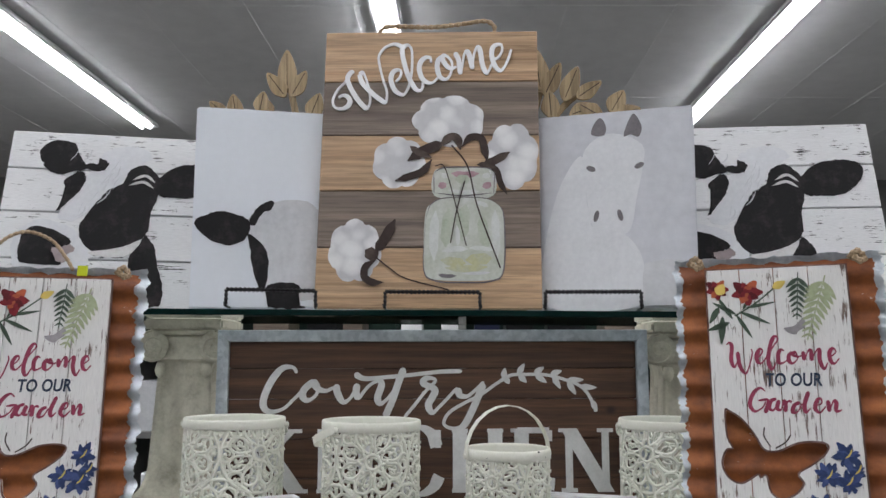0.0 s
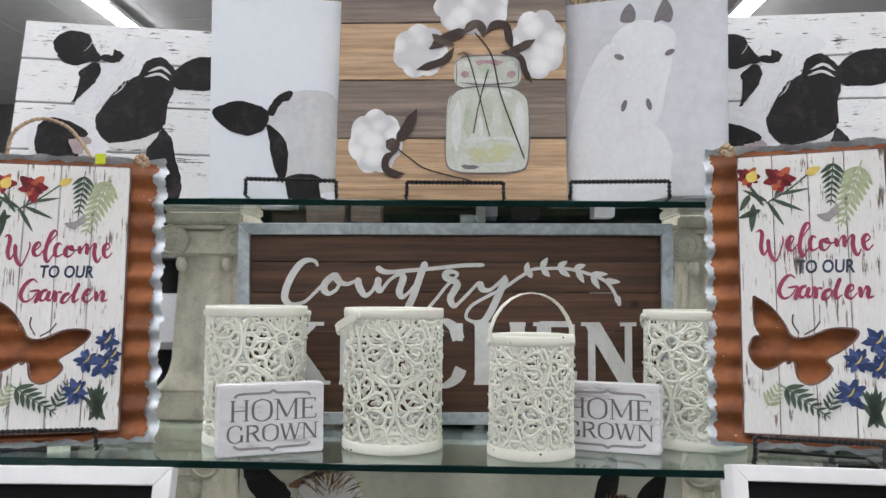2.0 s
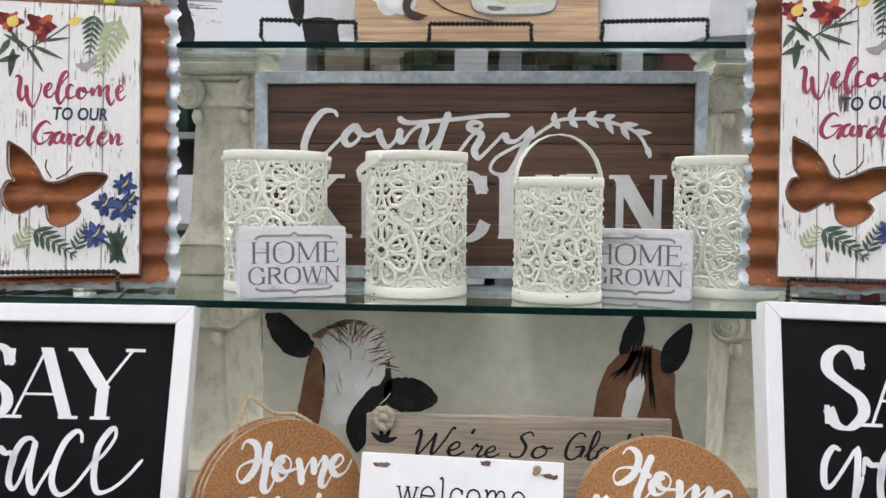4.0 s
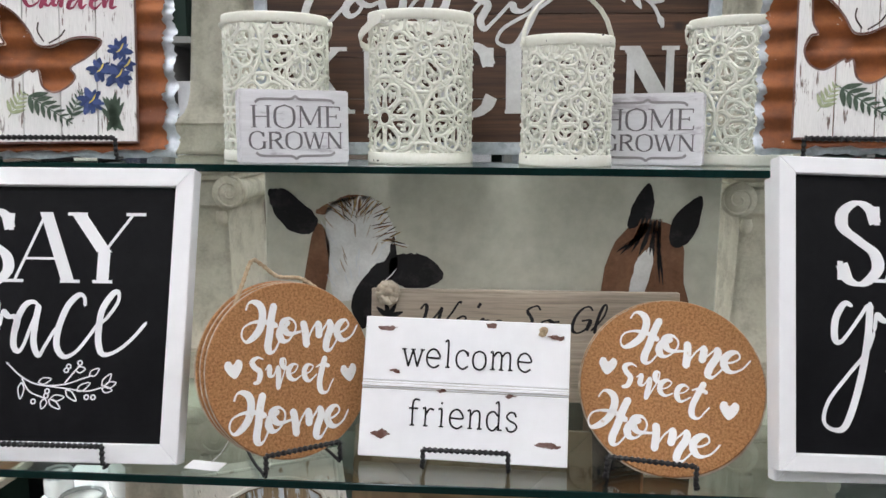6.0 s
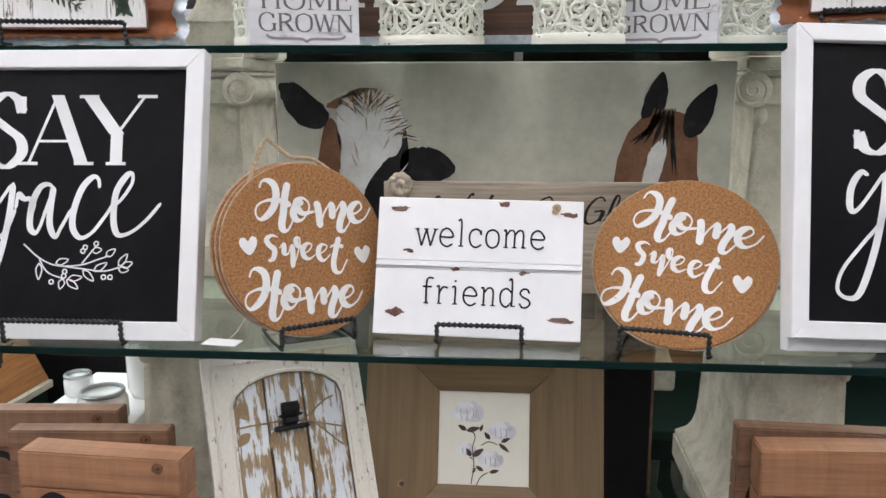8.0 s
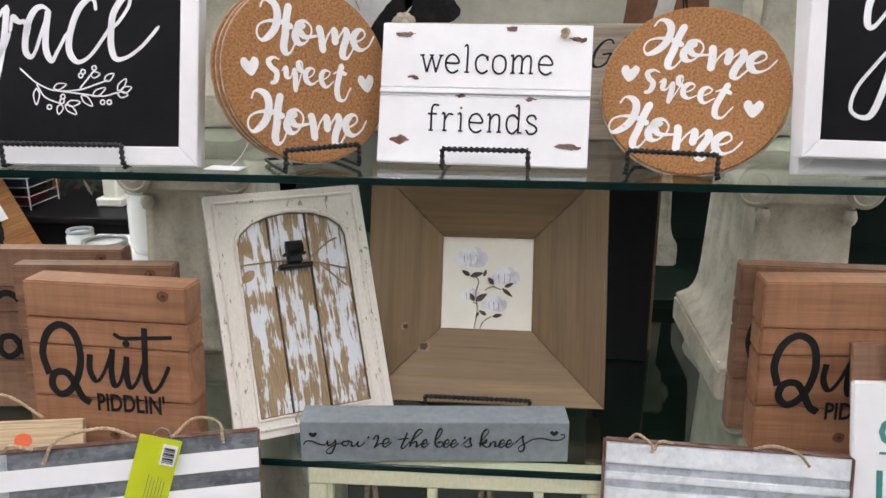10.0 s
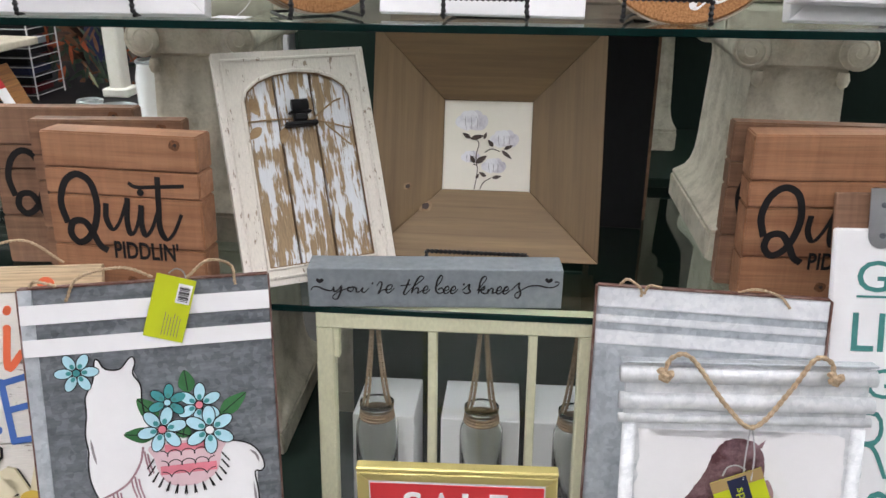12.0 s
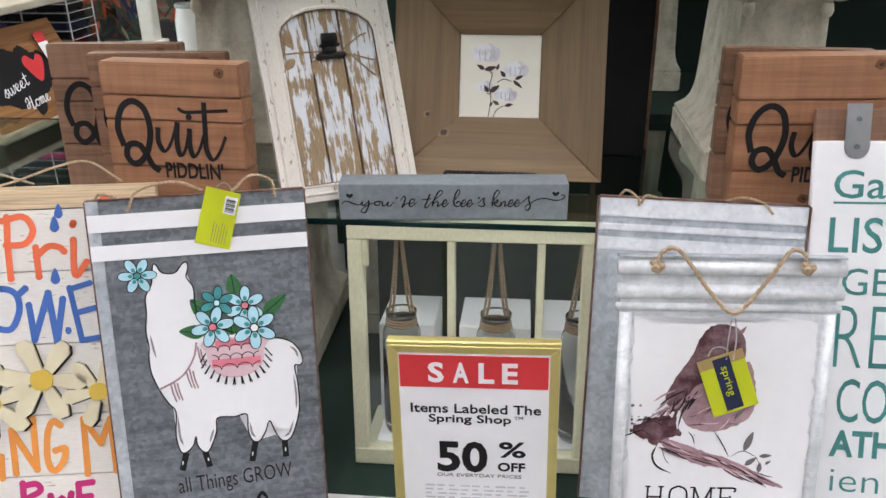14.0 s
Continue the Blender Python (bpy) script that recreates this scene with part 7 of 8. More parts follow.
L(((-73, 29), (-66, 31), (-64, 37), (-70, 36), (-73, 29), (-70, 24), (-60, 32)))
L(((-38, 47), (-42, 36), (-47, 24), (-44, 22), (-38, 29)), ((-52, 36), (-36, 38)))
L(((-38, 29), (-27, 39), (-17, 49), (-21, 52), (-26, 47), (-33, 32), (-35, 24)), ((-35, 27), (-27, 33), (-25, 29), (-26, 24), (-18, 30)))
for x in (-18, 13, 23, 91, 101):
    L(((x, 28), (x + 7, 31), (x + 6, 36), (x + 2, 33), (x, 26), (x + 4, 24), (x + 11, 31)))
L(((-1, 33), (6, 40), (11, 50), (8, 53), (3, 44), (1, 29), (6, 24), (12, 27), (10, 33), (4, 30)))
L(((43, 41), (42, 37)))
L(((40, 29), (46, 35), (51, 39), (50, 32), (52, 27), (46, 24), (41, 27)))
L(((62, 29), (69, 38), (76, 49), (72, 52), (67, 44), (64, 24)), ((66, 30), (73, 36), (72, 31), (67, 29), (74, 24), (81, 30)))
L(((79, 32), (78, 24)), ((78, 26), (83, 33), (86, 31), (85, 25), (91, 27)))
L(((113, 30), (121, 39), (125, 42), (124, 36), (127, 25), (124, 18), (120, 18), (119, 24), (129, 31), (140, 37), (153, 38), (166, 35), (177, 36), (183, 41), (182, 44), (177, 44)))
for x, z in ((-0.171, 0.042), (0.168, 0.045)):
    part("heart", blob([(x, z - 0.003), (x - 0.006, z + 0.002), (x - 0.003, z + 0.005), (x, z + 0.003), (x + 0.003, z + 0.005), (x + 0.006, z + 0.002)], steps=3), INK, t, "small black heart")

t = thing("dark_board", lean(0.192, 1.42, ZL, -4, 4), "tall black board leaning behind the deep frame", "board")
part("panel", box(-0.045, 0.045, 0, 0.02, 0, 0.385, 0.002), BLACK, t)
t = thing("dark_board", lean(0.196, 1.47, ZL, -4, 4), "dark brown board leaning behind a black one", "board")
part("panel", box(-0.055, 0.055, 0, 0.02, 0, 0.392, 0.002), STAINED_DARK, t)

# ---------------------------------------------------------------- signs leaning on the front ledge
ZD = 0.1345


def hang_tag(parent, x, z, turn, barcode):
    c = part("hang_tag", box(-0.027, 0.027, 0, 0.0008, -0.092, 0, 0.0003), LIME, parent, "lime green card tag")
    c.matrix_local = pose(x, -0.012, z) @ pose(0, 0, 0, 4, turn, 0)
    part("chain", tube([(-0.012, 0.004, 0.002), (-0.004, 0.006, 0.010), (0.006, 0.006, 0.008), (0.012, 0.004, 0.0)], 0.0010, None, 5, 4, False, True, 0.5, 0.0025), CHROME, c)
    if barcode:
        part("sticker", box(0.005, 0.024, -0.0006, 0, -0.036, -0.008, 0), PAPER, c)
        bm = bmesh.new()
        for i in range(10):
            box(0.0075, 0.0215, -0.0010, -0.0006, -0.0330 + 0.0022 * i, -0.0322 + 0.0022 * i + 0.0005 * (i % 3), 0, bm)
        part("printed_bars", bm, INK, c)
        bm = bmesh.new()
        for i in range(6):
            box(-0.004 + 0.0042 * i, -0.0032 + 0.0042 * i, -0.0005, 0, -0.086, -0.052 - 0.003 * (i % 3), 0, bm)
        part("printed_lines", bm, GREY_INK, c)
    else:
        part("kraft_corner", box(-0.027, 0.027, -0.0005, 0, -0.016, 0, 0), KRAFT, c)
        part("navy_band", box(-0.010, 0.010, -0.0008, 0, -0.088, -0.004, 0), NAVY, c)
        text(c, "lettering", "spring", 0.0, -0.042, 0.048, 0.011, LIME, 0, 0, -90, -0.0014, "pale lettering reading spring")
    return c


t = thing("flower_sign", lean(-0.4803, 0.8225, ZD, 17.0, 13.4, 0.7), "grey zinc sign with a plain white shape and blue flowers", "sign")
W, H = 0.330, 0.548
part("zinc_panel", box(-W / 2, W / 2, 0, 0.004, 0, H, 0.0012), ZINC_DARK, t, "dark mottled zinc panel")
part("side_fold", box(-W / 2 - 0.002, -W / 2 + 0.018, -0.002, 0.012, 0, H, 0.001), ZINC, t)
for x in (-W / 2 - 0.0026, W / 2):
    part("rusty_rim", box(x, x + 0.0026, -0.0025, 0.014, 0, H, 0.0006), RUST_EDGE, t)
part("rusty_rim", box(-W / 2, W / 2, -0.0015, 0.014, H, H + 0.0024, 0.0006), RUST_EDGE, t)
for a, b in ((0.503, 0.530), (0.458, 0.482)):
    part("stripe", box(-W / 2, W / 2, -0.0030, -0.0022, a - 0.003, b - 0.003, 0), PAPER, t, "white painted stripe")
body = [(-0.076, 0.444), (-0.071, 0.442), (-0.064, 0.430), (-0.045, 0.428), (-0.033, 0.441), (-0.026, 0.444), (-0.024, 0.435), (-0.028, 0.420), (-0.019, 0.402), (-0.019, 0.375), (-0.011, 0.350), (0.030, 0.325), (0.074, 0.310), (0.106, 0.306), (0.127, 0.297), (0.139, 0.281), (0.143, 0.264), (0.138, 0.256), (0.129, 0.255), (0.132, 0.225), (0.131, 0.179), (0.119, 0.140), (0.109, 0.127), (0.098, 0.128), (0.089, 0.143), (0.081, 0.164)]
body += [(0.072, 0.144), (0.061, 0.130), (0.050, 0.134), (0.045, 0.153), (0.045, 0.180), (0.025, 0.178), (-0.002, 0.179), (-0.006, 0.155), (-0.020, 0.124), (-0.030, 0.123), (-0.038, 0.136), (-0.039, 0.151), (-0.045, 0.135), (-0.057, 0.125), (-0.066, 0.129), (-0.070, 0.158), (-0.066, 0.197), (-0.076, 0.213), (-0.088, 0.238), (-0.097, 0.267), (-0.098, 0.294), (-0.096, 0.311), (-0.098, 0.337), (-0.094, 0.366), (-0.093, 0.392), (-0.082, 0.412), (-0.079, 0.430)]
part("white_shape", blob(body, -0.0012), PAPER, t, "plain white painted shape")
loop = spline(body, True, 4)
part("dark_outline", ribbon([(v.x, v.y) for v in loop] + [(loop[0].x, loop[0].y)], 0.0020, -0.0018, 0.0005, None, 1), INK, t, "dark painted outline")
for q in ([(0.136, 0.270), (0.132, 0.282), (0.124, 0.290)], [(0.126, 0.240), (0.128, 0.205), (0.126, 0.180)], [(0.120, 0.160), (0.112, 0.140), (0.102, 0.133)], [(0.049, 0.165), (0.051, 0.146), (0.056, 0.138)], [(-0.010, 0.160), (-0.018, 0.138)], [(-0.064, 0.190), (-0.064, 0.155), (-0.060, 0.138)], [(-0.092, 0.330), (-0.090, 0.310), (-0.087, 0.292)]):
    part("grey_stroke", ribbon(q, 0.0034, -0.0016, 0.0003, taper=True), MID_GREY, t, "soft grey painted stroke")
for x0, z0, x1, z1 in ((-0.057, 0.124, -0.066, 0.094), (-0.027, 0.122, -0.022, 0.095), (0.055, 0.130, 0.047, 0.096), (0.103, 0.126, 0.103, 0.097)):
    part("dark_peg", ribbon([(x0, z0), (x1, z1)], 0.0100, -0.0015), INK, t)
    part("pale_fleck", ribbon([(x1 + 0.15 * (x0 - x1), z1 + 0.010), (x1 + 0.3 * (x0 - x1), z1 + 0.017)], 0.0022, -0.0019, 0.0003, taper=True), PAPER, t)
part("saddle_cloth", blob([(-0.010, 0.312), (0.084, 0.312), (0.083, 0.290), (0.076, 0.264), (0.058, 0.250), (0.034, 0.246), (0.012, 0.250), (-0.003, 0.266), (-0.009, 0.290)], -0.0022), PALE_PINK, t, "pale pink patterned saddle cloth")
for a, b, x0, x1 in ((0.300, 0.311, 0.006, 0.072), (0.266, 0.279, -0.002, 0.076)):
    part("cloth_band", box(x0, x1, -0.0026, -0.0021, a, b, 0), PINK, t, "bright pink band")
for z, n2 in ((0.298, 4), (0.283, 4), (0.266, 3)):
    q = []
    for i in range(n2 * 8 + 1):
        u = i / (n2 * 8)
        q.append((0.000 + 0.074 * u + 0.004 * math.sin(2 * math.pi * n2 * u), z + 0.0045 * math.cos(2 * math.pi * n2 * u)))
    part("looped_line", ribbon(q, 0.0013, -0.0028, 0.0003, None, 2), INK, t)
for i in range(14):
    a = radians(178 + 184 * i / 13)
    x, z = 0.037 + 0.047 * math.cos(a), 0.290 + 0.043 * math.sin(a)
    for d in (-9, 8):
        part("tassel", ribbon([(x, z), (x + 0.017 * math.cos(a + radians(d)) * 0.6, z - 0.014)], 0.0019, -0.0027, 0.0003, None, 1), INK, t)
bm = bmesh.new()
ribbon([(-0.023, 0.311), (-0.029, 0.287), (-0.045, 0.262), (-0.063, 0.249), (-0.088, 0.238)], 0.0030, -0.0023, bm=bm)
for x, z, ln in ((-0.022, 0.304, 0.036), (-0.018, 0.300, 0.030), (-0.038, 0.268, 0.034), (-0.033, 0.264, 0.030), (-0.043, 0.264, 0.028), (-0.064, 0.248, 0.030), (-0.059, 0.246, 0.030), (-0.069, 0.244, 0.030)):
    ribbon([(x, z), (x + 0.002, z - ln * 0.5), (x + 0.006, z - ln)], 0.0024, -0.0022, bm=bm)
part("tassel_cord", bm, ROSE, t)


def petal_flower(t, x, z, r, mat, heart, n=6, start=0, y=-0.0020):
    """A flower of round petals, each with a dark outline."""
    for i in range(n):
        a = 360 / n * i + start
        c, s = math.cos(radians(a)), math.sin(radians(a))
        edge = part("petal_outline", blob(oval(x + 0.60 * r * c, z + 0.60 * r * s, 0.43 * r, 0.27 * r, a, 10), y - 0.00010 * i, 0.0003, steps=3), INK, t)
        part("petal", blob(oval(x + 0.60 * r * c, z + 0.60 * r * s, 0.39 * r, 0.23 * r, a, 10), y - 0.00010 * i - 0.0003, 0.0002, steps=3), mat, edge)
        part("petal_shade", blob(oval(x + 0.36 * r * c, z + 0.36 * r * s, 0.13 * r, 0.10 * r, a, 8), y - 0.00010 * i - 0.0004, 0.0002, steps=2), TEAL_PETAL if mat is SKY_PETAL else TEAL, edge)
    part("flower_heart_outline", blob(oval(x, z, r * 0.20, r * 0.20, 0, 8), y - 0.0014), INK, t)
    part("flower_heart", blob(oval(x, z, r * 0.16, r * 0.16, 0, 8), y - 0.0018), heart, t)


for x, z, ln, wd, a in ((-0.006, 0.326, 0.042, 0.022, 172), (0.0, 0.352, 0.040, 0.024, 130), (0.044, 0.385, 0.034, 0.022, 95), (0.086, 0.348, 0.048, 0.022, 38), (0.032, 0.318, 0.022, 0.020, 80)):
    leaf = part("painted_leaf", blob(leaf_shape(x, z, ln, wd, a), -0.0017, steps=4), LEAF_BRIGHT, t, "green painted leaf")
    part("leaf_vein", ribbon([(x + 0.1 * ln * math.cos(radians(a)), z + 0.1 * ln * math.sin(radians(a))), (x + ln * math.cos(radians(a)), z + ln * math.sin(radians(a)))], 0.0012, -0.0019, 0.0003, None, 1), INK, leaf)
petal_flower(t, -0.101, 0.428, 0.029, SKY_PETAL, TEAL_PETAL, 6, 0)
petal_flower(t, 0.015, 0.374, 0.027, TEAL_PETAL, SKY_PETAL, 6, 20, -0.0026)
petal_flower(t, 0.058, 0.366, 0.032, SKY_PETAL, PINK, 6, 25, -0.0022)
petal_flower(t, 0.005, 0.335, 0.034, SKY_PETAL, PINK, 6, 10, -0.0034)
petal_flower(t, 0.070, 0.328, 0.036, SKY_PETAL, PAPER, 6, 30, -0.0042)
text(t, "lettering", "all Things GROW", 0.018, 0.066, 0.186, 0.036, INK, 0, -0.006, 2, label="black lettering reading all Things GROW")
part("swash", ribbon([(-0.03, 0.010), (0.0, 0.032), (0.014, 0.024), (0.04, 0.012), (0.056, 0.036), (0.064, 0.030), (0.07, 0.012)], 0.006, -0.0016, taper=True), INK, t)
hang_tag(t, 0.043, 0.555, 17, True)
rope(t, "twine_tie", [(-0.105, -0.003, 0.530), (-0.085, -0.006, 0.562), (-0.03, -0.004, 0.572), (0.01, -0.003, 0.556)], 0.0022, "jute hanging twine")
rope(t, "twine_tie", [(0.055, -0.003, 0.552), (0.085, -0.006, 0.575), (0.115, -0.004, 0.566), (0.120, -0.005, 0.538)], 0.0022, "jute hanging twine")
rope(t, "twine_tie", [(-0.150, 0.003, 0.552), (-0.140, -0.006, 0.560), (-0.115, -0.003, 0.552)], 0.0022)

t = thing("zinc_sign", lean(0.2702, 0.9152, ZD, -3.2, 12.5, 0.2), "ribbed pale zinc sign with a twine hanger", "sign")
W, H = 0.319, 0.527
part("zinc_panel", box(-W / 2, W / 2, 0, 0.010, 0, H, 0.001), ZINC, t)
for a, b in ((0.496, 0.5268), (0.474, 0.486), (0.442, 0.464)):
    part("stripe", box(-W / 2, W / 2, -0.0022, 0.001, a, b, 0.0016, None, 2), ZINC_STRIPE, t, "whitened level stripe")
for x in (-W / 2 - 0.003, W / 2):
    part("rusty_rim", box(x, x + 0.003, -0.004, 0.014, 0, H, 0.0006), RUST_EDGE, t)
part("rusty_rim", box(-W / 2, W / 2, -0.002, 0.012, H, H + 0.0025, 0.0006), RUST_EDGE, t)
rope(t, "twine_tie", [(-0.128, 0.004, 0.530), (-0.118, -0.004, 0.540), (-0.100, -0.006, 0.528), (-0.098, -0.004, 0.516)], 0.0020)
rope(t, "twine_tie", [(-0.095, -0.004, 0.520), (-0.088, -0.006, 0.533), (-0.07, 0.0, 0.530)], 0.0020)
rope(t, "twine_tie", [(0.035, 0.002, 0.530), (0.06, -0.002, 0.537), (0.09, -0.005, 0.530), (0.105, -0.006, 0.514)], 0.0020, "jute hanging twine")

t = thing("ink_print_sign", lean(0.2961, 0.7753, ZD, 3.2, 11.0, 0.1) @ Matrix.Diagonal((1, 1, 1.008, 1)), "zinc-framed white sign with a plain plum shape and rope", "sign")
W, H = 0.315, 0.500
part("zinc_panel", box(-W / 2 + 0.006, W / 2 - 0.006, 0, 0.006, 0, H, 0.001), ZINC_PALE, t)
for z, r in ((0.482, 0.011), (0.447, 0.011), (0.424, 0.006)):
    part("rib", tube([(-W / 2, 0.001, z), (W / 2, 0.001, z)], r, None, 14, 1, False, False), ZINC_PALE, t, smooth=True)
part("top_lip", box(-W / 2, W / 2, -0.006, 0.012, H - 0.003, H, 0.0006), ZINC, t)
for s in (-1, 1):
    part("side_rib", tube([(s * (W / 2 - 0.014), 0.001, 0), (s * (W / 2 - 0.014), 0.001, 0.415)], 0.009, None, 12, 1, False, False), ZINC_PALE, t, smooth=True)
rnd = random.Random(12)
edge = []
for a, b, n in (((-0.130, 0.01), (0.132, 0.01), 10), ((0.132, 0.01), (0.132, 0.405), 26), ((0.132, 0.405), (-0.130, 0.405), 22), ((-0.130, 0.405), (-0.130, 0.01), 26)):
    for i in range(n):
        k = i / n
        edge.append((a[0] + (b[0] - a[0]) * k + rnd.uniform(-0.005, 0.005), a[1] + (b[1] - a[1]) * k + rnd.uniform(-0.006, 0.006)))
part("painted_sheet", blob(edge, -0.0014, smooth=False), PAPER, t, "white paint with feathered edges")
part("rose_shape", blob([(-0.052, 0.280), (-0.040, 0.306), (-0.020, 0.314), (0.033, 0.344), (0.046, 0.319), (0.052, 0.281), (0.040, 0.255), (0.014, 0.239), (-0.018, 0.234), (-0.043, 0.242), (-0.055, 0.261)], -0.0018, wobble=0.003), ROSE, t, "plain rose watercolour shape")
part("dark_shape", blob([(-0.042, 0.358), (-0.036, 0.376), (-0.025, 0.393), (-0.009, 0.400), (0.012, 0.397), (0.025, 0.385), (0.030, 0.366), (0.026, 0.344), (-0.010, 0.318), (-0.036, 0.306), (-0.050, 0.282), (-0.064, 0.264), (-0.079, 0.285), (-0.068, 0.313), (-0.053, 0.338)], -0.0022, wobble=0.002), PLUM, t, "plain dark plum shape")
part("dark_shape", blob([(0.019, 0.390), (0.029, 0.398), (0.025, 0.387)], -0.0021, smooth=False), PLUM, t)
part("branch_shape", blob([(-0.092, 0.225), (-0.063, 0.218), (-0.030, 0.207), (-0.012, 0.200), (0.024, 0.189), (0.061, 0.170), (0.102, 0.148), (0.077, 0.151), (0.040, 0.166), (0.004, 0.177), (-0.029, 0.182), (-0.051, 0.195), (-0.073, 0.206)], -0.0019, wobble=0.003), ROSE, t, "plain rose branch shape")
part("dark_clump", blob([(-0.128, 0.234), (-0.110, 0.246), (-0.083, 0.258), (-0.063, 0.255), (-0.061, 0.241), (-0.049, 0.230), (-0.074, 0.222), (-0.091, 0.212), (-0.116, 0.225)], -0.0021, wobble=0.005), PLUM, t, "dark plum ink clump")
rnd = random.Random(44)


def ink(x, z, a, ln, w, mat, y):
    a = radians(a)
    q = [(x, z), (x + 0.5 * ln * math.cos(a) + rnd.uniform(-0.002, 0.002), z + 0.5 * ln * math.sin(a) + rnd.uniform(-0.002, 0.002)), (x + ln * math.cos(a), z + ln * math.sin(a))]
    part("ink_stroke", ribbon(q, w, y, 0.0003, None, 3, taper=True), mat, t)


for i in range(34):
    k = rnd.random()
    ink(-0.085 + 0.155 * k, 0.218 - 0.052 * k + rnd.uniform(-0.012, 0.005), -24 + rnd.uniform(-8, 8), rnd.uniform(0.02, 0.05), rnd.uniform(0.0010, 0.0030), (PLUM, DARK_FUR, PLUM, PALE_PINK)[i % 4], -0.0024 - 0.00002 * i)
for i in range(30):
    k = rnd.random()
    ink(-0.052 - 0.020 * k + rnd.uniform(-0.012, 0.03), 0.300 - 0.030 * k, 235 + rnd.uniform(-25, 25), rnd.uniform(0.015, 0.045), rnd.uniform(0.0010, 0.0036), (PLUM, DARK_FUR, ROSE)[i % 3], -0.0026 - 0.00002 * i)
for i in range(18):
    ink(rnd.uniform(-0.04, 0.045), rnd.uniform(0.245, 0.30), 205 + rnd.uniform(-25, 40), rnd.uniform(0.012, 0.035), rnd.uniform(0.0008, 0.0022), (PLUM, GREY_INK, PALE_PINK)[i % 3], -0.0027 - 0.00002 * i)
for i in range(14):
    ink(rnd.uniform(-0.115, -0.06), rnd.uniform(0.225, 0.255), rnd.uniform(150, 280), rnd.uniform(0.012, 0.030), rnd.uniform(0.0008, 0.0022), (DARK_FUR, PLUM)[i % 2], -0.0030 - 0.00002 * i)
for q, w in (([(-0.043, 0.234), (-0.036, 0.226), (-0.032, 0.213)], 0.0016), ([(-0.006, 0.238), (0.008, 0.216), (0.020, 0.194)], 0.0018), ([(-0.087, 0.212), (-0.093, 0.194), (-0.085, 0.177), (-0.063, 0.166)], 0.0030), ([(-0.080, 0.208), (-0.074, 0.190), (-0.066, 0.180)], 0.0010), ([(0.020, 0.194), (0.039, 0.205), (0.059, 0.195), (0.066, 0.182)], 0.0010)):
    part("ink_line", ribbon(q, w, -0.0034, 0.0003, taper=True), DARK_FUR, t)
for x, z, ln, wd, a in ((0.041, 0.205, 0.033, 0.010, 70), (0.044, 0.182, 0.020, 0.008, 38), (0.065, 0.171, 0.016, 0.007, 85), (0.064, 0.197, 0.018, 0.006, 5), (0.074, 0.184, 0.010, 0.004, 40)):
    part("ink_leaf", blob(leaf_shape(x, z, ln, wd, a), -0.0030, 0.0003, steps=3), GREY_INK, t)
for i in range(26):
    x, z = rnd.gauss(-0.105, 0.022), rnd.gauss(0.250, 0.014)
    rr = rnd.uniform(0.0008, 0.0034)
    part("ink_spot", blob(oval(max(-0.126, x), z, rr, rr * rnd.uniform(0.6, 1.0), 0, 7), -0.0020, 0.0003, steps=2), (GREY_INK, INK, ROSE)[i % 3], t)
for i, ch in enumerate("HOME"):
    roman(t, "letter", ch, -0.086 + 0.036 * i, 0.126, 0.036 if ch == "M" else 0.032, 0.036, 0.0034, INK, -0.0020, 0.0005, 0.11, "thin black seriffed letter", uniform=True)
rope(t, "hanging_rope", [(-0.107, -0.013, 0.490), (-0.098, -0.012, 0.508), (-0.075, -0.014, 0.508), (-0.03, -0.020, 0.450), (0.005, -0.022, 0.424), (0.045, -0.020, 0.470), (0.075, -0.014, 0.510), (0.095, -0.012, 0.506), (0.100, -0.013, 0.490)], 0.0030, "thick jute hanging rope")
for x in (-0.107, 0.100):
    part("rope_knot", tube([(x - 0.007, -0.014, 0.494), (x, -0.020, 0.486), (x + 0.008, -0.016, 0.490), (x + 0.002, -0.014, 0.480), (x - 0.006, -0.018, 0.486)], 0.0045, None, 6, 4, False, True, 0.25, 0.008), TWINE, t)
c = hang_tag(t, -0.014, 0.362, -21, False)
c.matrix_local = pose(-0.014, -0.026, 0.362) @ pose(0, 0, 0, 4, -21, 0) @ Matrix.Diagonal((1.22, 1, 1.0, 1))
part("ball_chain", tube([(-0.004, -0.026, 0.356), (-0.002, -0.022, 0.385), (0.002, -0.022, 0.424), (0.008, -0.024, 0.390), (0.006, -0.026, 0.356)], 0.0010, None, 5, 4, False, True, 0.5, 0.0028), CHROME, t)

t = thing("garden_list_sign", lean(0.6089, 0.8816, ZD, -3.7, 14.9, -2.2), "white wooden list sign with teal lettering and metal hanger tabs", "sign")
part("board", box(-0.157, 0.16, 0, 0.012, 0, 0.637, 0.003), WHITE, t)
tab = part("hanger_tab", blob([(-0.114, 0.693), (-0.078, 0.693)] + [(-0.096 + 0.018 * math.cos(radians(-18 * k)), 0.628 + 0.018 * math.sin(radians(-18 * k))) for k in range(11)], -0.0025, 0.002, False), CHROME, t, "dull metal hanger tab")
for z in (0.670, 0.628):
    part("rivet", tube([(-0.096, -0.0045, z), (-0.096, -0.0015, z)], 0.004, None, 10, 1, False, False), ZINC_DARK, tab)
part("rear_board", box(-0.154, 0.15, 0.014, 0.024, 0.60, 0.686, 0.002), STAINED_DARK, t)
text(t, "lettering", "Ga", -0.0865, 0.571, 0.075, 0.044, TEAL, 0, 0.004, 0, label="teal lettering")
part("rule", box(-0.123, 0.10, -0.0012, 0, 0.541, 0.544, 0), TEAL, t)
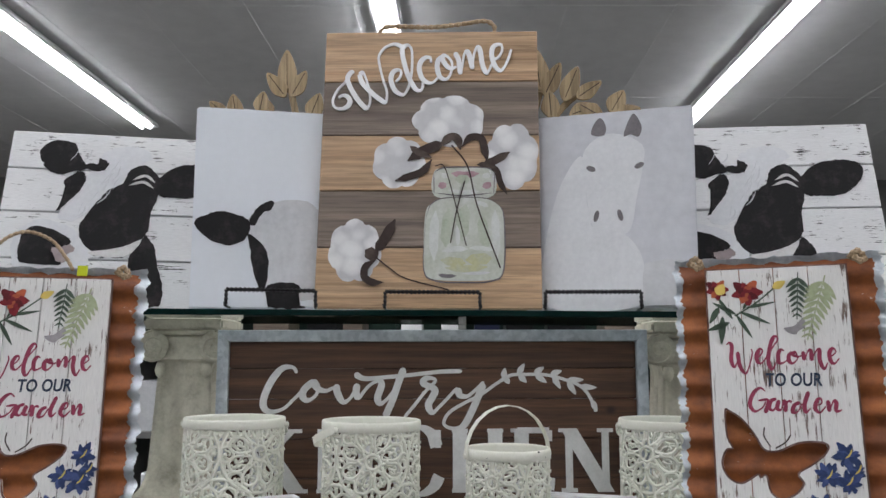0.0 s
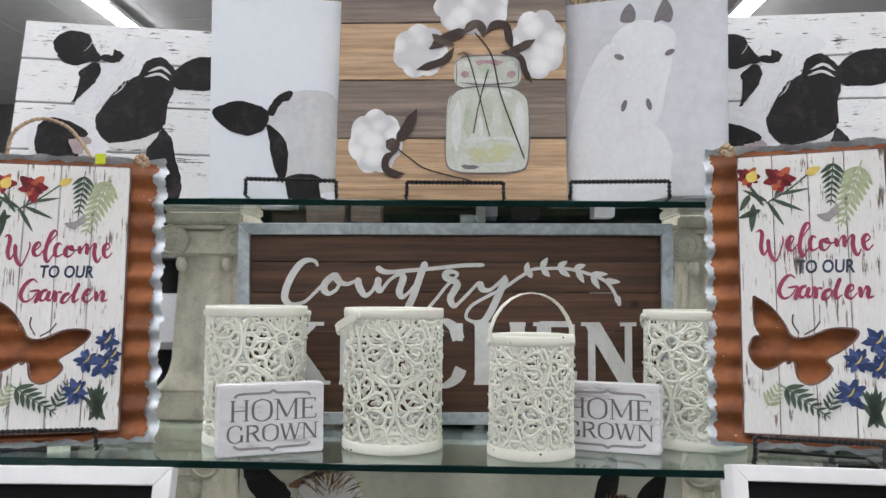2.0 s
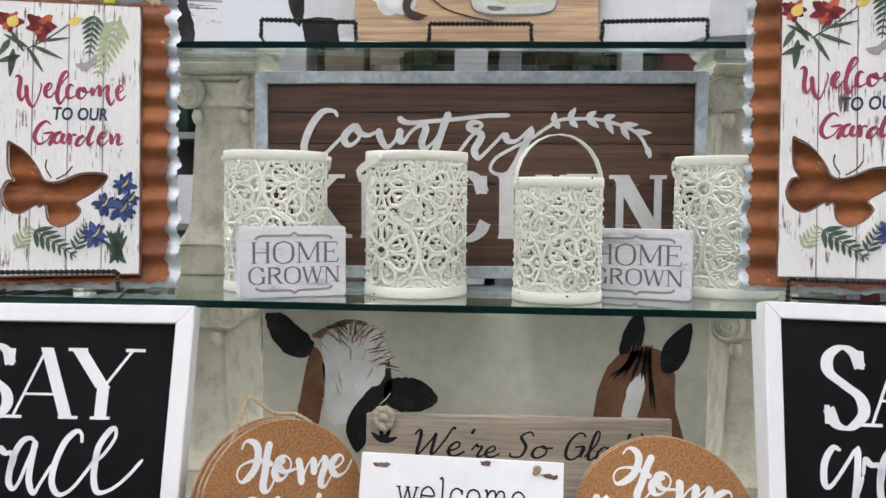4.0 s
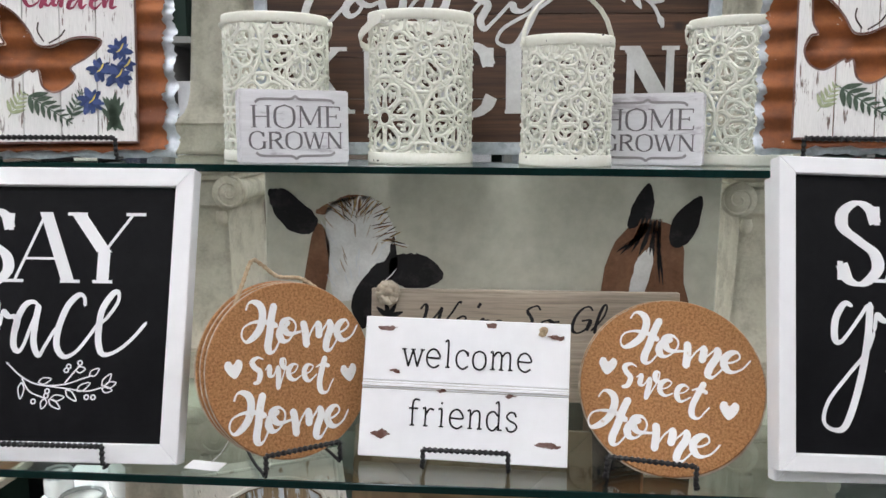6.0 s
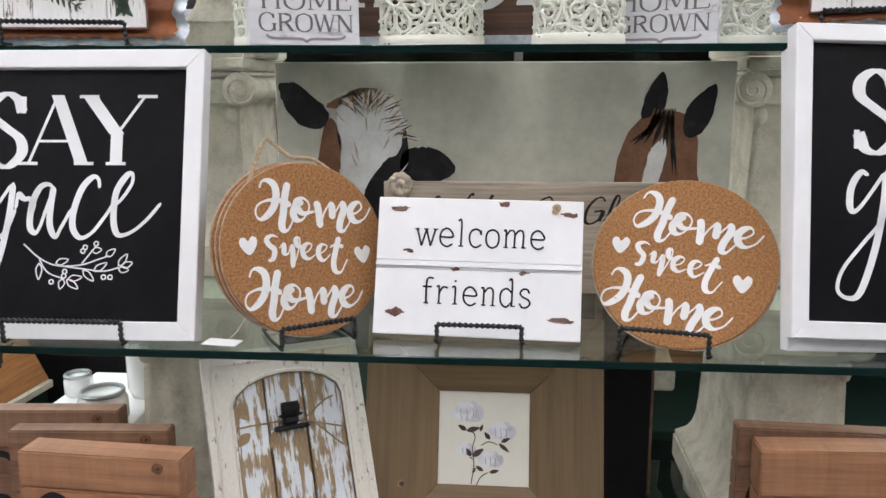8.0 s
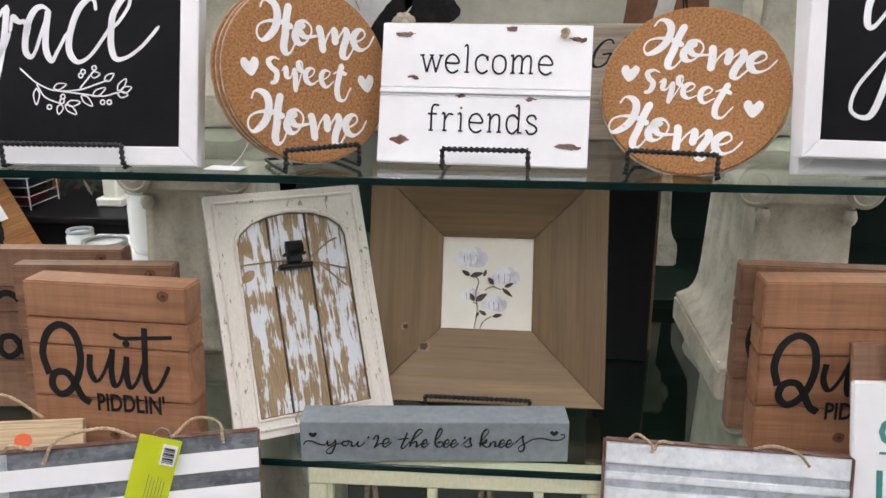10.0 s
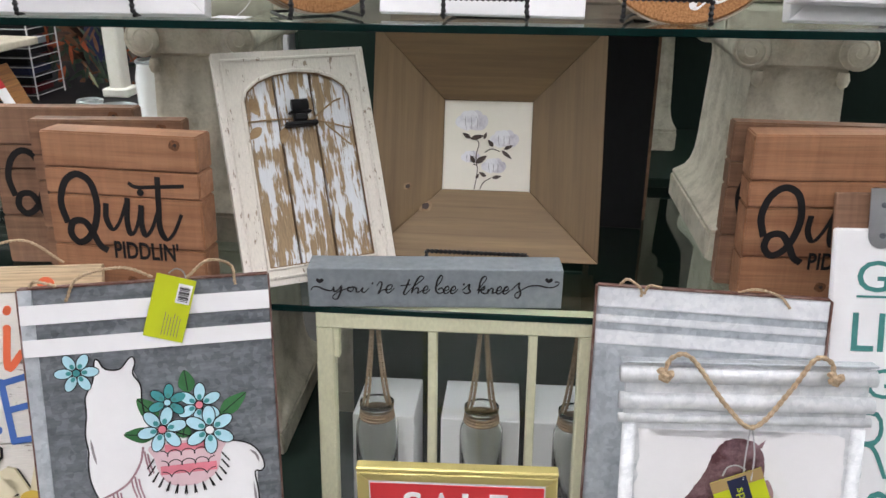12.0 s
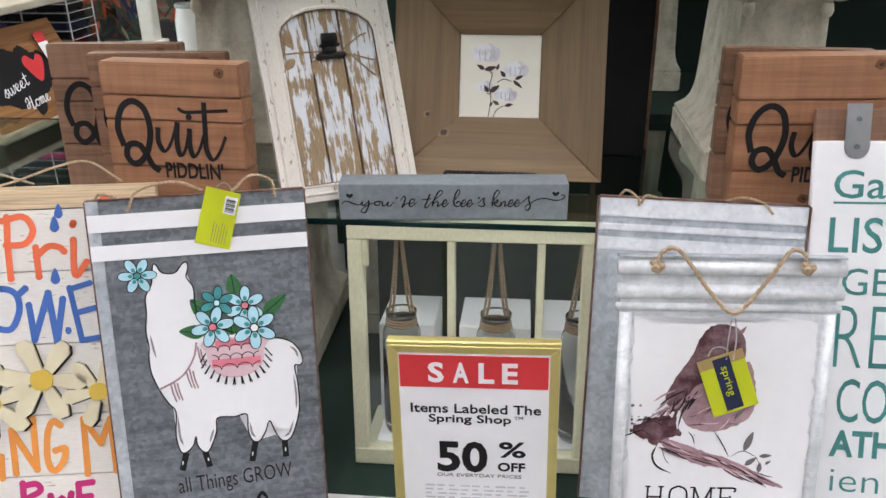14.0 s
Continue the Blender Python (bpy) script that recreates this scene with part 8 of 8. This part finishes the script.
for words, z, w, h2, x, b in (("LIS", 0.492, 0.078, 0.056, -0.087, 0.006), ("GE", 0.4185, 0.070, 0.043, -0.067, -0.002), ("RE", 0.330, 0.084, 0.100, -0.064, -0.018), ("CO", 0.2245, 0.078, 0.073, -0.057, -0.002), ("ATH", 0.152, 0.096, 0.045, -0.054, 0.03), ("ien", 0.0885, 0.074, 0.038, -0.060, -0.012)):
    text(t, "lettering", words, x, z, w, h2, TEAL, 0, b, 0, label="teal lettering")

t = thing("spring_sign", lean(-0.726, 0.80, ZD, 10, 19), "white slatted sign with bright painted lettering and wooden daisies", "sign")
zs = [0, 0.075, 0.180, 0.300, 0.421, 0.523, 0.562]
for i, (a, b) in enumerate(zip(zs, zs[1:])):
    part("slat", box(-0.155, 0.155, 0, 0.012, a + 0.0008, b - 0.0008, 0.001), RAW if i == 5 else CREAM_SLAT, t)


def marker(t, mat, w, *strokes):
    """One hand-painted letter: round-ended marker strokes joined into one mesh."""
    bm = bmesh.new()
    for k, st in enumerate(strokes):
        ribbon(st, w, -0.0010 - 0.00006 * k, 0.0007, bm, 6)
        for x, z in (st[0], st[-1]):
            blob(oval(x, z, w * 0.54, w * 0.54, 0, 10), -0.0011 - 0.00006 * k, 0.0007, bm=bm, steps=2)
    part("letter", bm, mat, t, "bright hand-painted letter")


marker(t, CORAL, 0.0105, [(-0.086, 0.512), (-0.088, 0.460), (-0.087, 0.411)], [(-0.094, 0.506), (-0.060, 0.512), (-0.046, 0.490), (-0.060, 0.468), (-0.090, 0.466)])
marker(t, CORAL, 0.0105, [(-0.044, 0.461), (-0.042, 0.413)], [(-0.044, 0.446), (-0.024, 0.462), (-0.006, 0.460), (0.001, 0.453)])
marker(t, CORAL, 0.0105, [(0.017, 0.471), (0.016, 0.413), (0.036, 0.434)])
marker(t, CORAL, 0.0105, [(0.018, 0.496), (0.019, 0.499)])
marker(t, BLUE, 0.0105, [(-0.106, 0.395), (-0.090, 0.392), (-0.079, 0.380), (-0.079, 0.354), (-0.095, 0.327), (-0.122, 0.335), (-0.136, 0.365), (-0.122, 0.392), (-0.106, 0.395)], [(-0.080, 0.382), (-0.066, 0.394)])
marker(t, BLUE, 0.0105, [(-0.062, 0.366), (-0.057, 0.308)], [(-0.057, 0.308), (-0.030, 0.385)], [(-0.030, 0.385), (-0.021, 0.303)], [(-0.021, 0.303), (-0.007, 0.374)])
marker(t, BLUE, 0.0095, [(0.005, 0.392), (0.019, 0.304)], [(0.005, 0.390), (0.038, 0.399)], [(0.012, 0.350), (0.043, 0.357)], [(0.019, 0.304), (0.045, 0.307)])
part("dot", blob(oval(-0.002, 0.321, 0.0050, 0.0062, 0, 9)), BLUE, t)
marker(t, ORANGE, 0.0105, [(-0.105, 0.082), (-0.107, 0.156)], [(-0.107, 0.156), (-0.070, 0.087)], [(-0.070, 0.087), (-0.071, 0.174)])
marker(t, ORANGE, 0.0105, [(-0.027, 0.161), (-0.039, 0.168), (-0.049, 0.147), (-0.052, 0.103), (-0.043, 0.083), (-0.027, 0.098), (-0.022, 0.121), (-0.038, 0.118)])
marker(t, ORANGE, 0.0105, [(0.012, 0.075), (0.011, 0.170)], [(0.011, 0.170), (0.037, 0.127)], [(0.037, 0.127), (0.055, 0.168)], [(0.055, 0.168), (0.060, 0.078)])
marker(t, ORANGE, 0.0105, [(-0.127, 0.112), (-0.128, 0.075)])
marker(t, MAGENTA, 0.0105, [(-0.096, 0.064), (-0.096, 0.010)], [(-0.094, 0.060), (-0.074, 0.062), (-0.068, 0.050), (-0.090, 0.038)])
marker(t, MAGENTA, 0.0105, [(-0.052, 0.040), (-0.044, 0.010), (-0.034, 0.036), (-0.026, 0.010), (-0.018, 0.042)])
marker(t, MAGENTA, 0.0105, [(-0.005, 0.058), (-0.005, 0.010)], [(-0.005, 0.058), (0.018, 0.060)], [(-0.005, 0.035), (0.014, 0.036)])
for x, z, s in ((-0.004, 0.518, 0.9), (-0.012, 0.497, 1.0), (-0.017, 0.411, 1.0)):
    part("drop", blob([(x - 0.007 * s, z - 0.004 * s), (x + 0.001, z + 0.015 * s), (x + 0.008 * s, z - 0.004 * s), (x, z - 0.012 * s)]), BLUE, t, "blue painted drop")
part("dot", blob(oval(0.075, 0.535, 0.012, 0.010, 0, 9)), CORAL, t)
for x, z, start, r in ((-0.047, 0.242, -6, 0.074), (0.043, 0.218, 8, 0.062), (-0.132, 0.205, 20, 0.070)):
    for i in range(6):
        a = start + 60 * i
        cc, ss = math.cos(radians(a)), math.sin(radians(a))
        shape = [(x + (u * cc - v * ss) * r, z + (u * ss + v * cc) * r) for u, v in ((0.2, 0.11), (0.78, 0.21), (0.99, 0.13), (0.97, -0.08), (0.82, -0.19), (0.2, -0.11))]
        p = part("daisy_petal", blob(shape, -0.010, 0.006, False), IVORY, t, "ivory cut-wood petal")
        # Dark copy of the petal behind it, moved slightly right and down.
        part("petal_edge", blob([(q[0] + 0.002, q[1] - 0.0025) for q in shape], -0.0045, 0.004, False), INK, p)
    part("daisy_heart", blob(oval(x, z, r * 0.25, r * 0.24, 10, 8, 0.03), -0.0125, 0.006), MUSTARD, t, "mustard flower heart")
rope(t, "twine_tie", [(-0.10, 0.004, 0.562), (-0.06, 0.0, 0.572), (0.0, 0.002, 0.592), (0.05, 0.002, 0.598), (0.10, 0.004, 0.565)], 0.0020, "jute hanging twine")
rope(t, "twine_tie", [(-0.15, 0.004, 0.60), (-0.10, 0.0, 0.585), (-0.04, 0.004, 0.565)], 0.0020)

t = thing("sale_sign", lean(-0.0547, 0.6863, 0.2936, 0.7, 1.3, -1.1) @ Matrix.Diagonal((0.98, 1, 0.983, 1)), "gold-framed red and white SALE sign on a slim stand", "sign")
W, H = 0.226, 0.284
for k in range(4):
    part("frame_side", mitre(W, H, 0.013, -0.004, 0.010, k, 0.003), GOLD, t, "gold moulding")
part("frame_top", box(-W / 2 - 0.001, W / 2 + 0.001, -0.003, 0.012, H, H + 0.006, 0.0015), GOLD, t)
part("sheet", box(-W / 2 + 0.012, W / 2 - 0.012, 0.0, 0.003, 0.012, H - 0.012, 0), PAPER, t, "white printed sheet")
part("red_banner", box(-0.0985, 0.0985, -0.0006, 0, 0.219, 0.268, 0), SALE_RED, t, "red printed banner")
for ch, x in (("S", -0.050), ("A", -0.017), ("L", 0.017), ("E", 0.048)):
    text(t, "letter", ch, x, 0.2425, 0.021, 0.031, PAPER, 0, 0.03, 0, -0.0014, "white bold letter")
text(t, "lettering", "Items Labeled The", 0.002, 0.186, 0.176, 0.0145, INK, 0, 0.015, 0, -0.0006, "black lettering")
text(t, "lettering", "Spring Shop", -0.006, 0.168, 0.112, 0.0165, INK, 0, 0.015, 0, -0.0006, "black lettering")
text(t, "lettering", "TM", 0.060, 0.173, 0.012, 0.005, INK, 0, 0.0, 0, -0.0006)
text(t, "lettering", "50", -0.017, 0.107, 0.070, 0.052, INK, 0, 0.03, 0, -0.0006, "large black figures 50")
text(t, "lettering", "%", 0.052, 0.121, 0.037, 0.026, INK, 0, 0.02, 0, -0.0006)
text(t, "lettering", "OFF", 0.051, 0.092, 0.038, 0.015, INK, 0, 0.03, 0, -0.0006)
text(t, "lettering", "OUR EVERYDAY PRICES", 0.006, 0.076, 0.118, 0.0055, GREY_INK, 0, 0.0, 0, -0.0006)
bm = bmesh.new()
for i in range(4):
    for k in range(9):
        box(-0.07 + 0.0165 * k, -0.056 + 0.0165 * k - 0.003 * ((k * 7 + i) % 3), -0.0005, 0, 0.056 - 0.007 * i, 0.0585 - 0.007 * i, 0, bm)
part("small_print", bm, SMOKE, t, "grey bars of small print")
stem = part("stem", tube([(0, 0.014, 0.03), (0, 0.006, -0.155)], 0.006, None, 10, 1, False, False), GOLD, t)
part("foot_plate", box(-0.06, 0.06, -0.05, 0.06, -0.165, -0.158, 0.002), GOLD, t)

# old window frame with hanging bottles
t = thing("window_frame", lean(-0.0836, 0.9849, 0.1315, 0.2, 6.4, -0.3) @ Matrix.Diagonal((1.02, 1, 1.0165, 1)), "pale green window-frame ornament with glass bottles hung on twine", "wall ornament")
W, H = 0.415, 0.455
part("top_rail", box(-W / 2, W / 2, 0, 0.030, H - 0.027, H, 0.002), MINT, t)
part("bottom_rail", box(-W / 2, W / 2, 0, 0.030, 0, 0.032, 0.002), MINT, t)
for x in (-W / 2, W / 2 - 0.026):
    part("stile", box(x, x + 0.026, 0.001, 0.029, 0.032, H - 0.027, 0.002), MINT, t)
for x in (-0.040, 0.108):
    part("glazing_bar", box(x, x + 0.013, 0.002, 0.028, 0.032, H - 0.027, 0.0015), MINT, t)
part("corner_block", box(-W / 2 + 0.026, -W / 2 + 0.034, 0.004, 0.020, H - 0.075, H - 0.027, 0.001), MINT, t)
part("inner_shelf", box(-W / 2 + 0.01, W / 2 - 0.01, 0.032, 0.284, 0.012, 0.020, 0.001), MINT, t)
for x0, x1 in ((-W / 2 + 0.026, -0.040), (-0.027, 0.108), (0.121, W / 2 - 0.026)):
    pane = part("pane", box(x0, x1, 0.012, 0.0145, 0.032, H - 0.027, 0), PANE, t, "thin clear window pane")
    pane.visible_shadow = False
# Added dark sheet that stands for the unlit space behind the bottles.
part("back_board", box(-W / 2, W / 2, 0.285, 0.295, 0, H - 0.02, 0.001), GREEN_DARK, t)
for x, bx, half in ((-0.130, -0.127, 0.052), (0.040, 0.037, 0.066), (0.190, 0.176, 0.058)):
    part("white_box", box(bx - half, bx + half, 0.122, 0.275, 0.021, 0.226, 0.0015), PAPER, t, "white card box")
    part("card_flap", box(x - 0.045, x + 0.045, 0.045, 0.122, 0.021, 0.024, 0.0008), PAPER, t)
    bottle = part("bottle", lathe([(0.0, 0.032), (0.030, 0.032), (0.034, 0.040), (0.035, 0.052), (0.035, 0.222), (0.034, 0.236), (0.030, 0.244), (0.025, 0.249), (0.024, 0.262), (0.028, 0.265), (0.028, 0.273), (0.0250, 0.273), (0.022, 0.262), (0.023, 0.249), (0.028, 0.242), (0.032, 0.234), (0.033, 0.220), (0.033, 0.054), (0.0, 0.047)], 24, None, x, 0.080), JAR_GLASS, t, "clear glass bottle", True)
    for k in range(3):
        rr = 0.0270 - 0.0006 * k
        part("twine_wrap", tube([(x + rr * math.cos(2 * math.pi * q / 12), 0.080 + rr * math.sin(2 * math.pi * q / 12), 0.248 + 0.0046 * k) for q in range(12)], 0.0026, None, 5, 2, True), TWINE_DARK, bottle, "wound jute twine")
    for s in (-1, 1):
        for d in (0.0, 0.006):
            rope(t, "twine_strap", [(x + s * (0.024 - d), 0.080 + d, 0.260), (x + s * (0.017 - d), 0.078, 0.30), (x + s * (0.008 - d * 0.5), 0.072, 0.38), (x + s * (0.005 - d * 0.5), 0.066, 0.440)], 0.0024, "jute hanging strap").data.materials[0] = TWINE_DARK

# ---------------------------------------------------------------- the store beyond
t = thing("display_riser", pose(-0.83, 1.43, ZL), "white box riser standing on the glass shelf", "riser")
part("box_body", box(-0.03, 0.158, -0.15, 0.15, 0, 0.168, 0.003), WHITE, t)
t = thing("dark_stand", pose(-1.3497, 2.0166, 0, 0, 0, 86), "dark green tiered display stand with cream shelf boards", "stand")
part("body", box(-0.28, 0.165, 0.004, 0.36, 0, 0.4805, 0.004), GREEN_DARK, t)
part("top", box(-0.29, 0.17, -0.012, 0.37, 0.4808, 0.5040, 0.003), CREAM_BOARD, t, "cream painted top board")
part("back_panel", box(-0.28, 0.165, 0.340, 0.360, 0.5045, 0.790, 0.003), GREEN_DARK, t)
part("upper_board", box(-0.29, 0.255, 0.070, 0.40, 0.7905, 0.812, 0.003), CREAM_BOARD, t, "cream painted upper board")
# Added dark sheet: its colour gives the deep shade behind the lower shelves.
t = thing("partition", pose(0, 2.25, 0), "added dark green panel in place of the shade behind the columns", "partition")
part("panel", box(-0.62, 1.9, 0, 0.03, 0, 1.03, 0.003), GREEN_DARK, t)
column(0.335, 2.05, 0.598, 0.40, "shaded ivory plaster column on the far side of the display", 0.043, 0.043)
t = thing("far_ledge", pose(0.3, 1.95, 0), "dark shelf on the far side of the display, with an added shading board", "shelf")
part("board", box(-0.9, 1.5, -0.20, 0.28, 0.575, 0.597, 0.002), GREEN_DARK, t)
part("support", box(-0.85, 1.45, 0.10, 0.14, 0, 0.575, 0.002), GREEN_DARK, t)
# Added board that blocks the ceiling light, so the far column falls in shade.
part("upper_board", box(-0.40, 1.5, -0.16, 0.28, 1.002, 1.024, 0.002), GREEN_DARK, t)


def jar(x, y, z, r, h, label):
    t = thing("ceramic_jar", pose(x, y, z), label, "jar", "ceramic jars")
    part("body", lathe([(0, 0), (r * 0.8, 0), (r, h * 0.15), (r, h * 0.75), (r * 0.85, h * 0.95), (r * 0.88, h), (r * 0.80, h), (r * 0.78, h * 0.9), (0, h * 0.85)], 28), CERAMIC, t, smooth=True)
    part("rim", tube([(r * 0.84 * math.cos(2 * math.pi * k / 20), r * 0.84 * math.sin(2 * math.pi * k / 20), h) for k in range(20)], 0.004, None, 6, 1, True), CHROME, t, "metal rim")


ZR = ZL + 0.1682
jar(-0.722, 1.345, ZR, 0.042, 0.055, "white ceramic mug with a metal rim on a white riser")
jar(-0.830, 1.46, ZR, 0.026, 0.040, "small white ceramic jar on a white riser")
jar(-0.700, 1.47, ZR, 0.034, 0.118, "white ceramic jar on a white riser")

t = thing("heart_board", lean(-1.3497, 2.0166, 0.5046, 86, 26.5), "orange wooden board with a black shape and a red heart", "sign")
part("board", box(-0.27, 0.17, 0, 0.014, 0, 0.272, 0.002), ORANGE_WOOD, t)
part("black_shape", blob([(-0.250, 0.110), (-0.245, 0.170), (-0.200, 0.214), (-0.140, 0.208), (-0.093, 0.220), (-0.060, 0.205), (-0.024, 0.216), (0.010, 0.190), (0.039, 0.189), (0.066, 0.160), (0.060, 0.120), (0.020, 0.085), (-0.040, 0.060), (-0.060, 0.030), (-0.095, 0.015), (-0.105, 0.050), (-0.149, 0.049), (-0.185, 0.070), (-0.220, 0.080)], wobble=0.006, steps=8), INK, t, "black painted shape with a ragged edge")
part("heart", blob([(-0.016, 0.103), (-0.044, 0.150), (-0.043, 0.174), (-0.020, 0.184), (0.001, 0.166), (0.024, 0.180), (0.040, 0.168), (0.024, 0.138)], -0.0014), SALE_RED, t, "red painted heart")
script(t, "lettering", "sweet", -0.125, 0.116, 0.125, 0.034, 0.0046, PAPER, 8, 0.5, -0.0014)
script(t, "lettering", "Home", -0.080, 0.060, 0.108, 0.036, 0.0046, PAPER, 4, 0.5, -0.0014)
flag = part("price_flag", box(0.050, 0.092, -0.010, -0.009, 0.150, 0.235, 0.0005), PAPER, t, "white price flag with a red end")
part("red_end", box(0.050, 0.092, -0.0108, -0.0102, 0.205, 0.235, 0), SALE_RED, flag)

t = thing("wire_rack", pose(-1.45, 2.30, 0.619), "white wire rack holding small dark and red packets", "wire rack")
for i in range(16):
    part("wire", tube([(-0.32, 0, 0.028 * i + 0.012), (0, 0, 0.028 * i + 0.012)], 0.0013, None, 5, 1, False, False), WIRE_WHITE, t)
    part("wire", tube([(0, 0, 0.028 * i + 0.012), (0.004, 0.15, 0.028 * i + 0.012)], 0.0013, None, 5, 1, False, False), WIRE_WHITE, t)
for x, y in ((-0.32, 0.004), (-0.16, 0.004), (0.0, 0.0), (0.004, 0.15)):
    part("upright", tube([(x, y, 0), (x, y, 0.47)], 0.0024, None, 5, 1, False, False), WIRE_WHITE, t)
for i, mat in enumerate((PETAL_DEEP, PETAL_DEEP, NAVY, BLACK, NAVY, SLATE, BLACK, NAVY, PLUM, BLACK, MAGENTA, NAVY, BLACK)):
    for k in range(3):
        part("packet", box(-0.31 + 0.10 * k, -0.218 + 0.10 * k, 0.010, 0.130, 0.028 * i + 0.015, 0.028 * i + 0.036, 0.002), mat if (i + k) % 3 else BLACK, t)
t = thing("rack_table", pose(-1.6, 2.45, 0), "dark table behind the display carrying a wire rack", "table")
part("top", box(-0.6, 0.75, -0.22, 0.55, 0.597, 0.6185, 0.003), BLACK, t)
part("body", box(-0.55, 0.70, -0.20, 0.50, 0, 0.597, 0.003), BLACK, t)

t = thing("display_post", pose(-1.234, 2.40, 0), "pale ivory painted post beside the foliage", "post")
part("shaft", box(-0.023, 0.023, -0.03, 0.03, 0.6190, 1.75, 0.006), CREAM, t)
part("foot", box(-0.042, 0.042, -0.042, 0.042, 0.6187, 0.645, 0.004), CREAM, t)
t = thing("plant_display", pose(-1.36, 2.55, 0.6185), "dark mixed foliage display behind the columns", "foliage", kind="stuff")
rnd = random.Random(21)
for mat, n in ((LEAF, 420), (LEAF_PALE, 30), (CHESTNUT, 150), (PETAL_ORANGE, 40), (PETAL_YELLOW, 8)):
    bm = bmesh.new()
    for i in range(n):
        pts = leaf_shape(rnd.uniform(-0.3, 0.3), rnd.uniform(0.0, 0.62), rnd.uniform(0.03, 0.085), rnd.uniform(0.006, 0.018), rnd.uniform(40, 320))
        blob(pts, rnd.uniform(-0.1, 0.1), 0.001, bm=bm, steps=2)
    part("leaves", bm, mat, t)

t = thing("store_fixture", pose(0, 3.1, 0), "tall store shelving stocked with small boxed goods", "shelving")
part("back_panel", box(-2.6, 2.6, 0.42, 0.46, 0, 2.05, 0), GREEN_DARK, t)
for z in (0.1, 0.55, 1.0, 1.4, 1.75):
    part("shelf_board", box(-2.6, 2.6, 0, 0.42, z, z + 0.025, 0.002), WALL_PAINT, t)
for x in (-2.6, -1.3, 0.0, 1.3, 2.58):
    part("upright", box(x, x + 0.03, 0.0, 0.44, 0, 2.05, 0.002), WALL_PAINT, t)
rnd = random.Random(31)
goods = (SMOKE, SLATE, BLACK, BLACK, BLACK, GREEN_DARK, GREEN_DARK, WALNUT, WALNUT, BARN, NAVY, PETAL_DEEP, PAPER)
for z in (0.125, 0.575, 1.025, 1.425, 1.775):
    x = -2.5
    while x < 2.5:
        w, h = rnd.uniform(0.07, 0.16), rnd.uniform(0.12, 0.30)
        b = tagged(new("goods_box", mesh_of(box(x, x + w, 3.14, 3.14 + rnd.uniform(0.1, 0.25), z, z + h, 0.003), "goods_box", rnd.choice(goods))), "small boxed goods standing on store shelving", "box", "boxed goods")
        x += w + rnd.uniform(0.01, 0.08)
